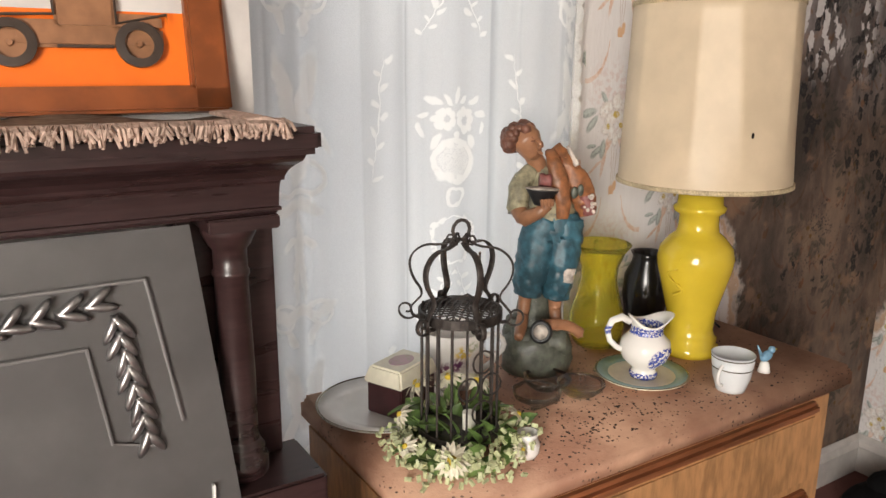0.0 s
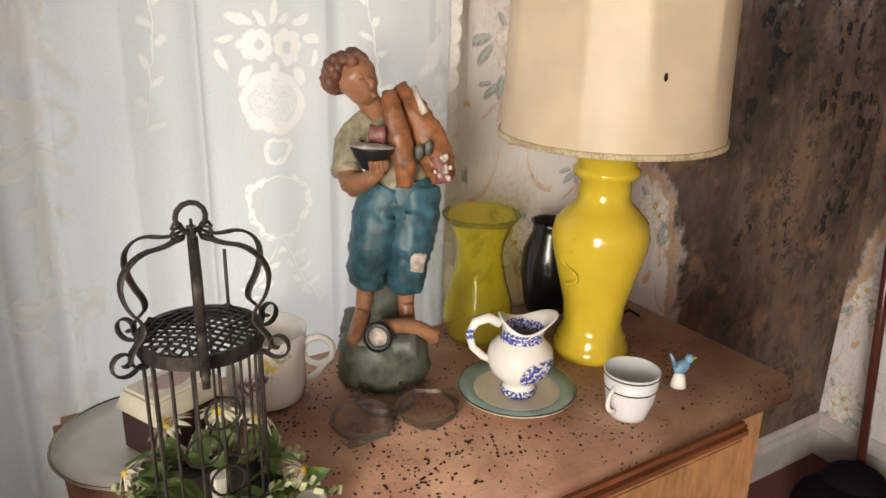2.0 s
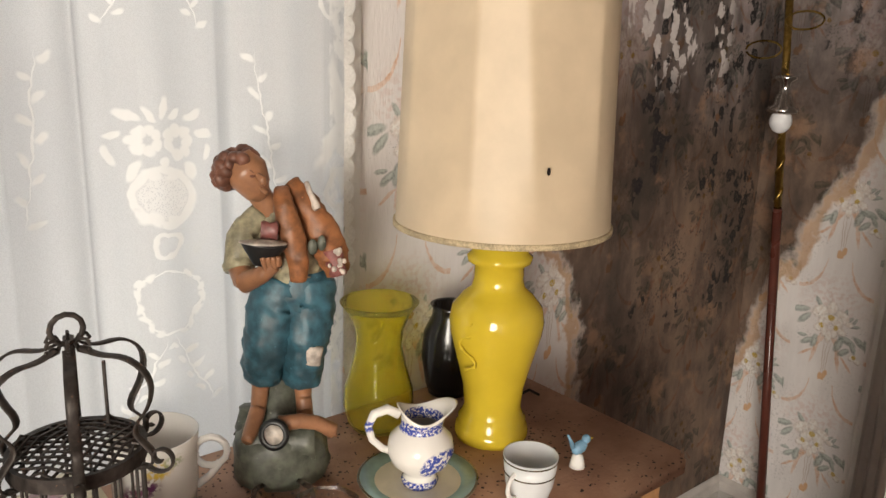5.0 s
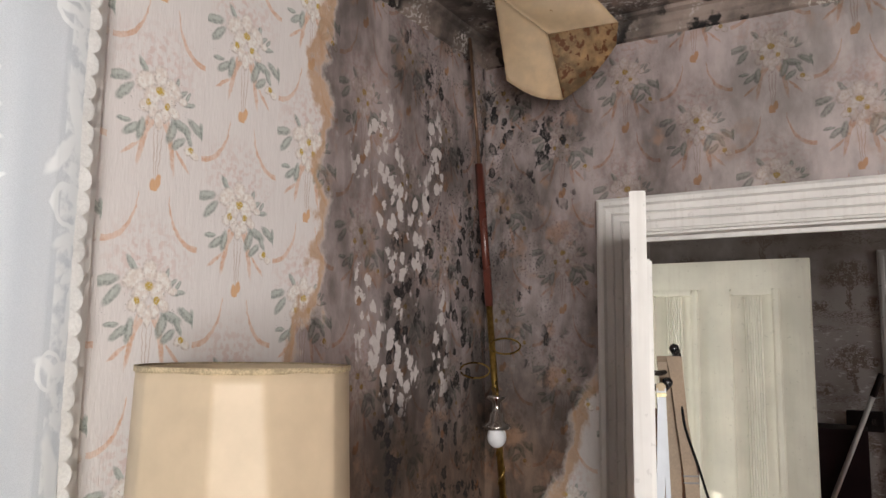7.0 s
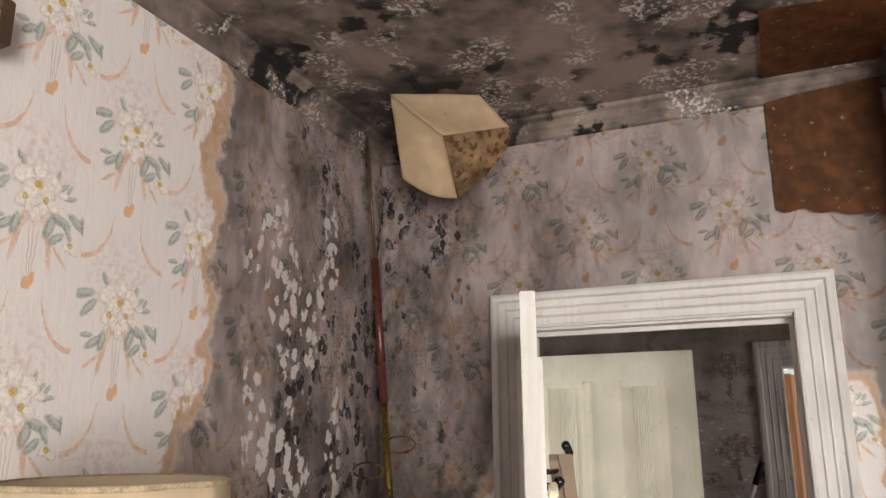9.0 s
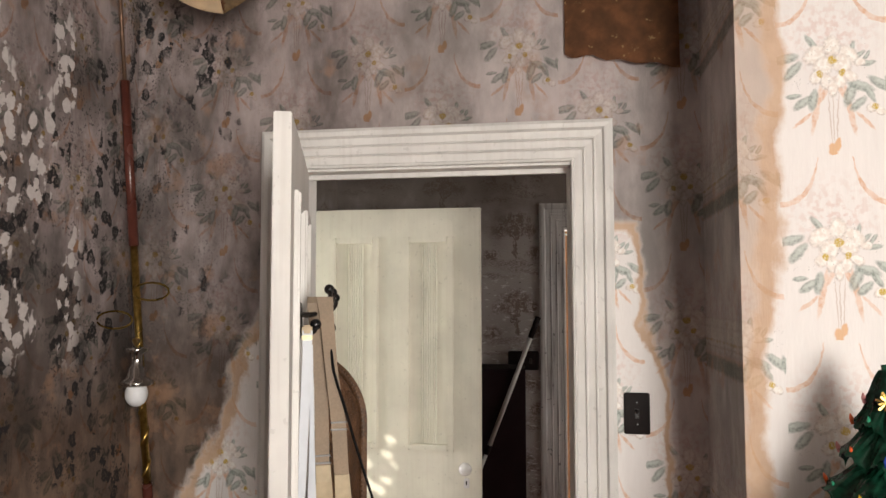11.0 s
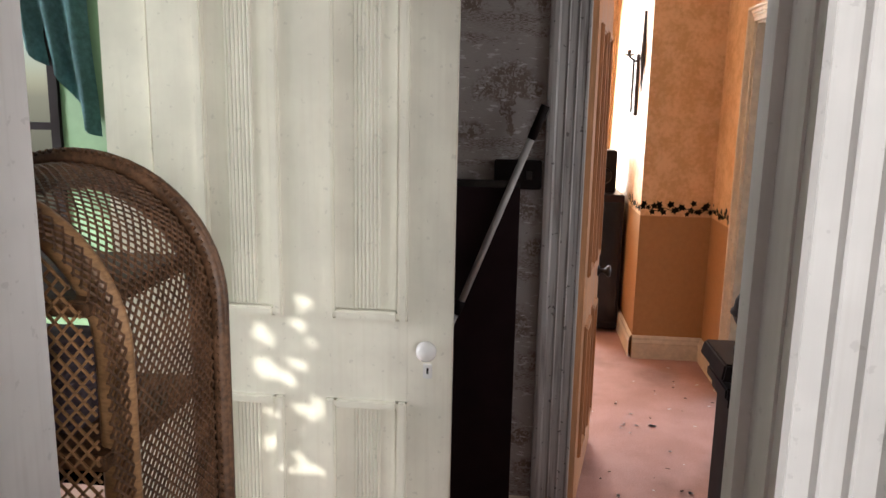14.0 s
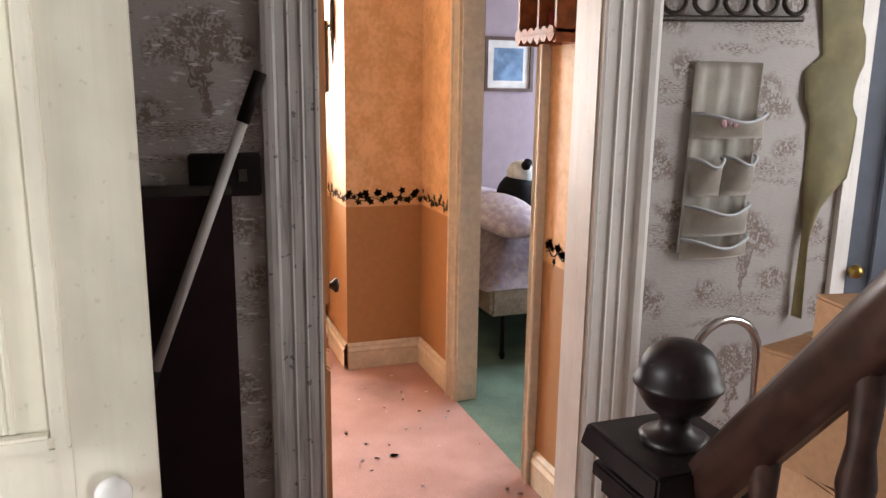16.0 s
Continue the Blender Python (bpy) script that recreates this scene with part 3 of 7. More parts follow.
peel_brown = plain("stained_paper_back", (0.62, 0.40, 0.20), 0.6, vary=0.45, scale=22, wear=0.46, wear_colour=(0.18, 0.07, 0.025))
brown_board = plain("rust_brown_board", (0.30, 0.12, 0.045), 0.6, vary=0.35, scale=22, wear=0.36, wear_colour=(0.55, 0.36, 0.16))
pale_paint = plain("pale_board_paint", (0.62, 0.58, 0.55), 0.6, vary=0.15, scale=14)
vinyl_bag = plain("clear_white_vinyl", (0.66, 0.63, 0.57), 0.4, vary=0.12, scale=20)
yellow_paper = plain("yellowed_paper", (0.50, 0.45, 0.25), 0.7, vary=0.2, scale=10)
maroon = plain("dark_maroon_laminate", (0.020, 0.010, 0.012), 0.55, vary=0.2, scale=8)
pole_grey = plain("grey_pole_paint", (0.48, 0.47, 0.46), 0.35, vary=0.08)

black_wood.node_tree.nodes["Principled BSDF"].inputs["Specular IOR Level"].default_value = 0.3
for dull in (black_plastic, black_cloth, maroon):
    dull.node_tree.nodes["Principled BSDF"].inputs["Specular IOR Level"].default_value = 0.12


# ---- shapes ----
def box(bm, x0, y0, z0, x1, y1, z1, m=None, bevel=0.0):
    r = bmesh.ops.create_cube(bm, size=1)
    vs = r["verts"]
    t = Matrix.Translation(((x0 + x1) / 2, (y0 + y1) / 2, (z0 + z1) / 2)) @ Matrix.Diagonal((x1 - x0, y1 - y0, z1 - z0, 1))
    bmesh.ops.transform(bm, matrix=t, verts=vs)
    if bevel:
        es = list({e for v in vs for e in v.link_edges})
        vs = bmesh.ops.bevel(bm, geom=es, offset=bevel, segments=2, affect="EDGES")["verts"]
    if m:
        bmesh.ops.transform(bm, matrix=m, verts=vs)
    return vs


def lathe(bm, prof, seg=28, m=None, dent=None):
    rings = []
    for r, z in prof:
        ring = []
        for i in range(seg):
            a = 2 * math.pi * i / seg
            k = dent(a, z) if dent else 1.0
            ring.append(bm.verts.new((max(r, 1e-4) * k * math.cos(a), max(r, 1e-4) * k * math.sin(a), z)))
        rings.append(ring)
    for a, b in zip(rings, rings[1:]):
        for i in range(seg):
            bm.faces.new((a[i], a[(i + 1) % seg], b[(i + 1) % seg], b[i]))
    if m:
        bmesh.ops.transform(bm, matrix=m, verts=[v for r in rings for v in r])


def rounded(pts, times=2):
    """Corner cutting, so that a bent bar runs in curves."""
    pts = [Vector(p) for p in pts]
    for _ in range(times):
        out = [pts[0]]
        for a, b in zip(pts, pts[1:]):
            out += [a.lerp(b, 0.25), a.lerp(b, 0.75)]
        pts = out + [pts[-1]]
    return pts


def tube(bm, pts, r, seg=8, flat=None, axis=(0, 1, 0)):
    """A bar along points; r a number or one per point; flat = (width, thickness) for a strap."""
    pts = [Vector(p) for p in pts]
    rings = []
    side = None
    for i, p in enumerate(pts):
        d = (pts[min(i + 1, len(pts) - 1)] - pts[max(i - 1, 0)]).normalized()
        if side is None:
            side = d.cross(Vector((0, 0, 1)))
            if side.length < 0.1:
                side = d.cross(Vector(axis))
        side = (side - d * side.dot(d)).normalized()
        up = side.cross(d)
        rr = r[i] if isinstance(r, (list, tuple)) else r
        ring = []
        for k in range(seg):
            a = 2 * math.pi * (k + 0.5) / seg
            w, h = (flat[0] / 2, flat[1] / 2) if flat else (rr, rr)
            ring.append(bm.verts.new(p + side * w * math.cos(a) + up * h * math.sin(a)))
        rings.append(ring)
    for a, b in zip(rings, rings[1:]):
        for k in range(seg):
            bm.faces.new((a[k], a[(k + 1) % seg], b[(k + 1) % seg], b[k]))
    bm.faces.new(rings[0][::-1])
    bm.faces.new(rings[-1])


def blob(bm, c, r, seg=12, m=None):
    v = bmesh.ops.create_uvsphere(bm, u_segments=seg, v_segments=max(6, seg * 2 // 3), radius=1)["verts"]
    t = Matrix.Translation(c) @ (m or Matrix.Identity(4)) @ Matrix.Diagonal((*((r, r, r) if isinstance(r, (int, float)) else r), 1))
    bmesh.ops.transform(bm, matrix=t, verts=v)
    return v


def sheet(bm, nu, nv, f, thick=None):
    """A grid of points from f(u, v), u and v from 0 to 1; with thickness a second skin and rim."""
    g = [[bm.verts.new(f(i / nu, j / nv)) for j in range(nv + 1)] for i in range(nu + 1)]
    fs = [bm.faces.new((g[i][j], g[i + 1][j], g[i + 1][j + 1], g[i][j + 1])) for i in range(nu) for j in range(nv)]
    if thick:
        bmesh.ops.solidify(bm, geom=fs, thickness=thick)


def part(name, bm, material, parent=None, label="", smooth=False):
    me = bpy.data.meshes.new(name)
    bmesh.ops.recalc_face_normals(bm, faces=bm.faces)
    bm.to_mesh(me)
    bm.free()
    if smooth:
        for p in me.polygons:
            p.use_smooth = True
    me.materials.append(material)
    ob = new(name, me)
    if parent is not None:
        ob.parent = parent
    if label:
        ob["label"] = label
    return ob


def made(name, material, parent, build, label="", smooth=False):
    bm = bmesh.new()
    build(bm)
    return part(name, bm, material, parent, label, smooth)


def thing(name, m, label, category, group=""):
    ob = new(name)
    ob.empty_display_size = 0.05
    ob.matrix_world = m
    return tagged(ob, label, category, group)


def struct(name, boxes, material, label="", category="wall"):
    bm = bmesh.new()
    for b in boxes:
        box(bm, *b)
    return tagged(part(name, bm, material), label, category, kind="structure")


# ---- structure ----
DX, WY, CZ, EX = 2.85, 1.43, 2.82, 4.80
dark_carpet = carpet_mat("dark_red_carpet", (0.10, 0.035, 0.03), (0.17, 0.07, 0.06))
pink_carpet = carpet_mat("pink_carpet", (0.40, 0.22, 0.185), (0.52, 0.315, 0.275))
green_carpet = carpet_mat("green_carpet", (0.09, 0.15, 0.11), (0.17, 0.25, 0.18))
toile_mat, orange_mat, ceiling_mat = toile_paper(), orange_paint(), mouldy_ceiling()
struct("floor", [(-2, -2.6, -0.1, DX + 0.13, WY + 0.15, 0)], dark_carpet, "dark red worn carpet in the bedroom", "floor")
struct("floor_hall", [(DX + 0.13, -2.6, -0.1, EX + 0.12, 4.1, 0), (EX + 0.12, -0.87, -0.1, 9.0, 1.2, 0)], pink_carpet, "dusty pink carpet in the hallway", "floor")
struct("floor_purple_room", [(EX + 0.12, -3.6, -0.1, 9.0, -0.87, 0.001)], green_carpet, "dull green carpet", "floor")
struct("ceiling", [(-2, -2.6, CZ, DX, WY + 0.15, CZ + 0.1)], ceiling_mat, "plaster ceiling black with mould", "ceiling")
struct("ceiling_hall", [(DX, -3.7, CZ, 9.0, 4.1, CZ + 0.1)], pale_paint, "pale plaster ceiling", "ceiling")
struct("wall_north", [(-2, WY, 0, 0.44, WY + 0.15, CZ), (1.22, WY, 0, DX, WY + 0.15, CZ), (0.44, WY, 0, 1.22, WY + 0.15, 0.7), (0.44, WY, 2.5, 1.22, WY + 0.15, CZ)], paper_north, "floral wallpaper, damp and mouldy at the corner")
# unseen wall added to stop direct sun reaching the lace window
struct("wall_sun_block", [(-2, 2.2, -0.1, DX, 2.3, 3.6)], pale_paint, "unseen pale wall added to keep the sun off the window")
struct("wall_west", [(-1.9, -2.6, 0, -1.8, -2.05, CZ), (-1.9, -0.95, 0, -1.8, WY, CZ), (-1.9, -2.05, 0, -1.8, -0.95, 0.75), (-1.9, -2.05, 2.35, -1.8, -0.95, CZ)], pale_paint, "pale papered wall with a window")
struct("wall_south", [(-1.8, -2.2, 0, 2.41, -2.1, CZ)], pale_paint, "pale papered wall")
struct("wall_door", [(DX, 0.885, 0, DX + 0.13, WY, CZ), (DX, 0.075, 2.09, DX + 0.13, 0.885, CZ), (DX, -0.284, 0, DX + 0.13, 0.075, CZ)], paper_door, "stained floral wallpaper round the doorway")
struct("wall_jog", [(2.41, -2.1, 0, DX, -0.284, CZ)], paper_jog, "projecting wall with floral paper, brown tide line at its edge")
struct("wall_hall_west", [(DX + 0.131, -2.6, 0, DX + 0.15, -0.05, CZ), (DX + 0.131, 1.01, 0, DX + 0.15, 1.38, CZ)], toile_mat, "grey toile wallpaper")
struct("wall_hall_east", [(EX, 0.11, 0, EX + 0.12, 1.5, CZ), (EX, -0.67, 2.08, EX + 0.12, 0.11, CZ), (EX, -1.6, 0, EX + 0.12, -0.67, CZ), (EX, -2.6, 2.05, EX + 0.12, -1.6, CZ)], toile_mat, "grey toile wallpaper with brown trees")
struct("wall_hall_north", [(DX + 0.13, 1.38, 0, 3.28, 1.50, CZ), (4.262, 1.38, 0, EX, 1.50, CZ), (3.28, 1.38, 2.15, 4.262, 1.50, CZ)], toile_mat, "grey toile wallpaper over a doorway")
struct("wall_hall_south", [(DX + 0.13, -2.7, 0, 3.05, -2.6, CZ), (4.05, -2.7, 0, EX + 0.12, -2.6, CZ), (3.05, -2.7, 0, 4.05, -2.6, 0.9), (3.05, -2.7, 2.5, 4.05, -2.6, CZ)], pale_paint, "pale wall over the stairs")
struct("wall_orange_end", [(6.97, -0.875, 0, 9, -0.44, CZ)], orange_mat, "orange sponged wall above a darker dado")
struct("wall_orange_south", [(6.40, -0.975, 0, 6.97, -0.875, CZ), (EX + 0.12, -0.975, 0, 5.47, -0.875, CZ), (5.47, -0.975, 2.08, 6.40, -0.875, CZ)], orange_mat, "orange sponged wall above a darker dado")
struct("wall_orange_north", [(EX + 0.12, 1.2, 0, 9, 1.3, CZ), (8.9, -0.44, 0, 9.0, -0.3, CZ), (8.9, 0.8, 0, 9.0, 1.2, CZ), (8.9, -0.3, 0, 9.0, 0.8, 0.8), (8.9, -0.3, 2.4, 9.0, 0.8, CZ)], orange_mat, "orange sponged wall")
# north and west openings are added, to let lamp and sun reach the door
struct("wall_green_room", [(4.92, 1.38, 0, 5.3, 1.5, CZ), (5.2, 1.5, 0, 5.3, 2.25, CZ), (5.2, 3.3, 0, 5.3, 4.1, CZ), (5.2, 2.25, 0, 5.3, 3.3, 1.0), (5.2, 2.25, 1.95, 5.3, 3.3, CZ), (2.98, 4.0, 0, 3.1, 4.1, CZ), (4.3, 4.0, 0, 5.2, 4.1, CZ), (3.1, 4.0, 0, 4.3, 4.1, 0.8), (3.1, 4.0, 2.4, 4.3, 4.1, CZ),
       (2.88, 1.59, 0, 2.98, 1.78, CZ), (2.88, 2.48, 0, 2.98, 4.0, CZ), (2.88, 1.78, 0, 2.98, 2.48, 1.33), (2.88, 1.78, 1.95, 2.98, 2.48, CZ)], green_paint, "green painted wall with a window, and unseen openings added for light")
struct("wall_purple_room", [(8.3, -3.5, 0, 8.4, -0.975, CZ), (EX + 0.12, -3.6, 0, 6.6, -3.5, CZ), (7.8, -3.6, 0, 8.3, -3.5, CZ), (6.6, -3.6, 0, 7.8, -3.5, 0.9), (6.6, -3.6, 2.3, 7.8, -3.5, CZ), (EX + 0.02, -3.5, 0, EX + 0.12, -2.6, CZ)], purple_paint, "mauve painted bedroom wall")


def moulded(name, path, profile, material, label, category="trim"):
    """A moulding: profile (offset across, height proud) swept as mitred straight runs given by (corner points, across, out)."""
    bm = bmesh.new()
    for a, b, across_a, across_b, out in path:
        a, b, ca, cb, o = Vector(a), Vector(b), Vector(across_a), Vector(across_b), Vector(out)
        ra = [bm.verts.new(a + ca * s + o * h) for s, h in profile]
        rb = [bm.verts.new(b + cb * s + o * h) for s, h in profile]
        for i in range(len(profile) - 1):
            bm.faces.new((ra[i], rb[i], rb[i + 1], ra[i + 1]))
    return tagged(part(name, bm, material), label, category, kind="structure")


CASING = ((0, 0), (0, 0.018), (0.006, 0.02), (0.01, 0.014), (0.03, 0.016), (0.034, 0.022), (0.04, 0.016), (0.058, 0.018), (0.062, 0.024), (0.068, 0.018), (0.086, 0.022), (0.092, 0.034), (0.105, 0.036), (0.115, 0.03), (0.117, 0))


def door_casing(name, x, y0, y1, h, material, label, out=-1, profile=CASING, runs=(0, 1, 2)):
    o, X = (out, 0, 0), x
    every = [
        ((X, y0, 0), (X, y0, h), (0, -1, 0), (0, -1, 1), o),
        ((X, y1, h), (X, y1, 0), (0, 1, 1), (0, 1, 0), o),
        ((X, y0, h), (X, y1, h), (0, -1, 1), (0, 1, 1), o)]
    return moulded(name, [every[k] for k in runs], profile, material, label)


door_casing("trim_bedroom_door", DX, 0.075, 0.885, 2.09, white_paint, "worn white moulded door casing")
WIDE = tuple((s * 1.15, 0.012 + (h - 0.012) * 0.45 if h else 0) for s, h in CASING)
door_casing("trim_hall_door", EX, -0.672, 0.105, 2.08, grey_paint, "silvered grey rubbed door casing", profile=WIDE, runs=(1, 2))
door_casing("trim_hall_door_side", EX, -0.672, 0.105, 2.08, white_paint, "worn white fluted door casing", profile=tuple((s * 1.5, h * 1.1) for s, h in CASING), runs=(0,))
struct("jamb_bedroom_door", [(DX + 0.001, 0.06, 0, DX + 0.135, 0.078, 2.092), (DX + 0.001, 0.882, 0, DX + 0.135, 0.9, 2.092), (DX + 0.001, 0.078, 2.082, DX + 0.135, 0.882, 2.1), (DX + 0.06, 0.078, 0, DX + 0.075, 0.09, 2.082), (DX + 0.06, 0.09, 2.068, DX + 0.075, 0.882, 2.082)], white_paint, "worn white door lining", "door frame")
struct("jamb_hall_door", [(EX - 0.002, -0.69, 0, EX + 0.13, -0.668, 2.085), (EX - 0.002, 0.1, 0, EX + 0.13, 0.125, 2.085), (EX - 0.002, -0.668, 2.07, EX + 0.13, 0.1, 2.09)], white_paint, "worn white door lining", "door frame")
moulded("trim_purple_door", [((6.36, -0.874, 0), (6.36, -0.874, 2.05), (1, 0, 0), (1, 0, 1), (0, 1, 0)), ((5.55, -0.874, 2.05), (5.55, -0.874, 0), (-1, 0, 1), (-1, 0, 0), (0, 1, 0)), ((6.36, -0.874, 2.05), (5.55, -0.874, 2.05), (1, 0, 1), (-1, 0, 1), (0, 1, 0))],
        tuple((s * 0.7, h) for s, h in CASING), cream_skirt, "cream painted door casing")
struct("jamb_purple_door", [(6.345, -0.98, 0, 6.37, -0.87, 2.06), (5.54, -0.98, 0, 5.565, -0.87, 2.06), (5.565, -0.98, 2.04, 6.345, -0.87, 2.06)], cream_skirt, "cream painted door lining", "door frame")
struct("jamb_green_door", [(4.242, 1.375, 0, 4.264, 1.51, 2.15), (3.278, 1.375, 0, 3.298, 1.51, 2.15), (3.298, 1.375, 2.135, 4.242, 1.51, 2.15)], cream_paint, "cream door lining", "door frame")
SKIRT = ((0, 0), (0, 0.02), (0.1, 0.02), (0.108, 0.026), (0.125, 0.016), (0.138, 0.016), (0.15, 0.006), (0.152, 0))
Z = (0, 0, 1)
moulded("baseboard_bedroom", [((DX, WY, 0), (1.22, WY, 0), Z, Z, (0, -1, 0)), ((DX, WY, 0), (DX, 1.0, 0), Z, Z, (-1, 0, 0)), ((DX, -0.05, 0), (DX, -0.284, 0), Z, Z, (-1, 0, 0)), ((2.41, -0.284, 0), (2.41, -2.1, 0), Z, Z, (-1, 0, 0))], SKIRT, pale_paint, "pale moulded skirting board", "baseboard")
moulded("baseboard_hall", [((6.97, -0.44, 0), (6.97, -0.875, 0), Z, Z, (-1, 0, 0)), ((6.97, -0.875, 0), (6.44, -0.875, 0), Z, Z, (0, 1, 0)), ((8.9, -0.44, 0), (6.97, -0.44, 0), Z, Z, (0, 1, 0)), ((5.46, -0.875, 0), (EX + 0.12, -0.875, 0), Z, Z, (0, 1, 0)), ((EX, 0.24, 0), (EX, 1.38, 0), Z, Z, (-1, 0, 0)), ((EX, -0.81, 0), (EX, -1.6, 0), Z, Z, (-1, 0, 0))], SKIRT, cream_skirt, "cream painted skirting board, scuffed", "baseboard")
COVE = ((0, 0), (0, 0.05), (0.012, 0.046), (0.02, 0.03), (0.04, 0.022), (0.048, 0.014), (0.075, 0.012), (0.08, 0))
N_ = (0, 0, -1)
moulded("trim_cornice", [((DX, WY, CZ), (-1.8, WY, CZ), N_, N_, (0, -1, 0)), ((DX, WY, CZ), (DX, -0.284, CZ), N_, N_, (-1, 0, 0)), ((2.41, -0.284, CZ), (2.41, -2.1, CZ), N_, N_, (-1, 0, 0))], COVE, ceiling_mat, "grimy plaster cornice")


# ---- doors ----
def panel_door(name, m, w, h, t, material, label, rows, fluted=True, stile=0.11, mid=0.11):
    """Stiles and rails round sunk panels with raised mouldings and reeded middles; runs along -x from its hinge."""
    d = tagged(thing(name, m, label, "door"), kind="structure")
    cols = ((-w + stile, -w / 2 - mid / 2), (-w / 2 + mid / 2, -stile))
    zs = [0.01] + [z for r in rows for z in r] + [h]

    def frame_b(bm):
        box(bm, -w, -t / 2, 0.01, -w + stile, t / 2, h, bevel=0.002)
        box(bm, -stile, -t / 2, 0.01, 0, t / 2, h, bevel=0.002)
        for a, b in zip(zs[0::2], zs[1::2]):
            box(bm, -w + stile, -t / 2, a, -stile, t / 2, b)
        for a, b in rows:
            box(bm, -w / 2 - mid / 2, -t / 2, a, -w / 2 + mid / 2, t / 2, b)
    made("frame", material, d, frame_b)
    for a, b in rows:
        for x0, x1 in cols:
            def pan(bm, x0=x0, x1=x1, a=a, b=b):
                box(bm, x0, -t / 2 + 0.0165, a, x1, t / 2 - 0.0165, b)
                for sgn in (-1, 1):
                    y = sgn * t / 2
                    for q0, q1, q2, q3 in ((x0, a, x0 + 0.028, b), (x1 - 0.028, a, x1, b), (x0 + 0.028, a, x1 - 0.028, a + 0.028), (x0 + 0.028, b - 0.028, x1 - 0.028, b)):
                        box(bm, q0, min(y - sgn * 0.016, y + sgn * 0.013), q1, q2, max(y - sgn * 0.016, y + sgn * 0.013), q3, bevel=0.005)
                    if fluted:
                        for k in range(7):
                            xc = (x0 + x1) / 2 + (k - 3) * 0.0115
                            tube(bm, [(xc, y - sgn * 0.015, a + 0.03), (xc, y - sgn * 0.015, b - 0.03)], 0.0052, 6)
            made("panel", material, d, pan)
    return d


def china_knob(parent, x, z, y, sgn):
    k = made("knob", white_china, parent, lambda bm: lathe(bm, [(0, 0.062), (0.02, 0.06), (0.029, 0.048), (0.03, 0.04), (0.022, 0.026), (0.012, 0.018), (0.012, 0.0)], 20, Matrix.Translation((x, y, z)) @ pose(0, 0, 0, 90 * sgn, 0, 0)), "white china knob", True)
    made("escutcheon", white_china, parent, lambda bm: box(bm, x - 0.013, y - 0.003, z - 0.095, x + 0.013, y + 0.003, z - 0.05, bevel=0.002))
    made("keyhole", black_plastic, parent, lambda bm: box(bm, x - 0.003, y - 0.0045, z - 0.08, x + 0.003, y + 0.0045, z - 0.062))
    return k


hall_door = panel_door("door_1", pose(4.2375, 1.36, 0.0, 0, 0, 90), 0.865, 2.13, 0.035, cream_paint, "cream painted panelled door with reeded panels, standing open", ((0.2, 0.742), (0.985, 1.992)), stile=0.13, mid=0.125)
china_knob(hall_door, -0.795, 0.912, 0.018, -1)
room_door = panel_door("door_2", pose(DX - 0.02, 0.872, 0, 0, 0, 17), 0.79, 2.07, 0.036, white_paint, "worn white panelled door standing open into the bedroom", ((0.2, 0.78), (0.95, 1.93)), fluted=False)
pine_door = panel_door("door_3", pose(4.94, 0.085, 0, 0, 0, 170), 0.74, 2.05, 0.035, pine_paint, "orange-washed pine panelled door standing open", ((0.2, 0.75), (0.95, 1.9)), fluted=False)
made("knob", iron, pine_door, lambda bm: lathe(bm, [(0, 0.06), (0.024, 0.056), (0.028, 0.046), (0.012, 0.03), (0.01, 0.012), (0.024, 0.006), (0.026, 0)], 18, Matrix.Translation((-0.685, 0.018, 0.86)) @ pose(0, 0, 0, -90, 0, 0)), "dark metal knob", True)
for hz in (0.3, 1.78):
    made("hinge", chrome, pine_door, lambda bm: box(bm, -0.004, -0.032, hz, 0.006, -0.017, hz + 0.09, bevel=0.002))
blue_door = panel_door("door_4", pose(4.83, -1.63, 0, 0, 0, 62), 0.76, 2.03, 0.035, blue_paint, "blue-grey painted door standing ajar", ((0.2, 0.75), (0.95, 1.9)), fluted=False)
made("knob", brass, blue_door, lambda bm: blob(bm, (-0.06, 0.045, 1.0), 0.024, 14), "small brass knob", True)
struct("trim_blue_door", [(EX - 0.02, -1.64, 0, EX, -1.58, 2.08)], white_paint, "narrow worn white trim", "trim")


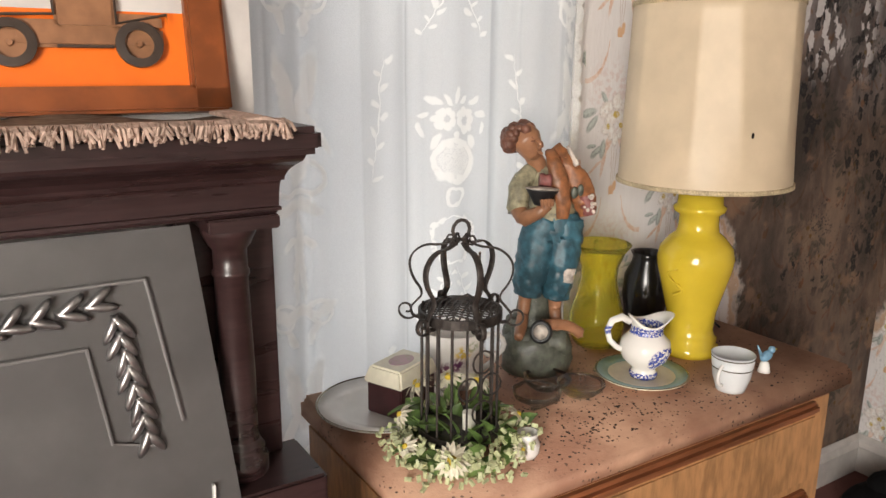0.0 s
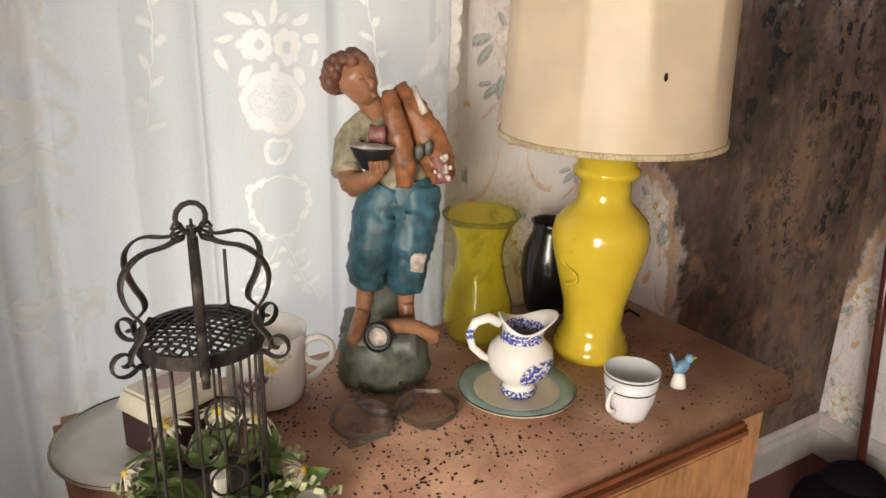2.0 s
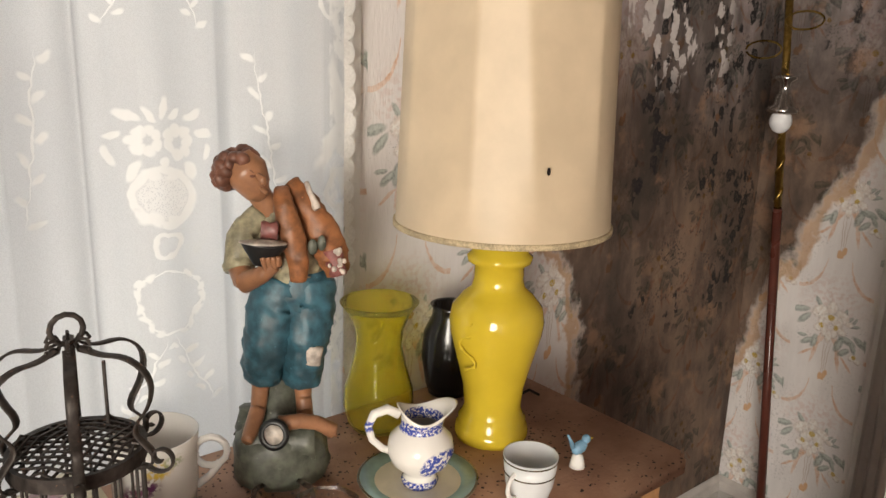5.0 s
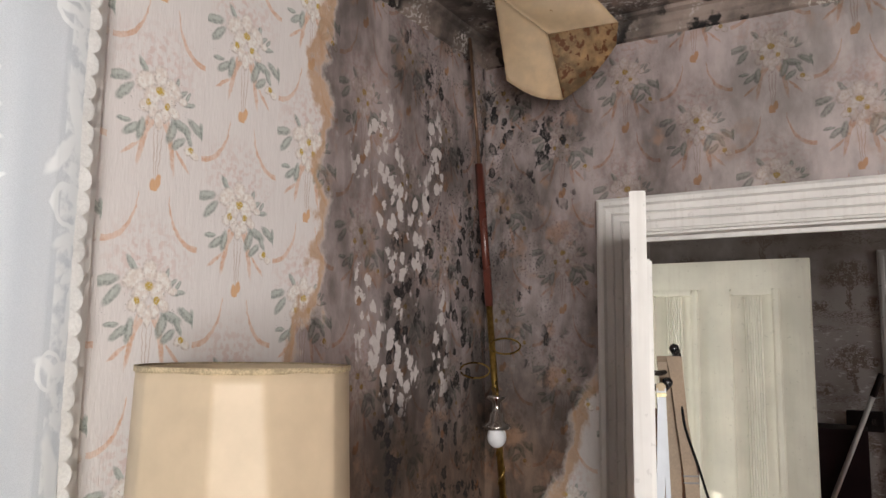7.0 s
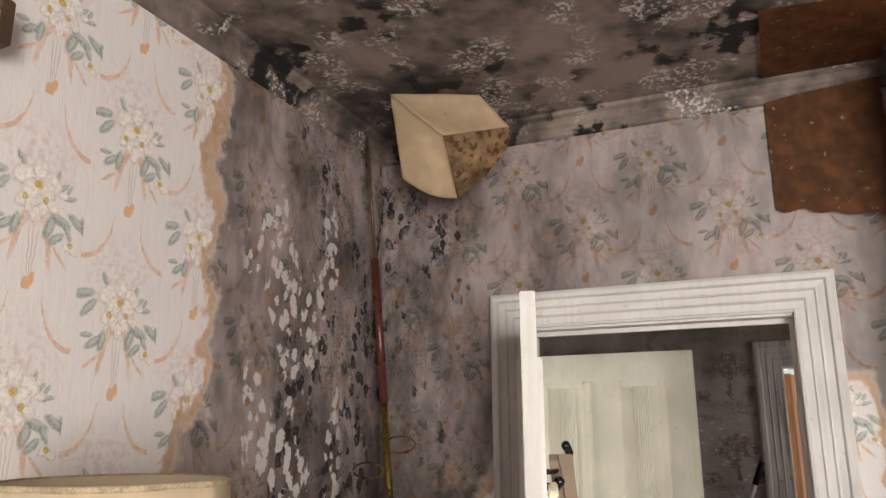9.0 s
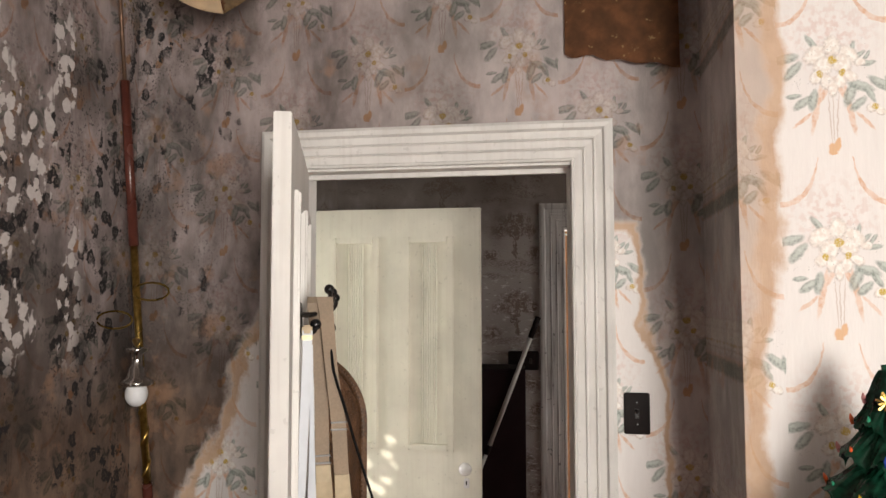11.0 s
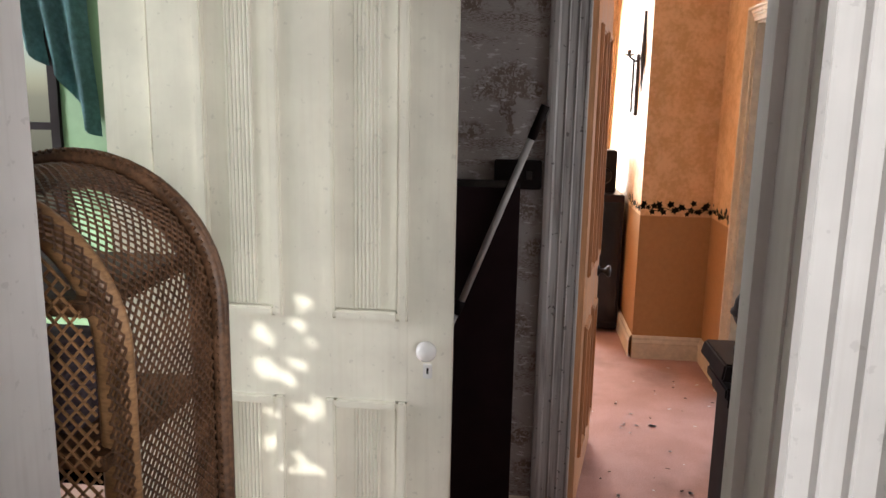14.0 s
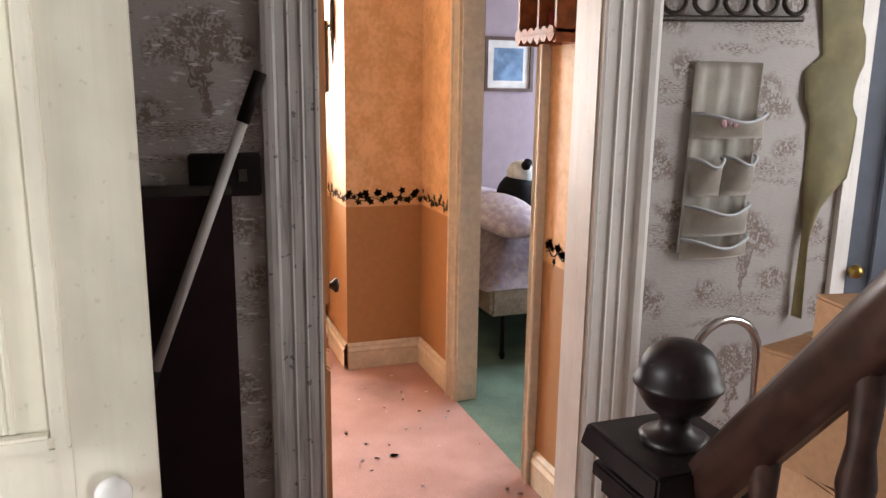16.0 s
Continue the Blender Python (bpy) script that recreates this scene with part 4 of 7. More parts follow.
# ---- bedroom: window ----
def lace_curtain():
    c = thing("lace_curtain", pose(0, 0, 0), "white lace curtain with woven flowers and scalloped edge", "curtain")

    def drape(bm):
        def f(u, v):
            x = -0.02 + 1.245 * u
            fold = 0.020 * math.sin(x * 26 + 0.5 * math.sin(x * 7)) + 0.013 * abs(math.sin(x * 31 + 1.3)) ** 0.5 + 0.006 * math.sin(x * 83) + 0.006 * math.sin(x * 11 + v * 3)
            return (x + 0.012 * math.sin(x * 26 + 1.2) + 0.012 * (v - 0.5) * math.sin(x * 9), 1.372 + fold * (0.35 + 0.65 * v), 2.49 - 2.44 * v)
        sheet(bm, 420, 20, f)
    made("drape", lace_mat("lace_net", 0.74), c, drape, smooth=True)

    def scallops(bm):
        for k in range(58):
            z = 2.47 - 0.042 * k
            n = 9
            vs = [bm.verts.new((1.222 + 0.0 * z, 1.370, z - 0.021 + 0.021))]
            for i in range(n + 1):
                a = math.pi * (i / n - 0.5)
                vs.append(bm.verts.new((1.222 + 0.024 * math.cos(a), 1.370 + 0.003 * math.sin(k), z + 0.0235 * math.sin(a))))
            for i in range(1, n + 1):
                bm.faces.new((vs[0], vs[i], vs[i + 1]))
    made("scalloped_edge", plain("lace_edge", (0.85, 0.85, 0.84), 0.8, vary=0.1, scale=200), c, scallops)
    made("heading", plain("lace_edge", (0.85, 0.85, 0.84), 0.8), c, lambda bm: sheet(bm, 120, 2, lambda u, v: (-0.02 + 1.25 * u, 1.355 + 0.012 * math.sin(u * 160), 2.53 - 0.05 * v), 0.002), smooth=True)
    rod = thing("curtain_rod", pose(0, 0, 0), "white curtain rod on a rusty end bracket", "curtain rod")
    made("rod", white_paint, rod, lambda bm: tube(bm, [(-0.3, 1.365, 2.5), (1.25, 1.365, 2.5)], 0.008))
    made("bracket", plain("rusty_bracket", (0.16, 0.10, 0.06), 0.6, 0.4), rod, lambda bm: box(bm, 1.25, 1.35, 2.44, 1.275, 1.429, 2.53, bevel=0.003))


lace_curtain()
struct("window_1", [(0.44, 1.50, 0.7, 0.48, 1.54, 2.5), (1.18, 1.50, 0.7, 1.22, 1.54, 2.5), (0.48, 1.50, 1.57, 1.18, 1.54, 1.61), (0.48, 1.50, 0.7, 1.18, 1.54, 0.75), (0.48, 1.50, 2.45, 1.18, 1.54, 2.5), (1.26, 1.412, 0.5, 1.284, 1.43, 2.56)], white_paint, "white sash window frame and trim behind lace", "window")


# ---- bedroom: fireplace ----
def fireplace():
    struct("wall_chimney", [(-1.6, 1.0, 0, 0.33, WY - 0.002, CZ)], pale_paint, "pale chimney breast")
    f = thing("fireplace_mantel", pose(0, 0, 0), "dark mahogany mantelpiece with round columns", "fireplace")
    made("shelf", mahogany, f, lambda bm: box(bm, -1.3, 0.83, 1.455, 0.356, 1.0, 1.488, bevel=0.008))

    def frieze(bm):
        prof = ((0.846, 1.455), (0.848, 1.45), (0.852, 1.446), (0.862, 1.441), (0.872, 1.434), (0.878, 1.426), (0.879, 1.421), (0.884, 1.42), (0.886, 1.416), (0.888, 1.4), (0.889, 1.388), (0.885, 1.387), (0.885, 1.383), (0.891, 1.381), (0.893, 1.378))
        lines = []
        for y, z in prof:
            xe = 0.34 - (y - 0.846) * 0.5
            lines.append([bm.verts.new(v) for v in ((-1.3, y, z), (xe, y, z), (xe, 1.0, z))])
        for a, b in zip(lines, lines[1:]):
            for k in range(2):
                bm.faces.new((a[k], a[k + 1], b[k + 1], b[k]))
    made("frieze", mahogany, f, frieze)
    made("side_post", mahogany, f, lambda bm: box(bm, 0.205, 0.955, 0.05, 0.332, 1.0, 1.378, bevel=0.003))
    col = [(0.038, 1.02), (0.041, 1.024), (0.041, 1.044), (0.035, 1.048), (0.037, 1.058), (0.031, 1.066), (0.027, 1.076), (0.028, 1.16), (0.0255, 1.295), (0.028, 1.299), (0.028, 1.304), (0.0255, 1.307), (0.0255, 1.332), (0.031, 1.338), (0.038, 1.35), (0.041, 1.355), (0.041, 1.361)]
    made("column", mahogany, f, lambda bm: lathe(bm, [(r * 0.84, z) for r, z in col], 28, Matrix.Translation((0.264, 0.925, 0))), smooth=True)
    made("capital_block", mahogany, f, lambda bm: box(bm, 0.228, 0.882, 1.361, 0.317, 0.955, 1.378, bevel=0.002))
    made("plinth", mahogany, f, lambda bm: box(bm, 0.20, 0.86, 0, 0.36, 0.98, 1.02, bevel=0.004))
    c = thing("fireplace_cover", pose(0, 0, 0), "grey metal fireplace cover with embossed laurel spray", "fire screen")
    lean = pose(0, 0.90, 0.0)

    def plate(bm):
        vs = [bm.verts.new(Vector(p)) for p in ((-0.9, 0.85, 0.7), (0.262, 0.85, 0.7), (0.246, 0.858, 0.97), (0.212, 0.905, 1.372), (-0.9, 0.905, 1.372), (-0.9, 0.858, 0.97))]
        fs = [bm.faces.new((vs[0], vs[1], vs[2], vs[5])), bm.faces.new((vs[5], vs[2], vs[3], vs[4]))]
        bmesh.ops.solidify(bm, geom=fs, thickness=0.006)
    made("plate", grey_metal, c, plate)
    silver = plain("embossed_silver_metal", (0.42, 0.41, 0.41), 0.3, 0.9, vary=0.3, scale=50)
    random.seed(4)
    yat = lambda z: 0.905 - (1.372 - z) * 0.117 - 0.008
    spray = [(-0.16 + 0.028 * k, 1.262 + 0.0035 * k) for k in range(10)] + [(0.118 + 0.003 * k, 1.275 - 0.02 * k) for k in range(8)]
    for i, (x, z) in enumerate(spray):
        turn = -15 if i < 10 else -275
        for sg in (-1, 1):
            made("leaf", silver, c, lambda bm: blob(bm, (0, 0, 0), (0.02, 0.006, 0.0055), 8, Matrix.Translation((x, yat(z), z)) @ pose(0, 0, 0, 0, turn + sg * 30 + random.uniform(-8, 8), 0) @ Matrix.Translation((0.012, 0, 0))), smooth=True)
    made("beading", grey_metal, c, lambda bm: [tube(bm, [(x, yat(z) + 0.004, z) for x, z in q], 0.0022, 6) for q in (((-0.9, 1.315), (0.155, 1.315)), ((0.155, 1.315), (0.18, 1.14)), ((-0.9, 1.245), (0.085, 1.245)), ((0.085, 1.245), (0.1, 1.13), (0.15, 1.115)))])
    for z in (0.985, 1.03):
        made("scratch", white_china, c, lambda bm: box(bm, 0.206, yat(z) + 0.001, z, 0.209, yat(z) + 0.008, z + 0.02))
    r = thing("fringed_runner", pose(0, 0, 0), "beige tapestry mantel runner with tufted fringe", "runner")
    cloth = plain("tapestry_cloth", (0.46, 0.36, 0.27), 0.95, vary=0.35, scale=70, other=(0.22, 0.15, 0.11), bump=0.5)
    made("cloth", cloth, r, lambda bm: sheet(bm, 40, 6, lambda u, v: (-1.0 + 1.27 * u, 0.83 + 0.15 * v, 1.492 + 0.006 * math.sin(u * 31) * v + 0.004), 0.006), smooth=True)

    def fringe(bm):
        for k in range(760):
            x = -0.95 + 1.26 * k / 760
            dx, dz = random.uniform(-0.012, 0.012), random.uniform(0.006, 0.019)
            tube(bm, [(x, 0.832, 1.498), (x + dx * 0.5, 0.818 + random.uniform(-0.006, 0.004), 1.494), (x + dx, 0.815 + random.uniform(-0.008, 0.004), 1.494 - dz)], 0.0019, 5)
        for k in range(40):
            y = 0.83 + 0.15 * k / 40
            tube(bm, [(0.265, y, 1.498), (0.285, y + random.uniform(-0.01, 0.01), 1.5), (0.31, y + random.uniform(-0.015, 0.015), 1.493)], 0.0028, 5)
    tagged(made("fringe", plain("pinkish_fringe", (0.52, 0.37, 0.30), 0.95, vary=0.3, scale=150), r, fringe), kind="stuff")
    pic = thing("framed_car_picture", pose(0, 0.985, 1.498, -9, 0, 0), "orange picture of a vintage car in a wooden frame", "picture")
    wood_fr = plain("orange_brown_frame", (0.33, 0.09, 0.025), 0.35, vary=0.3, scale=20)
    made("frame", wood_fr, pic, lambda bm: [box(bm, *b, bevel=0.004) for b in ((-0.6, -0.02, 0, 0.292, 0.012, 0.032), (0.245, -0.02, 0, 0.292, 0.012, 0.5), (-0.6, -0.02, 0.46, 0.292, 0.012, 0.5))])
    made("backing", plain("orange_poster", (0.85, 0.17, 0.015), 0.35, vary=0.05), pic, lambda bm: box(bm, -0.6, -0.004, 0.03, 0.245, 0.004, 0.46))
    brown_cut, outline = plain("brown_print", (0.33, 0.15, 0.07), 0.5), plain("dark_print", (0.06, 0.04, 0.03), 0.5)
    made("car_body", brown_cut, pic, lambda bm: [box(bm, *b, bevel=0.004) for b in ((0.056, -0.012, 0.077, 0.218, -0.006, 0.102), (0.10, -0.013, 0.098, 0.166, -0.007, 0.173), (0.16, -0.012, 0.098, 0.218, -0.006, 0.117), (0.043, -0.011, 0.095, 0.108, -0.007, 0.108))])
    for wx in (0.189, 0.053):
        made("wheel", outline, pic, lambda bm: lathe(bm, [(0.017, 0.006), (0.027, 0.008), (0.027, 0.014), (0.017, 0.015), (0.017, 0.006)], 28, Matrix.Translation((wx, -0.002, 0.081)) @ pose(0, 0, 0, 90, 0, 0)))
        made("hub", brown_cut, pic, lambda bm: lathe(bm, [(0.017, 0.006), (0.017, 0.009), (0.004, 0.009), (0.003, 0.014), (0, 0.014)], 24, Matrix.Translation((wx, -0.002, 0.081)) @ pose(0, 0, 0, 90, 0, 0)))
    made("outline", outline, pic, lambda bm: [tube(bm, q, 0.002, 5) for q in (((0.03, -0.013, 0.111), (0.1, -0.013, 0.114), (0.1, -0.013, 0.18)), ((0.166, -0.013, 0.18), (0.166, -0.013, 0.105), (0.224, -0.013, 0.117), (0.224, -0.013, 0.105)), ((0.1, -0.013, 0.078), (0.16, -0.013, 0.078)))])


fireplace()


# ---- bedroom: dresser ----
TOP = 0.912


def dresser():
    d = thing("dresser", pose(0, 0, 0), "golden veneered chest of drawers with a dusty red-brown top", "dresser")
    made("body", oak, d, lambda bm: box(bm, 0.515, 0.875, 0.03, 1.605, 1.335, 0.86, bevel=0.012))
    made("top", dusty_top(), d, lambda bm: box(bm, 0.502, 0.838, 0.86, 1.62, 1.34, TOP, bevel=0.012), "dusty worn top scattered with dark flakes", True)
    made("edge_moulding", red_oak, d, lambda bm: [tube(bm, [(0.52, 0.868, 0.853), (1.565, 0.868, 0.853)], 0.009, 8)])
    for z0, z1 in ((0.64, 0.835), (0.42, 0.615), (0.2, 0.395)):
        dr = made("drawer", oak, d, lambda bm: box(bm, 0.55, 0.862, z0, 1.53, 0.885, z1 - 0.03, bevel=0.004))
        made("drawer_rail", red_oak, dr, lambda bm: box(bm, 0.54, 0.856, z1 - 0.03, 1.54, 0.885, z1, bevel=0.01))
    for x in (0.55, 1.53):
        made("foot", red_oak, d, lambda bm: box(bm, x - 0.03, 0.88, 0, x + 0.03, 0.94, 0.04, bevel=0.004))

    def crumbs(bm):
        random.seed(8)
        for k in range(2600):
            x, y = random.uniform(0.62, 1.5), random.uniform(0.86, 1.3)
            if random.random() > 0.18 + 0.82 * math.exp(-((x - 0.98) ** 2 + (y - 1.02) ** 2) / 0.035):
                continue
            s = random.uniform(0.0006, 0.0026)
            box(bm, -s, -s * 0.6, 0, s, s * 0.6, s * 0.5, Matrix.Translation((x, y, TOP)) @ pose(0, 0, 0, 0, 0, random.uniform(0, 180)))
    tagged(made("fallen_flakes", plain("dark_flakes", (0.05, 0.028, 0.02), 0.8), None, crumbs), "dark flakes of debris on the dresser top", "debris", kind="stuff")


dresser()


def table_lamp():
    l = thing("table_lamp", pose(1.372, 1.10, TOP), "yellow glazed baluster lamp with a dented cream drum shade", "lamp")
    prof = [(0, 0), (0.066, 0), (0.068, 0.01), (0.066, 0.022), (0.061, 0.026), (0.062, 0.038), (0.056, 0.044), (0.052, 0.06), (0.056, 0.1), (0.07, 0.155), (0.082, 0.2), (0.085, 0.225), (0.08, 0.25), (0.062, 0.272), (0.047, 0.285), (0.044, 0.30), (0.044, 0.325), (0.056, 0.332), (0.058, 0.342), (0.05, 0.348), (0.048, 0.375), (0.02, 0.38)]
    made("body", yellow_glaze, l, lambda bm: lathe(bm, prof, 36), smooth=True)
    vine = [(0.0815 * math.cos(3.3 + 0.25 * math.sin(k * 0.9)), 0.0815 * math.sin(3.3 + 0.25 * math.sin(k * 0.9)), 0.15 + 0.0085 * k) for k in range(11)]
    made("relief", yellow_glaze, l, lambda bm: tube(bm, rounded(vine, 1), [0.0022 + 0.0022 * (k % 3 == 0) for k in range(22)], 8), "moulded flower spray", True)

    def dent(a, z):
        """Flat facets between creases, dying out towards the wire rings."""
        f = min(1.0, max(0.0, (z - 0.42) / 0.12)) * min(1.0, max(0.0, (0.776 - z) / 0.015) + 0.55)
        lean = 0.5 * (0.6 - z)
        k = 1.0
        for a0, a1, much in ((-3.35, -2.62, 0.9), (-2.62, -2.12 + lean, 1.0), (-2.12 + lean, -1.45, 0.9), (-1.45, -0.8, 0.5)):
            d = (a - a0) % (2 * math.pi)
            if d < a1 - a0:
                half = (a1 - a0) / 2
                k = 1 + much * f * (math.cos(half) / math.cos(d - half) - 1)
        return k - 0.02 * math.exp(-(((a + 2.75 + math.pi) % (2 * math.pi) - math.pi) / 0.2) ** 2 - ((z - 0.56) / 0.03) ** 2)
    rows = [(0.184 - 0.012 * (k / 16), 0.398 + 0.378 * k / 16) for k in range(17)]
    sh = made("shade", shade_cloth, l, lambda bm: lathe(bm, rows + [(r - 0.003, z) for r, z in rows[::-1]], 180, None, dent), "dented cream fabric shade", True)
    for r, z in ((0.187, 0.40), (0.174, 0.774)):
        made("braid_trim", braid, sh, lambda bm: lathe(bm, [(r - 0.003, z - 0.005), (r + 0.001, z - 0.004), (r + 0.001, z + 0.005), (r - 0.003, z + 0.005)], 96, None, dent), smooth=True)
    made("tear", black_plastic, sh, lambda bm: blob(bm, (-0.072, -0.168, 0.515), (0.003, 0.0025, 0.006), 8))
    made("cord", black_plastic, l, lambda bm: tube(bm, [(0.06, 0.02, 0.008), (0.1, 0.04, 0.03), (0.15, 0.05, 0.028), (0.19, 0.06, 0.003)], 0.003, 6))


table_lamp()


def statue():
    """A plaster figure on a rocky base, one plain joined form."""
    bm = bmesh.new()
    cols = []

    def add(f, idx):
        n = len(bm.faces)
        f()
        bm.faces.ensure_lookup_table()
        for k in range(n, len(bm.faces)):
            bm.faces[k].material_index = idx
    skin, hair, shirt, blue, brown, rock, whit, dark, red = range(9)
    rnd = random.Random(5)

    def limb(pts, radii, seg=14, fold=0.0, freq=60.0, squash=1.0):
        """A tapering bent form; fold gives it creased cloth."""
        n = 6 * (len(pts) - 1)
        rings = []
        for i in range(n + 1):
            f = i / n * (len(pts) - 1)
            k = min(int(f), len(pts) - 2)
            g = f - k
            g = g * g * (3 - 2 * g) * 0.5 + g * 0.5
            c, r = Vector(pts[k]).lerp(Vector(pts[k + 1]), g), radii[k] * (1 - g) + radii[k + 1] * g
            d = (Vector(pts[k + 1]) - Vector(pts[k])).normalized()
            side = d.cross(Vector((0, 1, 0))).normalized()
            out = side.cross(d)
            ring = []
            for q in range(seg):
                a = 2 * math.pi * q / seg
                v = c + side * r * math.cos(a) + out * r * squash * math.sin(a)
                if fold:
                    v += (v - c) * fold * (noise.noise(Vector((v.x * freq, v.y * freq, v.z * freq * 1.6))) + 0.6 * noise.noise(v * freq * 2.3))
                ring.append(bm.verts.new(v))
            rings.append(ring)
        for a, b in zip(rings, rings[1:]):
            for q in range(seg):
                bm.faces.new((a[q], a[(q + 1) % seg], b[(q + 1) % seg], b[q]))
        bm.faces.new(rings[0][::-1]), bm.faces.new(rings[-1])

    def base():
        lathe(bm, [(0, 0), (0.07, 0), (0.08, 0.008), (0.082, 0.03), (0.079, 0.045), (0.081, 0.06), (0.076, 0.078), (0.06, 0.09), (0.03, 0.098), (0, 0.1)], 40, Matrix.Diagonal((1, 0.85, 1, 1)), lambda a, z: 1 + (0.05 * math.sin(3 * a + z * 40) + 0.04 * math.sin(7 * a + z * 90)) * (z > 0.02))
        limb([(0.002, 0.035, 0.06), (0.004, 0.035, 0.12), (0.004, 0.03, 0.2)], [0.06, 0.046, 0.034], 18, 0.22, 70)
        limb([(-0.05, 0.02, 0.07), (-0.052, 0.02, 0.118)], [0.028, 0.016], 12, 0.3, 90)
        limb([(-0.06, -0.02, 0.07), (0.06, -0.03, 0.075)], [0.03, 0.03], 16, 0.25, 60)
    add(base, rock)

    def legs():
        limb([(-0.052, -0.06, 0.094), (-0.043, -0.035, 0.106), (-0.034, -0.008, 0.128), (-0.03, -0.004, 0.16), (-0.027, 0.0, 0.2)], [0.010, 0.014, 0.0135, 0.015, 0.02])
        limb([(0.05, -0.035, 0.1), (0.043, -0.008, 0.115), (0.041, 0.0, 0.14), (0.04, 0.0, 0.2)], [0.012, 0.014, 0.014, 0.02])
        limb([(0.0, -0.066, 0.122), (0.035, -0.064, 0.124), (0.062, -0.06, 0.118), (0.09, -0.055, 0.1)], [0.013, 0.012, 0.0115, 0.013])
        for q in range(4):
            limb([(0.082 + 0.002 * q, -0.06 + 0.006 * q, 0.106), (0.094, -0.062 + 0.008 * q, 0.094)], [0.005, 0.003], 8)
    add(legs, skin)

    def trousers():
        limb([(0.014, 0.0, 0.335), (-0.004, -0.004, 0.29), (-0.014, -0.012, 0.245), (-0.023, -0.012, 0.205), (-0.026, -0.01, 0.176)], [0.044, 0.045, 0.041, 0.036, 0.030], 30, 0.16, 55)
        limb([(0.056, 0.0, 0.335), (0.054, -0.006, 0.29), (0.048, -0.018, 0.25), (0.041, -0.016, 0.205), (0.038, -0.01, 0.172)], [0.040, 0.042, 0.038, 0.035, 0.031], 30, 0.16, 55)
        limb([(0.03, -0.002, 0.27), (0.034, 0.0, 0.31), (0.036, 0.0, 0.352)], [0.045, 0.056, 0.05], 30, 0.1, 50, 0.8)
    add(trousers, blue)
    add(lambda: limb([(0.056, -0.048, 0.21), (0.06, -0.05, 0.24)], [0.013, 0.014], 10, 0.2, 90, 0.5), whit)

    def torso():
        limb([(0.03, 0.0, 0.34), (0.022, 0.0, 0.375), (0.006, 0.004, 0.42), (-0.006, 0.004, 0.452)], [0.05, 0.052, 0.047, 0.022], 26, 0.12, 60, 0.8)
        limb([(-0.022, 0.0, 0.436), (-0.05, -0.012, 0.408), (-0.058, -0.026, 0.372), (-0.056, -0.032, 0.36)], [0.02, 0.025, 0.024, 0.025], 18, 0.16, 80)
    add(torso, shirt)

    def flesh():
        limb([(-0.056, -0.03, 0.362), (-0.048, -0.055, 0.346), (-0.02, -0.078, 0.362), (-0.002, -0.082, 0.38)], [0.018, 0.017, 0.013, 0.013])
        for q in range(4):
            limb([(-0.012 + 0.006 * q, -0.088, 0.37 + 0.003 * q), (-0.018 + 0.008 * q, -0.094, 0.392)], [0.005, 0.004], 8)
        limb([(-0.006, 0.0, 0.44), (-0.018, -0.006, 0.46), (-0.032, -0.01, 0.482)], [0.021, 0.0185, 0.019])
        limb([(-0.016, -0.016, 0.466), (-0.026, -0.018, 0.478), (-0.04, -0.014, 0.5), (-0.054, -0.008, 0.52)], [0.012, 0.024, 0.033, 0.026], 20)
        limb([(-0.024, -0.044, 0.502), (-0.014, -0.05, 0.494), (-0.018, -0.044, 0.488)], [0.004, 0.0065, 0.004], 8)
        blob(bm, (-0.014, -0.04, 0.478), (0.008, 0.006, 0.0035), 8, pose(0, 0, 0, 0, 30, 0))
    add(flesh, skin)

    def locks():
        for k in range(150):
            d = Vector((rnd.uniform(-1, 1), rnd.uniform(-1, 1), rnd.uniform(-1, 1))).normalized()
            if d.dot(Vector((-0.72, 0.35, 0.6))) > 0.02 and d.dot(Vector((0.4, -0.8, -0.1))) < 0.55:
                r = rnd.uniform(0.008, 0.014)
                blob(bm, Vector((-0.05, -0.006, 0.5)) + Vector((d.x * 0.034, d.y * 0.034, d.z * 0.03)), (r * 1.3, r, r * 0.8), 8, pose(0, 0, 0, rnd.uniform(0, 90), rnd.uniform(-40, 40), rnd.uniform(0, 180)))
    add(locks, hair)
    add(lambda: [blob(bm, (-0.031, -0.044, 0.5), (0.005, 0.003, 0.0022), 8), blob(bm, (-0.034, -0.042, 0.508), (0.008, 0.003, 0.0016), 8, pose(0, 0, 0, 0, 35, 0))], hair)

    def jacket():
        limb([(0.012, -0.02, 0.478), (0.014, -0.048, 0.462), (0.026, -0.062, 0.42), (0.036, -0.066, 0.378), (0.036, -0.062, 0.348)], [0.012, 0.016, 0.02, 0.017, 0.013], 18, 0.22, 60, 0.6)
        limb([(0.026, 0.0, 0.484), (0.05, -0.02, 0.452), (0.072, -0.03, 0.415), (0.09, -0.03, 0.378), (0.098, -0.03, 0.35)], [0.014, 0.024, 0.029, 0.027, 0.018], 20, 0.2, 50, 0.8)
    add(jacket, brown)
    add(lambda: limb([(-0.02, -0.07, 0.426), (0.006, -0.07, 0.424)], [0.014, 0.012], 14, 0.4, 120, 0.7), red)
    add(lambda: limb([(0.09, -0.048, 0.392), (0.1, -0.05, 0.352)], [0.014, 0.013], 14, 0.35, 110, 0.6), red)
    add(lambda: [blob(bm, (0.1 + rnd.uniform(-0.016, 0.008), -0.058, 0.366 + rnd.uniform(-0.014, 0.03)), rnd.uniform(0.003, 0.0055), 6) for k in range(12)], whit)
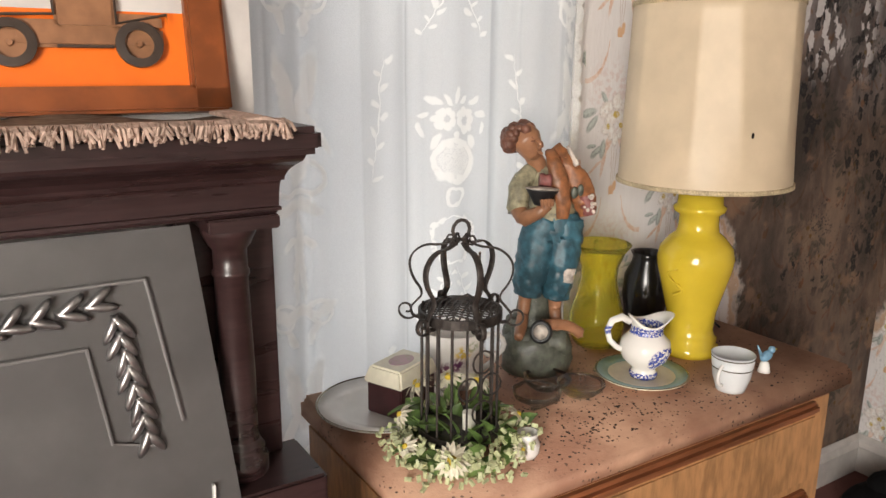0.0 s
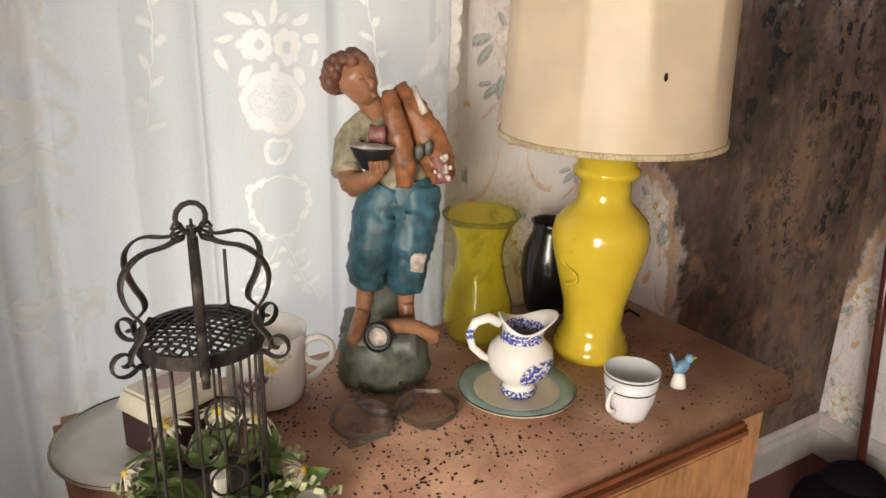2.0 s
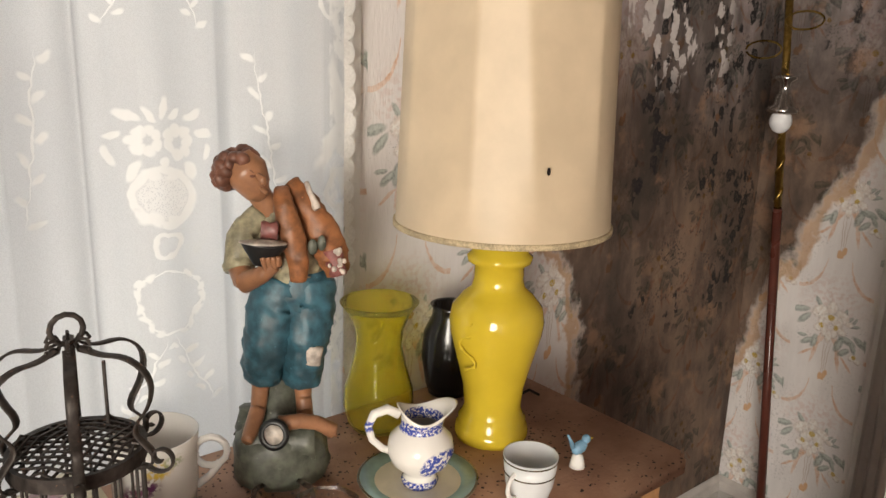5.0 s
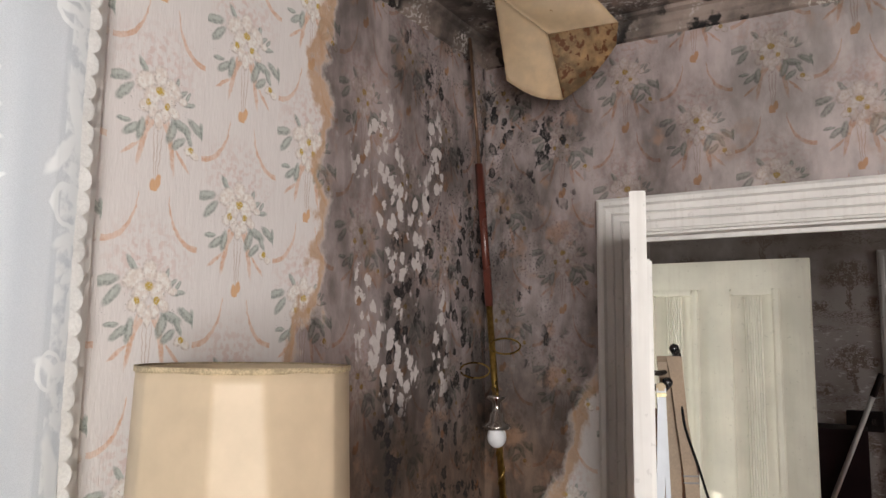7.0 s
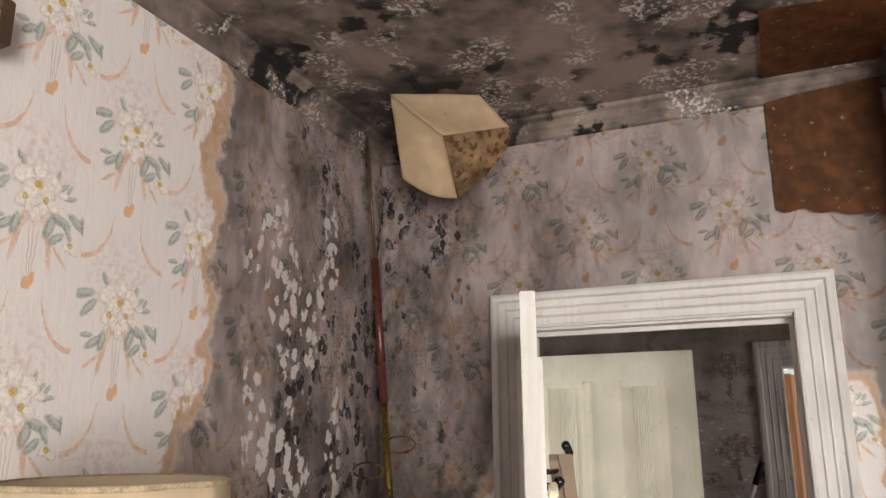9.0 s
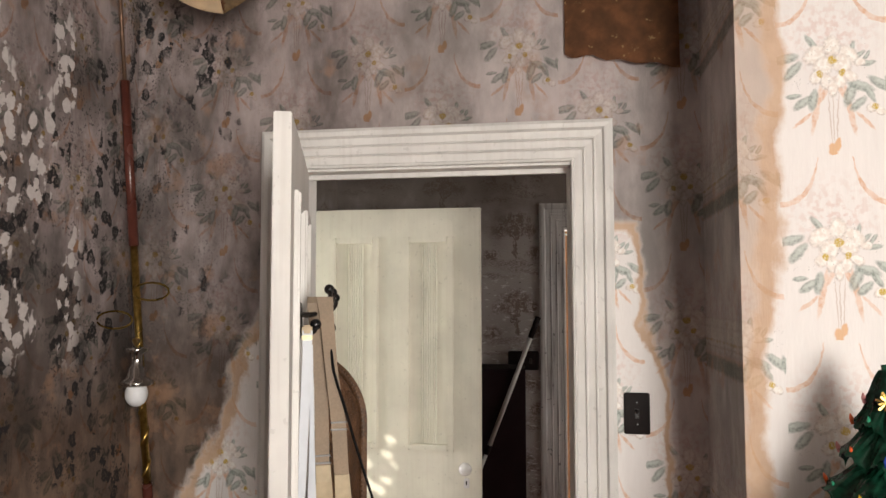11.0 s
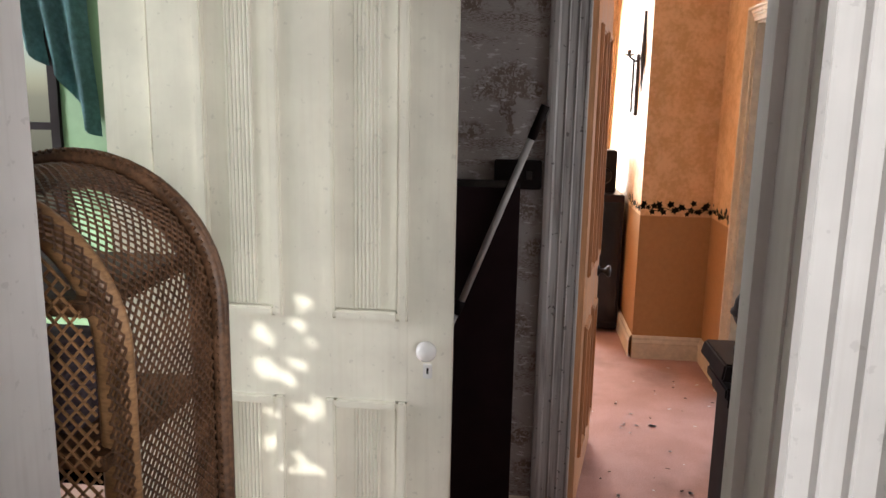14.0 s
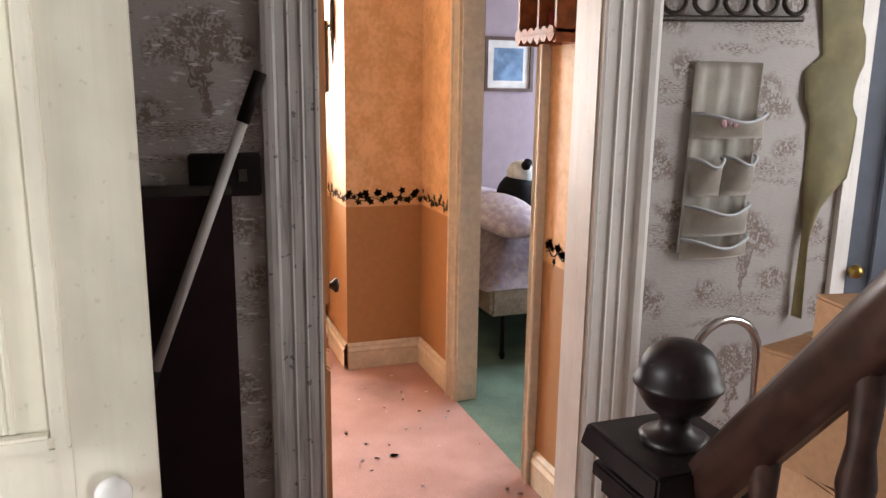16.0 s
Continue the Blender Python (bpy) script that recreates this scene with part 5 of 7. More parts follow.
    add(lambda: limb([(0.05, -0.022, 0.488), (0.066, -0.046, 0.452)], [0.004, 0.006], 8, 0.4, 150), whit)
    add(lambda: [blob(bm, (0.058, -0.066, 0.4), (0.008, 0.004, 0.012), 8), blob(bm, (0.072, -0.064, 0.405), (0.007, 0.004, 0.012), 8)], rock)
    add(lambda: [limb([(-0.016, -0.085, 0.41), (-0.02, -0.085, 0.378)], [0.036, 0.012], 18, 0.0, 60, 0.45)], dark)
    add(lambda: [blob(bm, (-0.016, -0.088, 0.412), (0.037, 0.018, 0.0035), 16, pose(0, 0, 0, 0, 3, 0))], whit)
    add(lambda: lathe(bm, [(0.016, 0.0), (0.024, 0.0), (0.025, 0.008), (0.019, 0.012), (0.016, 0.01)], 20, pose(-0.006, -0.082, 0.114, 80, 0, -12)), dark)
    add(lambda: lathe(bm, [(0.0, 0.007), (0.017, 0.006), (0.018, 0.0)], 20, pose(-0.006, -0.082, 0.114, 80, 0, -12), lambda a, z: 1 + 0.08 * math.sin(3 * a)), whit)
    ob = part("statue", bm, plain("painted_flesh", (0.36, 0.17, 0.09), 0.35, vary=0.25, scale=40), smooth=True)
    for args in (("painted_hair", (0.20, 0.08, 0.05)), ("painted_shirt", (0.42, 0.38, 0.25)), ("painted_blue", (0.045, 0.14, 0.19)), ("painted_brown", (0.34, 0.13, 0.05)), ("painted_rock", (0.13, 0.14, 0.11)), ("bare_plaster", (0.70, 0.62, 0.55)), ("painted_black", (0.015, 0.016, 0.018)), ("painted_red", (0.30, 0.10, 0.09))):
        ob.data.materials.append(plain(args[0], args[1], 0.45, vary=0.4, scale=60, wear=0.32, wear_colour=tuple(min(1, c * 1.7 + 0.03) for c in args[1]), bump=0.35))
    ob.matrix_world = pose(0.992, 1.195, TOP, 0, 0, -28) @ Matrix.Diagonal((0.93, 0.9, 1, 1))
    tagged(ob, "chipped painted plaster figure of a child on a rocky base", "statue")


statue()


def birdcage():
    c = thing("birdcage", pose(0.648, 0.975, TOP), "rusty black wire birdcage candle holder with curled crown", "birdcage")
    R, z0, z1 = 0.064, 0.05, 0.254
    for k in range(16):
        a = 2 * math.pi * k / 16
        made("bar", iron, c, lambda bm: tube(bm, [(R * math.cos(a), R * math.sin(a), z0), (R * math.cos(a), R * math.sin(a), z1)], 0.0018, 6))
    for z, h in ((z0, 0.014), (z1, 0.016)):
        made("band", iron, c, lambda bm: lathe(bm, [(R, z - h / 2), (R + 0.005, z - h / 2), (R + 0.005, z + h / 2), (R, z + h / 2), (R, z - h / 2)], 32))
    made("floor_plate", iron, c, lambda bm: lathe(bm, [(0, z0), (R, z0), (R, z0 + 0.004), (0, z0 + 0.004)], 28))

    def lattice(bm):
        n = 6
        for k in range(-n, n + 1):
            o = k * R / n * 0.98
            half = math.sqrt(max(0, R * R - o * o))
            for t in (45, -45):
                m = pose(0, 0, z1 + 0.006, 0, 0, t)
                tube(bm, [m @ Vector((-half, o, 0)), m @ Vector((0, o, 0.008 * (1 if t > 0 else 0.8))), m @ Vector((half, o, 0))], 0.0017, 4)
    made("lattice_lid", iron, c, lattice)
    for k in range(6):
        a = 2 * math.pi * k / 6 + 0.3
        pts = [(R + 0.006 + 0.014 * math.cos(t), z1 - 0.0 + 0.014 * math.sin(t)) for t in (3.6, 4.6, 5.6, 6.6, 7.4)]
        pts += [(R - 0.004, z1 + 0.03), (R + 0.018, z1 + 0.058), (R + 0.022, z1 + 0.09), (R - 0.002, z1 + 0.112), (0.03, z1 + 0.112), (0.014, z1 + 0.12)]
        made("crown_strap", iron, c, lambda bm: tube(bm, rounded([(r * math.cos(a), r * math.sin(a), z) for r, z in pts]), 0.0034, 8, (0.012, 0.0034)), smooth=True)
        curl = [(R + 0.003, z1 - 0.012)] + [(R + 0.026 + 0.019 * (1 - i / 14) * math.cos(3.6 + i * 0.7), z1 + 0.0 + 0.019 * (1 - i / 14) * math.sin(3.6 + i * 0.7)) for i in range(12)]
        made("scroll", iron, c, lambda bm: tube(bm, rounded([(r * math.cos(a), r * math.sin(a), z) for r, z in curl], 2), 0.0026, 8, (0.009, 0.003)), smooth=True)
        made("rosette", iron, c, lambda bm: tube(bm, [((0.016 + 0.008 * math.cos(t)) * math.cos(a), (0.016 + 0.008 * math.cos(t)) * math.sin(a), z1 + 0.122 + 0.008 * math.sin(t)) for t in (0, 1, 2, 3, 4, 5, 6)], 0.002, 5))
    made("hanging_ring", iron, c, lambda bm: tube(bm, [(0.016 * math.cos(t), 0, z1 + 0.138 + 0.016 * math.sin(t)) for t in [k * 0.524 for k in range(13)]], 0.003, 8))
    made("hook", iron, c, lambda bm: tube(bm, [(0.03, -0.01, z1 + 0.10), (0.03, -0.01, z1 + 0.03)], 0.002, 6))
    for x, z in ((0, 0.19), (-0.022, 0.145), (0.022, 0.145), (0, 0.105)):
        made("ring_ornament", iron, c, lambda bm: tube(bm, [(x + 0.019 * math.cos(t), -R - 0.003 + abs(x) * 0.35, z + 0.019 * math.sin(t)) for t in [k * 0.45 for k in range(15)]], 0.0018, 6))
    made("candle", plain("candle_wax", (0.8, 0.77, 0.68), 0.4, vary=0.05), c, lambda bm: lathe(bm, [(0, 0.06), (0.011, 0.06), (0.011, 0.09), (0, 0.09)], 14, Matrix.Translation((0.0, -0.03, 0))))


birdcage()


def wreath():
    w = thing("flower_wreath", pose(0.648, 0.975, TOP), "artificial wreath of cream daisies and green leaves round the cage", "wreath")
    rnd = random.Random(9)
    made("ring", leaf_green, w, lambda bm: tube(bm, [(0.088 * math.cos(t), 0.088 * math.sin(t), 0.02) for t in [k * 0.3307 for k in range(20)]], 0.014, 8))

    def leaf(bm, m, l, b):
        def f(u, v):
            s = math.sin(math.pi * min(1, u * 0.97 + 0.03))
            return m @ Vector((l * u, b * s * (v - 0.5), 0.25 * b * abs(v - 0.5) - 0.3 * l * u * u + 0.004))
        sheet(bm, 5, 4, f)
    for k in range(64):
        a = rnd.uniform(0, 6.283)
        r = rnd.uniform(0.03, 0.1)
        m = pose(r * math.cos(a), r * math.sin(a), rnd.uniform(0.025, 0.06), rnd.uniform(-30, 30), rnd.uniform(-75, 5), math.degrees(a) + rnd.uniform(-60, 60))
        made("leaf", leaf_green, w, lambda bm: leaf(bm, m, rnd.uniform(0.038, 0.062), rnd.uniform(0.022, 0.036)), smooth=True)
    # a front daisy, further daisies and ragged blossoms behind the bars
    for a, r, z, s in ((-2.25, 0.105, 0.045, 0.032), (-0.35, 0.1, 0.06, 0.024), (2.7, 0.095, 0.075, 0.024), (1.2, 0.09, 0.1, 0.03), (0.6, 0.085, 0.1, 0.03), (1.9, 0.09, 0.1, 0.03), (-1.0, 0.11, 0.03, 0.02), (-3.0, 0.11, 0.05, 0.022)):
        m = pose(r * math.cos(a), r * math.sin(a), z, 0, 58, math.degrees(a))
        f = made("daisy", petal_cream, w, lambda bm: [leaf(bm, m @ pose(0, 0, 0.003 * (k % 2), 0, 8 * (k % 3), k * 360 / 18), s, s * 0.32) for k in range(18)], smooth=True)
        made("centre", flower_yellow, f, lambda bm: blob(bm, m @ Vector((0, 0, 0.005)), s * 0.26, 10), smooth=True)

    def buds(bm):
        for k in range(560):
            a, r = rnd.uniform(0, 6.283), rnd.gauss(0.1, 0.017)
            box(bm, -0.0055, -0.0032, -0.002, 0.0055, 0.0032, 0.002, pose(r * math.cos(a), r * math.sin(a), rnd.uniform(0.004, 0.06), rnd.uniform(0, 180), rnd.uniform(0, 180), rnd.uniform(0, 180)))
    tagged(made("buds", bud_green, w, buds, "tiny pale green and cream buds"), kind="stuff")


wreath()


def revolve(name, x, y, z, prof, material, label, category, seg=36, extra=None):
    t = thing(name, pose(x, y, z), label, category)
    made("body", material, t, lambda bm: lathe(bm, prof, seg), smooth=True)
    if extra:
        extra(t)
    return t


def loop_handle(t, material, m, rx, rz, r, lo=-1.4, hi=1.4):
    made("handle", material, t, lambda bm: tube(bm, [m @ Vector((rx * math.cos(a), 0, rz * math.sin(a))) for a in [lo + (hi - lo) * k / 12 for k in range(13)]], r, 8), smooth=True)


YG = glass_mat("yellow_glass", (0.99, 0.92, 0.20), 0.03, 0.9, 1.16, 0.93)
vase_prof = [(0, 0.004), (0.05, 0.0), (0.058, 0.012), (0.066, 0.045), (0.064, 0.075), (0.05, 0.12), (0.042, 0.16), (0.044, 0.19), (0.058, 0.225), (0.072, 0.243)]
revolve("glass_vase", 1.222, 1.25, TOP, vase_prof + [(r - 0.003, z + 0.002) for r, z in vase_prof[:0:-1]] + [(0, 0.01)], YG, "flared transparent yellow glass vase", "vase")
revolve("black_vase", 1.425, 1.29, TOP, [(0, 0), (0.042, 0), (0.048, 0.02), (0.058, 0.08), (0.054, 0.13), (0.038, 0.165), (0.036, 0.18), (0.042, 0.19), (0.036, 0.188), (0.03, 0.16), (0, 0.15)], black_glaze, "glossy black pottery vase", "vase")


def saucer_extra(t):
    made("rim_band", teal_band, t, lambda bm: lathe(bm, [(0.070, 0.0098), (0.094, 0.0158), (0.094, 0.0168), (0.070, 0.0108)], 44), "pale teal rim band", True)
    made("gilt_edge", gilt, t, lambda bm: lathe(bm, [(0.096, 0.0155), (0.098, 0.0165), (0.096, 0.0175), (0.094, 0.0168)], 44), "gilt rim line")


revolve("saucer", 1.156, 1.04, TOP, [(0, 0), (0.05, 0), (0.056, 0.004), (0.097, 0.014), (0.097, 0.017), (0.06, 0.008), (0, 0.006)], plain("cream_china", (0.72, 0.66, 0.52), 0.18, vary=0.1), "cream saucer with a teal band and gilt rim", "saucer", 44, saucer_extra)


def jug():
    ware = transfer_ware("blue_transfer_ware")
    t = thing("milk_jug", pose(1.156, 1.035, TOP + 0.008, 0, 0, -26), "white china jug with blue landscape print", "jug")
    prof = [(0, 0.0), (0.028, 0), (0.030, 0.008), (0.024, 0.016), (0.026, 0.022), (0.046, 0.04), (0.054, 0.06), (0.05, 0.08), (0.036, 0.095), (0.032, 0.103), (0.034, 0.115), (0.042, 0.128)]

    def lip(a, z):
        return 1 + (max(0, z - 0.095) / 0.033) * (0.42 * max(0, math.cos(a)) ** 3 - 0.06)
    bm = bmesh.new()
    lathe(bm, prof + [(r - 0.003, z) for r, z in prof[:4:-1]], 40, None, lip)
    for v in bm.verts:
        if v.co.z > 0.11:
            v.co.z += 0.010 * math.cos(2 * math.atan2(v.co.y, v.co.x))
    part("body", bm, ware, t, smooth=True)
    made("handle", ware, t, lambda bm: tube(bm, [(-0.036, 0, 0.122), (-0.055, 0, 0.132), (-0.075, 0, 0.125), (-0.084, 0, 0.105), (-0.078, 0, 0.082), (-0.062, 0, 0.066), (-0.05, 0, 0.06)], [0.008, 0.008, 0.0075, 0.0065, 0.006, 0.006, 0.006], 10), smooth=True)


jug()


def cup_extra(t):
    loop_handle(t, white_china, pose(-0.032, -0.005, 0.04, 0, 0, 12), -0.026, 0.022, 0.0035)
    for z, r in ((0.072, 0.0428), (0.05, 0.0405)):
        made("rim_line", gilt, t, lambda bm: lathe(bm, [(r - 0.001, z), (r + 0.0008, z), (r + 0.0008, z + 0.0022), (r - 0.001, z + 0.0022)], 32))


revolve("teacup", 1.273, 0.905, TOP, [(0, 0.003), (0.024, 0.003), (0.025, 0), (0.029, 0), (0.031, 0.008), (0.038, 0.03), (0.0405, 0.05), (0.0435, 0.078), (0.0415, 0.077), (0.037, 0.03), (0.026, 0.01), (0, 0.008)], plain("pale_blue_china", (0.70, 0.73, 0.75), 0.15, vary=0.05, bump=0.02), "pale china teacup with a dark rim line", "cup", 36, cup_extra)


pansy = pansy_ware("pansy_china")
mug = thing("pansy_mug", pose(0.805, 1.235, TOP, 0, 0, -28), "white china shaving mug painted with pansies", "mug")
made("body", pansy, mug, lambda bm: lathe(bm, [(0, 0), (0.052, 0), (0.058, 0.006), (0.062, 0.03), (0.063, 0.09), (0.066, 0.118), (0.0635, 0.118), (0.059, 0.09), (0.056, 0.01), (0, 0.008)], 36), smooth=True)
loop_handle(mug, white_china, pose(0.082, 0.0, 0.08), 0.024, 0.024, 0.0055, -3.1, 3.1)
made("handle_stem", white_china, mug, lambda bm: tube(bm, [(0.095, 0, 0.062), (0.08, 0, 0.04), (0.06, 0, 0.025)], 0.006, 8), smooth=True)


def plate_extra(t):
    made("rim_line", gilt, t, lambda bm: lathe(bm, [(0.124, 0.0195), (0.127, 0.021), (0.124, 0.0225), (0.122, 0.021)], 48), "dark gilt rim line")


revolve("dinner_plate", 0.612, 1.185, TOP, [(0, 0), (0.07, 0), (0.08, 0.005), (0.126, 0.019), (0.126, 0.022), (0.082, 0.010), (0.072, 0.006), (0, 0.006)], white_china, "white dinner plate with a thin dark rim line", "plate", 48, plate_extra)


def keepsake():
    b = thing("keepsake_box", pose(0.648, 1.175, TOP + 0.007, 0, 0, 24), "dark red box with a domed ivory floral lid", "box")
    made("body", leather_box, b, lambda bm: box(bm, -0.055, -0.04, 0, 0.055, 0.04, 0.062, bevel=0.003))

    def lid(bm):
        vs = box(bm, -0.062, -0.046, 0.062, 0.062, 0.046, 0.094)
        for v in vs:
            if v.co.z > 0.08:
                v.co.x, v.co.y = v.co.x * 0.84, v.co.y * 0.78
        bmesh.ops.bevel(bm, geom=bm.edges[:], offset=0.004, segments=2, affect="EDGES")
    l = made("lid", ivory_paint, b, lid, "ivory lacquer lid")
    made("floral_print", plain("mauve_green_print", (0.28, 0.25, 0.17), 0.4, vary=0.5, scale=120, other=(0.42, 0.25, 0.30)), l, lambda bm: lathe(bm, [(0, 0.0946), (0.026, 0.0946), (0.026, 0.0938)], 20, Matrix.Diagonal((1.15, 0.8, 1, 1))))


keepsake()


def leaf_dish():
    g = glass_mat("clear_glass", (0.97, 0.97, 0.95), 0.04, 0.85, 1.4)
    d = thing("glass_dish", pose(0.94, 1.055, TOP, 0, 0, -20), "clear glass dish in the shape of three leaves", "dish")
    for a in (10, 100, 190):
        m = pose(0.045 * math.cos(radians(a)), 0.045 * math.sin(radians(a)), 0, 0, 0, a)
        made("leaf_bowl", g, d, lambda bm: lathe(bm, [(0, 0.002), (0.03, 0.002), (0.043, 0.012), (0.049, 0.026), (0.046, 0.026), (0.04, 0.014), (0.028, 0.006), (0, 0.006)], 30, m, lambda t, z: 1 + 0.14 * math.cos(t) * abs(math.cos(t)) + 0.03 * math.cos(9 * t)), smooth=True)
    made("stem", g, d, lambda bm: tube(bm, [(0, 0, 0.008), (-0.05, -0.045, 0.01), (-0.075, -0.06, 0.014)], 0.006, 8), smooth=True)


leaf_dish()
revolve("small_jar", 0.742, 0.905, TOP, [(0, 0), (0.014, 0), (0.02, 0.01), (0.021, 0.025), (0.016, 0.038), (0.019, 0.046), (0.016, 0.046), (0.012, 0.036), (0, 0.03)], white_china, "tiny speckled white pot", "jar", 20)


def china_bird():
    t = thing("china_bird", pose(1.412, 0.925, TOP, 0, 0, -20), "small blue and white china bird on a stump", "figurine")
    made("stump", white_china, t, lambda bm: lathe(bm, [(0, 0), (0.014, 0), (0.012, 0.01), (0.009, 0.022), (0, 0.026)], 12), smooth=True)
    bird = plain("blue_china", (0.22, 0.42, 0.60), 0.2, vary=0.3, scale=60)
    made("bird", bird, t, lambda bm: [blob(bm, (0.002, 0, 0.036), (0.016, 0.01, 0.011), 12, pose(0, 0, 0, 0, -35, 0)), blob(bm, (0.014, 0, 0.05), 0.008, 10), tube(bm, [(-0.01, 0, 0.038), (-0.022, 0, 0.062)], [0.005, 0.002], 6)], "blue glazed bird", True)
    made("beak", flower_yellow, t, lambda bm: tube(bm, [(0.02, 0, 0.05), (0.028, 0, 0.05)], [0.003, 0.0006], 6))


china_bird()


# ---- bedroom: corner, walls and door ----
def tension_pole():
    p = thing("pole_lamp", pose(0, 0, 0), "brown and brass pole lamp with one bare bulb", "lamp")
    ax = lambda z: (2.66 - 0.02 * (z - 1.85), 1.315 + 0.075 * (z - 1.85), z)
    for name, z0, z1, r, mt in (("top_rod", 2.33, 2.78, 0.006, plain("rusty_rod", (0.2, 0.12, 0.08), 0.5, 0.6)), ("upper_tube", 1.85, 2.33, 0.014, pole_brown), ("brass_tube", 1.18, 1.85, 0.011, brass), ("lower_tube", 0.0, 1.18, 0.014, pole_brown)):
        made(name, mt, p, lambda bm: tube(bm, [ax(z0), ax(z1)], r, 12), smooth=True)
    made("twist", brass, p, lambda bm: tube(bm, [(ax(z)[0] + 0.009 * math.cos(z * 70), ax(z)[1] + 0.009 * math.sin(z * 70), z) for z in [1.2 + 0.006 * k for k in range(34)]], 0.005, 6), smooth=True)
    x, y, _ = ax(1.7)
    for dy, z in ((-0.055, 1.72), (0.055, 1.64)):
        made("wire_loop", brass, p, lambda bm: tube(bm, [(x - 0.02, y + dy + 0.055 * math.cos(t), z + 0.025 * math.sin(t)) for t in [k * 0.4 for k in range(16)]], 0.003, 6))
    b = Matrix.Translation((2.56, 1.235, 1.44))
    made("socket", chrome, p, lambda bm: lathe(bm, [(0.012, 0.13), (0.03, 0.128), (0.03, 0.12), (0.014, 0.11), (0.014, 0.08), (0.022, 0.075), (0.024, 0.05), (0.042, 0.04), (0.044, 0.03), (0.026, 0.026), (0.022, 0.02)], 24, b), smooth=True)
    made("arm", brass, p, lambda bm: tube(bm, [(2.56, 1.235, 1.57), (2.6, 1.27, 1.585), ax(1.58)], 0.006, 8))
    made("bulb", plain("frosted_bulb", (0.72, 0.73, 0.76), 0.25, vary=0.03), p, lambda bm: blob(bm, (2.56, 1.235, 1.445), (0.03, 0.03, 0.034), 18), smooth=True)


tension_pole()


def hanging_flap():
    """A sheet of ceiling lining that has come away and curls down."""
    t = thing("peeled_ceiling_flap", pose(0, 0, 0), "curled flap of tan ceiling paper hanging down", "peeling paper")
    a, b, c, c2 = Vector((2.43, 1.185, 2.812)), Vector((2.55, 0.925, 2.812)), Vector((2.62, 0.85, 2.715)), Vector((2.65, 0.868, 2.655))
    d, e, f_ = Vector((2.49, 1.028, 2.665)), Vector((2.60, 1.025, 2.49)), Vector((2.50, 1.172, 2.546))

    def panel(bm, q, bulge):
        def f(u, v):
            p = q[0] * (1 - u) * (1 - v) + q[1] * u * (1 - v) + q[2] * u * v + q[3] * (1 - u) * v
            n = (q[1] - q[0]).cross(q[3] - q[0]).normalized()
            rim = math.sin(math.pi * u) * math.sin(math.pi * v)
            return p + n * (bulge * rim + 0.004 * noise.noise(p * 14)) + Vector((0, 0, -0.02 * v * math.sin(math.pi * u) if bulge < 0 else 0))
        sheet(bm, 14, 14, f, 0.003)
    made("upper_fold", peel_paper, t, lambda bm: panel(bm, (a, b, c, d), 0.012), "pale creased fold", True)
    made("front_fold", peel_paper, t, lambda bm: panel(bm, (a, d, e, f_), -0.014), smooth=True)
    made("side_fold", peel_brown, t, lambda bm: panel(bm, (d, c, c2, e), -0.008), "brown water-stained fold", True)



hanging_flap()


def board():
    b = thing("brown_board", pose(0, 0, 0), "rust-brown sheet hanging off the wall under the ceiling", "board")

    def f(u, v):
        y = 0.09 - 0.315 * u
        z = 2.80 - v * (0.40 + 0.06 * u + 0.004 * math.sin(u * 21) + 0.008 * noise.noise(Vector((u * 6, 0, 0))))
        return (DX - 0.012 - 0.03 * v * u, y, z)
    made("sheet", brown_board, b, lambda bm: sheet(bm, 16, 12, f, 0.004))
    made("ceiling_piece", brown_board, b, lambda bm: sheet(bm, 8, 8, lambda u, v: (DX - 0.06 - 0.42 * v, 0.09 - 0.32 * u, CZ - 0.012 - 0.02 * v * u), 0.004))


board()


def light_switch():
    s = thing("light_switch", pose(DX - 0.001, -0.095, 1.381), "dark brown toggle light switch plate", "light switch")
    made("plate", black_plastic, s, lambda bm: box(bm, -0.006, -0.035, -0.057, 0, 0.035, 0.057, bevel=0.0025))
    made("slot", black_glaze, s, lambda bm: box(bm, -0.0075, -0.006, -0.013, -0.005, 0.006, 0.013))
    made("toggle", black_plastic, s, lambda bm: box(bm, -0.018, -0.004, -0.004, -0.005, 0.004, 0.006, pose(0, 0, 0, 0, 20, 0), bevel=0.0015))
    for z in (-0.03, 0.03):
        made("screw", black_glaze, s, lambda bm: lathe(bm, [(0, 0.0075), (0.003, 0.007), (0.003, 0.005)], 10, pose(0, 0, z, 0, -90, 0)))


light_switch()


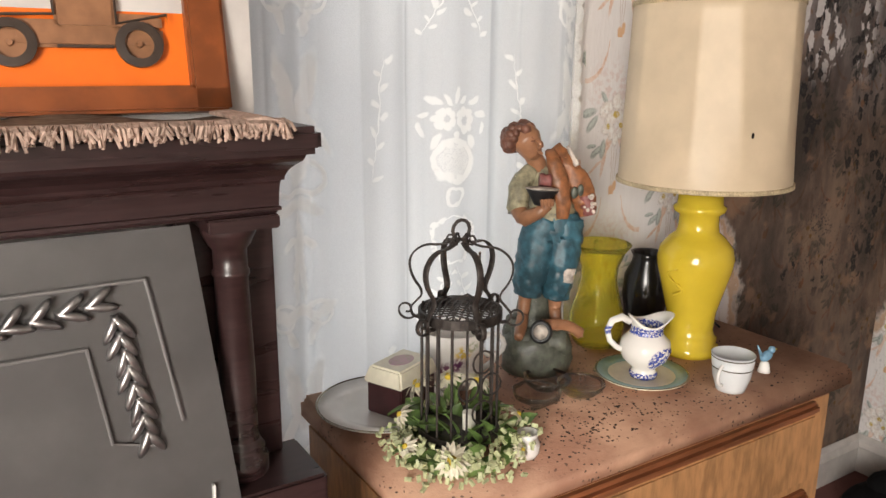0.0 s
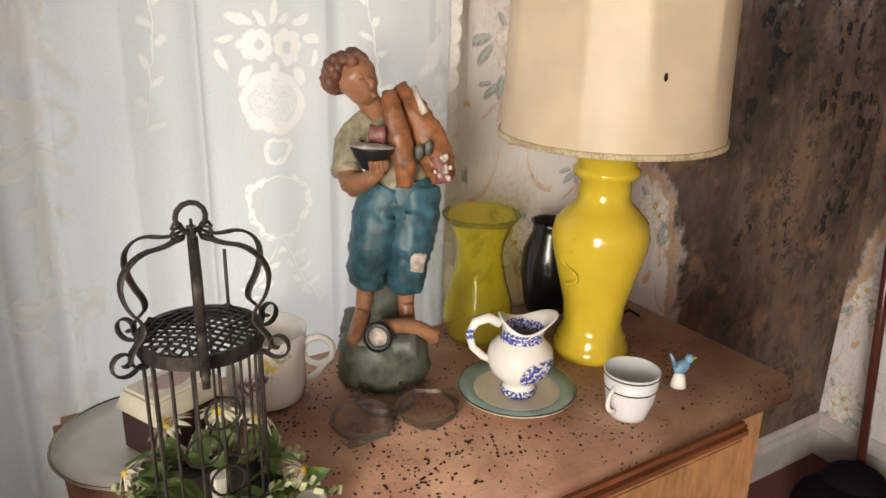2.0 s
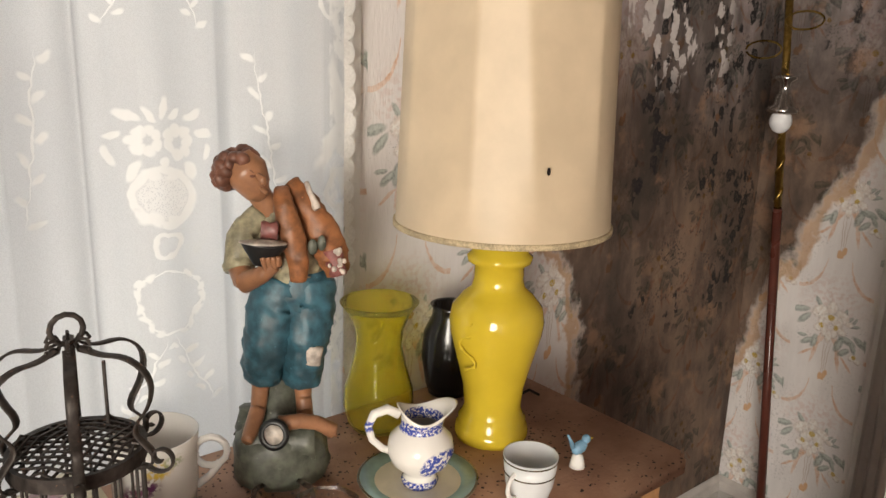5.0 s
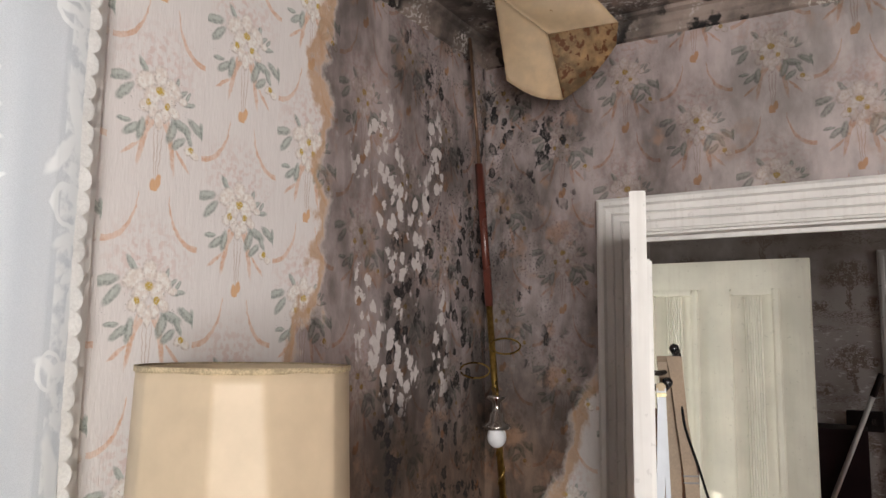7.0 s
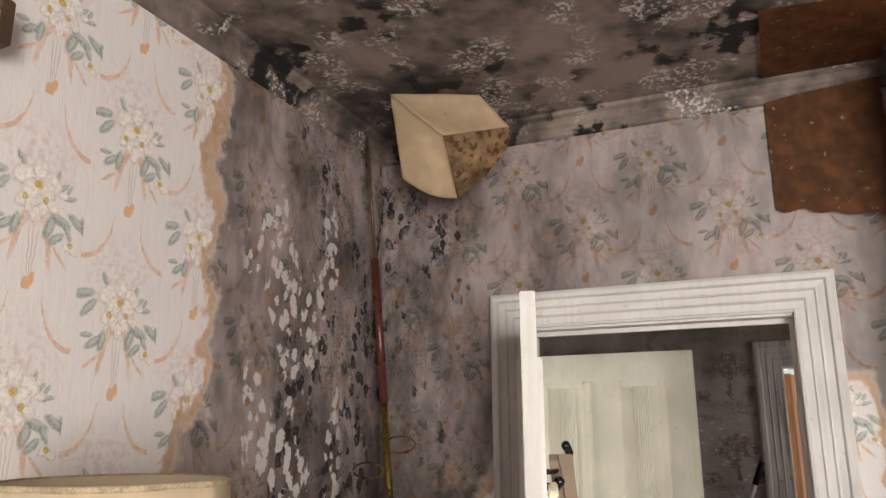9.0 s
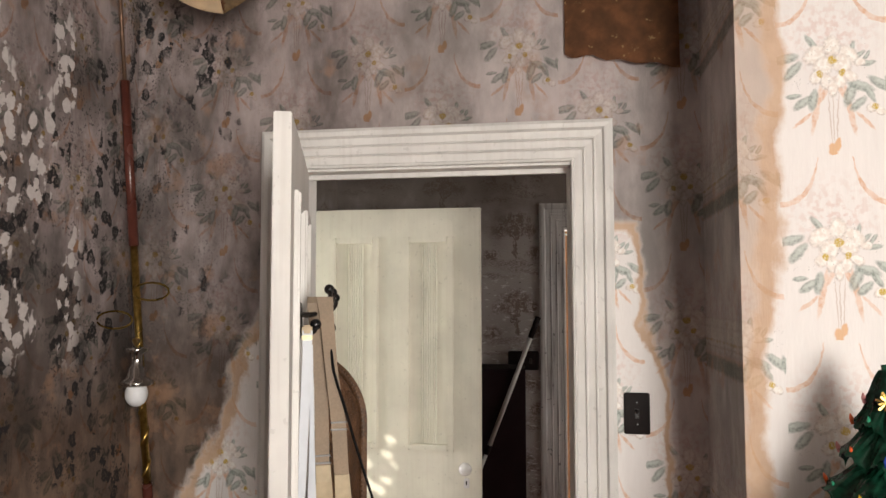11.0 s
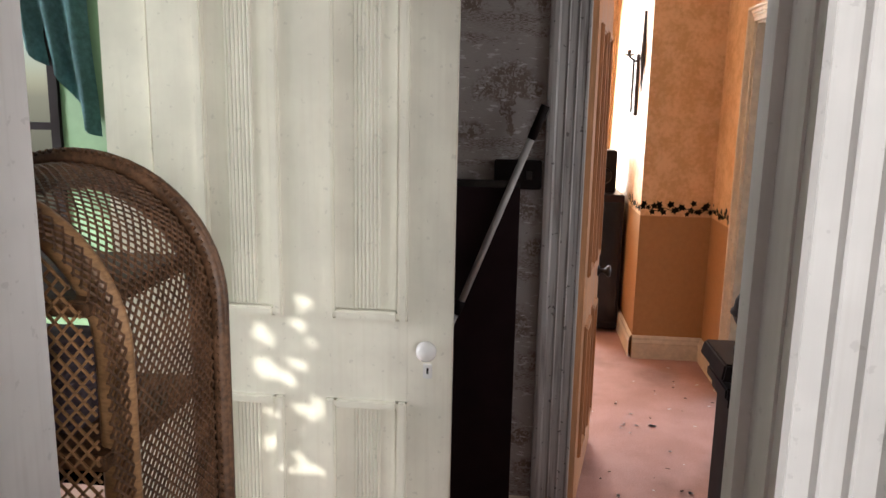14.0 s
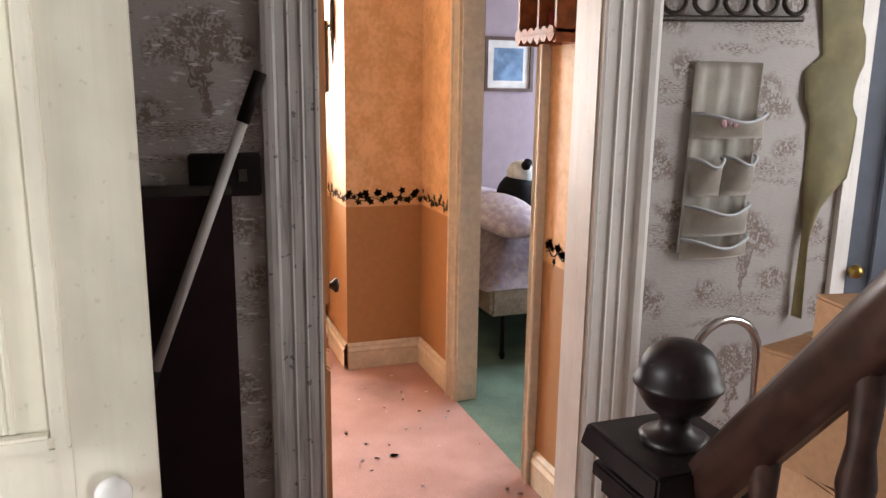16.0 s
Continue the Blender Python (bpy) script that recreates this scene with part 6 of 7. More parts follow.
def ceramic_tree():
    t = thing("ceramic_tree", pose(2.22, -0.498, 1.255), "green glazed ceramic Christmas tree with coloured pegs", "christmas tree")
    rnd = random.Random(2)
    tiers = ((1.258, 0.150, 9), (1.325, 0.118, 8), (1.392, 0.088, 7), (1.45, 0.060, 6), (1.492, 0.038, 5))
    pegs = (("red_peg", (0.5, 0.02, 0.03)), ("blue_peg", (0.03, 0.08, 0.5)), ("yellow_peg", (0.7, 0.5, 0.03)), ("violet_peg", (0.3, 0.1, 0.4)), ("pink_peg", (0.7, 0.3, 0.3)), ("orange_peg", (0.7, 0.12, 0.03)), ("green_peg", (0.03, 0.35, 0.2)))
    for k, (z, r, n) in enumerate(tiers):
        z -= 1.255

        def bough(bm, z=z, r=r, n=n, k=k):
            def f(u, v):
                a = 2 * math.pi * u + k * 0.7
                lobe = abs(math.cos(a * n / 2)) ** 0.7
                rr = r * (0.22 + 0.78 * v * (0.74 + 0.26 * lobe)) + 0.0022 * math.sin(a * n * 5 + v * 11)
                return (rr * math.cos(a), rr * math.sin(a), z + 0.07 * (1 - v ** 1.7) + 0.016 * lobe * v ** 6 - 0.014 * (1 - lobe) * v + 0.0025 * math.sin(a * n * 4 + v * 16))
            sheet(bm, 24 * n, 14, f, 0.006)
        made("tier", tree_glaze, t, bough, smooth=True)
        for q in range(n):
            a = (2 * math.pi * q / n) - k * 0.0 + 0.02
            colour, rgb = pegs[rnd.randrange(7)]
            rr = r * (1.0 if q % 2 else 0.82)
            zz = z + (0.012 if q % 2 else 0.016)
            made("bulb_peg", plain(colour, rgb, 0.15, vary=0.1), t, lambda bm: tube(bm, [(rr * math.cos(a), rr * math.sin(a), zz - 0.004), (rr * 1.03 * math.cos(a), rr * 1.03 * math.sin(a), zz + 0.008), (rr * 1.06 * math.cos(a), rr * 1.06 * math.sin(a), zz + 0.016)], [0.003, 0.0042, 0.001], 8), smooth=True)
    made("tip", tree_glaze, t, lambda bm: lathe(bm, [(0.024, 0.262), (0.022, 0.27), (0.012, 0.285), (0.0085, 0.312), (0.0095, 0.318), (0.0, 0.32)], 18), smooth=True)
    made("star", brass, t, lambda bm: [box(bm, -0.0015, -0.0022, 0, 0.0015, 0.0022, 0.017 + 0.004 * (k % 2), Matrix.Translation((-0.034, 0.012, 0.252)) @ pose(0, 0, 0, k * 26, 12 * (k % 3), 0)) for k in range(14)], "gold tinsel star")
    made("core", tree_glaze, t, lambda bm: lathe(bm, [(0.08, 0.0), (0.06, 0.08), (0.03, 0.2), (0.012, 0.27)], 24))
    st = thing("dark_stand", pose(0, 0, 0), "dark wooden stand under the ceramic tree", "stand")
    made("top", black_wood, st, lambda bm: box(bm, 2.04, -0.72, 1.215, 2.405, -0.335, 1.255, bevel=0.006))
    made("panel", black_wood, st, lambda bm: box(bm, 2.06, -0.70, 0.04, 2.39, -0.36, 1.215, bevel=0.003))
    for x in (2.08, 2.36):
        made("foot", black_wood, st, lambda bm: box(bm, x - 0.02, -0.69, 0, x + 0.02, -0.37, 0.04))
    bag = thing("black_bag", pose(2.55, 1.12, 0), "crumpled black bag on the floor", "bag")
    made("body", black_cloth, bag, lambda bm: [blob(bm, (0, 0, 0.07), (0.2, 0.16, 0.075), 18), blob(bm, (0.05, 0.03, 0.13), (0.1, 0.09, 0.05), 14)], smooth=True)


ceramic_tree()


def ribbon(bm, rows, th=0.003):
    """A flat strap lofted through rows of (left, right, height, depth)."""
    rings = []
    for l, r, z, d in rows:
        rings.append([bm.verts.new(v) for v in ((l, d, z), (r, d, z), (r, d + th, z), (l, d + th, z))])
    for a, b in zip(rings, rings[1:]):
        for k in range(4):
            bm.faces.new((a[k], a[(k + 1) % 4], b[(k + 1) % 4], b[k]))
    bm.faces.new(rings[0][::-1]), bm.faces.new(rings[-1])


def door_hooks():
    """Black hook rack on the open white door, with straps and bags hung on it."""
    on = pose(2.333, 0.615, 0, 0, 0, -61.65)
    black = plain("black_enamel", (0.012, 0.012, 0.013), 0.22, vary=0.1)
    h = thing("hook_rack", on, "black enamel multi-hook rack on the door", "coat hooks")
    uppers = ((0.0113, 0.12, 1.722), (0.032, 0.19, 1.715), (0.051, 0.25, 1.701))
    lowers = ((-0.048, -0.045, 1.643), (0.011, 0.10, 1.632), (0.028, 0.18, 1.626))
    for k in range(3):
        f = Vector((-0.091 + 0.008 * k, -0.055 + 0.04 * k, 1.65))
        made("plate", black, h, lambda bm: [tube(bm, [f + Vector((0.004 * math.cos(t), 0.017 * math.cos(t), 0.036 * math.sin(t))) for t in [q * 0.524 for q in range(13)]], 0.0065, 8), tube(bm, [f + Vector((-0.006, 0, -0.02)), f + Vector((-0.006, 0, 0.03))], 0.009, 8)], smooth=True)
        up, low = Vector(uppers[k]), Vector(lowers[k])
        for end, dip in ((up, Vector((0.012, -0.01, -0.02))), (low, Vector((0.0, -0.012, -0.02)))):
            arm = made("hook", black, h, lambda bm: tube(bm, rounded([f + Vector((0.0, 0, 0.015 if end is up else -0.015)), f.lerp(end, 0.45) + dip, f.lerp(end, 0.9) + dip * 0.8, end], 2), 0.0062, 8), smooth=True)
            made("ball", black, arm, lambda bm: blob(bm, end, 0.0125, 16), smooth=True)

    w = thing("white_belt", on, "white vinyl belt hanging from a hook", "belt")
    made("strap", white_vinyl, w, lambda bm: ribbon(bm, [(-0.084, -0.062, 1.632, -0.09), (-0.083, -0.064, 1.593, -0.092), (-0.088, -0.069, 1.43, -0.09), (-0.0945, -0.075, 1.27, -0.09), (-0.098, -0.078, 0.85, -0.09)]))
    made("tail", white_vinyl, w, lambda bm: ribbon(bm, [(-0.066, -0.058, 1.6, -0.07), (-0.063, -0.052, 1.39, -0.068), (-0.066, -0.046, 1.24, -0.065), (-0.07, -0.045, 0.88, -0.065)]))
    made("buckle", plain("worn_gilt", (0.52, 0.46, 0.28), 0.4, 0.5), w, lambda bm: box(bm, -0.086, -0.094, 1.612, -0.062, -0.086, 1.622, bevel=0.002), "worn gilt buckle")
    made("end_loop", pale_leather, w, lambda bm: box(bm, -0.085, -0.094, 1.622, -0.063, -0.082, 1.644, bevel=0.004))
    b = thing("shoulder_bag", on, "pale bag hung by wide tan webbing straps", "bag")
    webbing = tan_strap
    made("strap", webbing, b, lambda bm: ribbon(bm, [(-0.05, 0.0, 1.70, 0.03), (-0.058, -0.003, 1.704, 0.012), (-0.061, -0.004, 1.69, 0.0), (-0.05, -0.008, 1.60, 0.006), (-0.040, -0.008, 1.498, 0.012), (-0.038, -0.006, 1.40, 0.012), (-0.038, -0.005, 1.325, 0.012)]), "wide tan webbing strap")
    made("second_strap", webbing, b, lambda bm: ribbon(bm, [(-0.04, -0.002, 1.703, -0.002), (-0.036, -0.003, 1.672, -0.012), (-0.028, 0.002, 1.61, -0.012), (-0.021, 0.007, 1.55, -0.01), (-0.012, 0.018, 1.48, -0.008), (-0.004, 0.029, 1.413, -0.006), (0.003, 0.036, 1.305, -0.006)]), "tan webbing strap")
    for l, r, z, d in ((-0.007, 0.031, 1.413, -0.006), (-0.04, -0.003, 1.338, 0.01)):
        made("slider", grey_metal, b, lambda bm: [box(bm, l, d - 0.004, z + dz, r, d + 0.006, z + dz + 0.004, bevel=0.0015) for dz in (-0.009, 0.007)])
    for rows in ([(-0.037, -0.003, 1.326, 0.008), (-0.036, -0.001, 1.29, 0.002), (-0.041, 0.003, 1.25, 0.004), (-0.036, -0.002, 1.215, 0.0), (-0.045, 0.005, 1.12, 0.004)], [(0.003, 0.036, 1.306, -0.01), (0.004, 0.04, 1.26, -0.014), (0.011, 0.053, 1.205, -0.01), (0.012, 0.058, 1.12, -0.012)]):
        made("leather_end", pale_leather, b, lambda bm: ribbon(bm, rows, 0.008), "pale gathered leather strap end")
    made("body", pale_leather, b, lambda bm: [blob(bm, (-0.02, 0.01, 1.09), (0.07, 0.05, 0.07), 20), blob(bm, (0.0, 0.02, 0.98), (0.1, 0.06, 0.12), 20)], smooth=True)
    k = thing("black_bag", on, "black cloth bag on thin black cords", "bag")
    for pts in ([(-0.02, 0.02, 1.69), (-0.014, 0.018, 1.547), (-0.009, 0.02, 1.401), (0.005, 0.022, 1.211), (0.03, 0.03, 1.15)], [(-0.012, 0.02, 1.69), (-0.006, -0.016, 1.56), (0.0, -0.014, 1.528), (0.026, -0.014, 1.45), (0.05, -0.01, 1.369), (0.107, 0.0, 1.201)]):
        made("cord", black_cloth, k, lambda bm: tube(bm, rounded(pts, 1), 0.0032, 6), "thin black cord", True)

    def sack(bm):
        ribbon(bm, [(0.09, 0.118, 1.208, 0.0), (0.05, 0.132, 1.185, -0.012), (0.02, 0.145, 1.155, -0.02), (0.01, 0.16, 1.10, -0.024), (0.0, 0.17, 0.95, -0.028), (0.01, 0.16, 0.78, -0.02)], 0.06)
        bmesh.ops.bevel(bm, geom=bm.edges[:], offset=0.006, segments=2, affect="EDGES")
    made("body", black_cloth, k, sack, smooth=True)


door_hooks()


# ---- hall ----
def etagere():
    e = thing("wicker_etagere", pose(3.02, 1.09, 0), "brown wicker arched shelf unit with lattice sides", "shelf unit")
    hw, top, dep = 0.25, 1.495, 0.385
    spring = top - hw

    def arch(r_in, n=26):
        pts = [(-r_in, 0.02), (-r_in, spring * 0.5), (-r_in, spring)] + [(-r_in * math.cos(math.pi * k / n), spring + r_in * math.sin(math.pi * k / n)) for k in range(1, n)] + [(r_in, spring), (r_in, spring * 0.5), (r_in, 0.02)]
        return pts
    made("back_arch", cane, e, lambda bm: tube(bm, [(0.09, y, z) for y, z in arch(hw - 0.03)], 0.021, 12, (0.03, 0.056)), "tan rattan arch", True)
    for r, x, t in ((hw, dep, 0.016), (hw - 0.035, dep, 0.02), (hw + 0.012, dep - 0.004, 0.005)):
        made("front_arch", wicker, e, lambda bm: tube(bm, [(x, y, z) for y, z in arch(r)], t, 8), smooth=True)

    def stitches(bm):
        pts = arch(hw + 0.006, 60)
        for (y0, z0), (y1, z1) in zip(pts, pts[1:]):
            n = max(1, int(math.hypot(y1 - y0, z1 - z0) / 0.016))
            for k in range(n):
                y, z = y0 + (y1 - y0) * k / n, z0 + (z1 - z0) * k / n
                tube(bm, [(dep + 0.018, y, z), (dep - 0.02, y * 0.97, z + 0.008)], 0.0035, 5)
    made("wrapping", wicker, e, stitches)

    def skin(bm):
        pts = arch(hw - 0.008, 40)
        length = [0.0]
        for a, b in zip(pts, pts[1:]):
            length.append(length[-1] + math.hypot(b[0] - a[0], b[1] - a[1]))

        def at(s):
            s = min(max(s, 0), length[-1] - 1e-6)
            i = max(k for k in range(len(length)) if length[k] <= s)
            i = min(i, len(pts) - 2)
            f = (s - length[i]) / (length[i + 1] - length[i])
            return (pts[i][0] * (1 - f) + pts[i + 1][0] * f, pts[i][1] * (1 - f) + pts[i + 1][1] * f)
        step, total = 0.019, length[-1]
        n = int(total / step)
        for k in range(-18, n):
            for sgn in (1, -1):
                q = []
                for j in range(7):
                    x = 0.03 + (dep - 0.05) * j / 6
                    s = k * step + (x if sgn > 0 else dep - x) * 0.95
                    if 0.3 < s < total:
                        y, z = at(s)
                        q.append((x, y, z))
                if len(q) > 1:
                    tube(bm, q, 0.0023, 4)
    tagged(made("lattice_side", wicker, e, skin, "open diagonal wicker lattice"), kind="stuff")

    def back(bm):
        for k in range(-70, 70):
            for sgn in (1, -1):
                q = []
                for j in range(40):
                    y = -hw + 2 * hw * j / 39
                    z = 0.9 + k * 0.024 + sgn * y * 1.1
                    lim = hw - 0.02
                    ok = abs(y) < lim and 0.45 < z < (spring + math.sqrt(max(0, lim * lim - y * y)))
                    if ok:
                        q.append((0.03, y, z))
                if len(q) > 1:
                    tube(bm, [q[0], q[-1]], 0.0024, 4)
    tagged(made("lattice_back", cane, e, back, "diagonal cane lattice back"), kind="stuff")
    for z in (0.35, 0.75, 1.1, 1.32):
        w = hw - 0.03 if z < spring else math.sqrt(max(0.01, hw * hw - (z - spring) ** 2)) - 0.03
        made("shelf", wicker, e, lambda bm: box(bm, 0.05, -w, z - 0.012, dep - 0.01, w, z + 0.012, bevel=0.004))
    for y in (-0.1, 0.0, 0.12):
        made("upright", cane, e, lambda bm: tube(bm, [(0.032, y, 0.1), (0.032, y, 1.45)], 0.006, 6))
    for i, (y, z, colour, rgb, r) in enumerate(((-0.12, 0.762, "blue_print_cloth", (0.08, 0.16, 0.42), (0.1, 0.09, 0.05)), (0.06, 0.762, "teal_fabric", (0.04, 0.22, 0.28), (0.1, 0.1, 0.04)), (-0.02, 1.112, "grey_mauve_fabric", (0.16, 0.12, 0.15), (0.1, 0.13, 0.07)), (-0.1, 0.362, "red_cloth", (0.45, 0.06, 0.04), (0.08, 0.07, 0.05)), (0.08, 0.362, "yellow_cloth", (0.55, 0.36, 0.06), (0.09, 0.08, 0.05)))):
        b = thing("folded_cloth", pose(3.02 + 0.2, 1.09 + y, z), colour.replace("_", " ") + " bundle on a wicker shelf", "cloth", "bundles on the shelf unit")
        made("bundle", plain(colour, rgb, 0.85, vary=0.4, scale=40), b, lambda bm: [box(bm, -r[0], -r[1], k * r[2] * 0.55, r[0] * (1 - 0.08 * k), r[1] * (1 - 0.1 * k), (k + 1) * r[2] * 0.55, bevel=0.012) for k in range(3)], smooth=True)


etagere()

panel = thing("leaning_board", pose(0, 0, 0), "tall black board standing against the wall", "board")
made("board", maroon, panel, lambda bm: box(bm, EX - 0.05, 0.318, 0.0, EX - 0.022, 0.70, 1.335, pose(0, 0, 0), bevel=0.004))
made("edge_strip", black_glaze, panel, lambda bm: box(bm, EX - 0.054, 0.318, 1.32, EX - 0.02, 0.7, 1.345, bevel=0.003))
outlet = thing("black_wall_box", pose(0, 0, 0), "small black box fixed to the toile wall", "wall box")
made("body", black_plastic, outlet, lambda bm: box(bm, EX - 0.04, 0.247, 1.315, EX, 0.41, 1.415, bevel=0.004))
made("slot", black_glaze, outlet, lambda bm: box(bm, EX - 0.043, 0.28, 1.35, EX - 0.039, 0.30, 1.38))
stick = thing("telescopic_pole", pose(0, 0, 0), "grey telescopic pole with black grip leaning on the wall", "pole")
P0, P1 = Vector((4.715, 0.865, 0.0)), Vector((4.735, 0.245, 1.60))
at = lambda f: P0.lerp(P1, f)
made("lower_tube", pole_grey, stick, lambda bm: tube(bm, [at(0), at(0.55)], 0.0095, 10), smooth=True)
made("upper_tube", pole_grey, stick, lambda bm: tube(bm, [at(0.57), at(0.94)], 0.0125, 12), smooth=True)
made("collar", black_plastic, stick, lambda bm: tube(bm, [at(0.545), at(0.575)], 0.015, 12), smooth=True)
made("grip", black_plastic, stick, lambda bm: tube(bm, [at(0.93), at(1.0)], 0.0155, 12), smooth=True)


def newel_and_stairs():
    n = thing("newel_post", pose(3.755, -0.195, 0), "black turned newel post with a ball finial", "newel post")
    made("post", black_wood, n, lambda bm: box(bm, -0.06, -0.06, 0, 0.06, 0.06, 0.99, bevel=0.006))
    made("neck_moulding", black_wood, n, lambda bm: [box(bm, -a, -a, z0, a, a, z1, bevel=0.004) for a, z0, z1 in ((0.07, 0.985, 1.01), (0.08, 1.01, 1.035), (0.066, 1.035, 1.055))])

    def cap(bm):
        vs = box(bm, -0.095, -0.095, 1.055, 0.095, 0.095, 1.09)
        for v in vs:
            if v.co.z > 1.07:
                v.co.x, v.co.y = v.co.x * 0.93, v.co.y * 0.93
        bmesh.ops.bevel(bm, geom=bm.edges[:], offset=0.004, segments=2, affect="EDGES")
    made("cap", black_wood, n, cap)
    made("finial", black_wood, n, lambda bm: lathe(bm, [(0.05, 1.09), (0.052, 1.097), (0.044, 1.102), (0.026, 1.108), (0.022, 1.12), (0.026, 1.132), (0.044, 1.142), (0.056, 1.16), (0.061, 1.172), (0.066, 1.176), (0.066, 1.182), (0.06, 1.187), (0.057, 1.205), (0.046, 1.225), (0.03, 1.236), (0.012, 1.239), (0, 1.24)], 32, Matrix.Translation((0, 0, 1.09)) @ Matrix.Diagonal((0.93, 0.93, 0.97, 1)) @ Matrix.Translation((0, 0, -1.09))), smooth=True)
    s = tagged(thing("stairs", pose(0, 0, 0), "dark wooden staircase going up beside the hall", "stairs"), kind="structure")
    for k in range(4):
        made("step", rail_wood, s, lambda bm: [box(bm, 3.70 - 0.23 * (k + 1), -1.08, 0.0, 3.70 - 0.23 * k, -0.22, 0.18 * (k + 1) - 0.03), box(bm, 3.70 - 0.23 * (k + 1), -1.1, 0.18 * (k + 1) - 0.03, 3.72 - 0.23 * k, -0.2, 0.18 * (k + 1), bevel=0.006)])
    r = thing("handrail", pose(0, 0, 0), "dark brown wooden stair handrail on turned balusters", "handrail")
    slope = lambda x: 1.02 + (3.71 - x) * 1.28
    made("rail", rail_wood, r, lambda bm: tube(bm, [(3.72, -0.19, slope(3.72)), (3.35, -0.19, slope(3.35)), (3.02, -0.19, slope(3.02))], 0.033, 12, (0.062, 0.075)), smooth=True)
    for x in (3.58, 3.46, 3.34, 3.22, 3.10):
        z0 = 0.18 * math.ceil((3.70 - x) / 0.23)
        made("baluster", rail_wood, r, lambda bm: lathe(bm, [(0.018, z0), (0.018, z0 + 0.1), (0.012, z0 + 0.13), (0.022, z0 + 0.2), (0.014, z0 + 0.3), (0.012, slope(x) - 0.22), (0.02, slope(x) - 0.16), (0.014, slope(x) - 0.12), (0.018, slope(x) - 0.03)], 14, Matrix.Translation((x, -0.19, 0))), smooth=True)
    card = boxboard()
    for bx, by, bz, w, d, h, turn, tip in ((4.05, -0.97, 0.0, 0.42, 0.4, 0.42, 8, 0), (4.04, -0.96, 0.427, 0.4, 0.38, 0.36, -6, 0), (4.02, -0.94, 0.794, 0.38, 0.36, 0.24, 14, 0), (3.98, -0.96, 1.041, 0.3, 0.28, 0.1, -12, 0)):
        c = thing("cardboard_box", pose(bx, by, bz, 0, tip, turn), "brown cardboard box stacked beside the stairs", "box", "stacked cartons")
        made("carton", card, c, lambda bm: box(bm, -w / 2, -d / 2, 0, w / 2, d / 2, h, bevel=0.004))
        made("flap", card, c, lambda bm: [box(bm, -w / 2, -d / 2 + 0.002, h, w / 2, -0.003, h + 0.004), box(bm, -w / 2, 0.003, h, w / 2, d / 2 - 0.002, h + 0.004)])
        made("tape", plain("parcel_tape", (0.48, 0.34, 0.2), 0.25), c, lambda bm: box(bm, -w / 2 - 0.001, -0.02, h + 0.0045, w / 2 + 0.001, 0.02, h + 0.006))


newel_and_stairs()


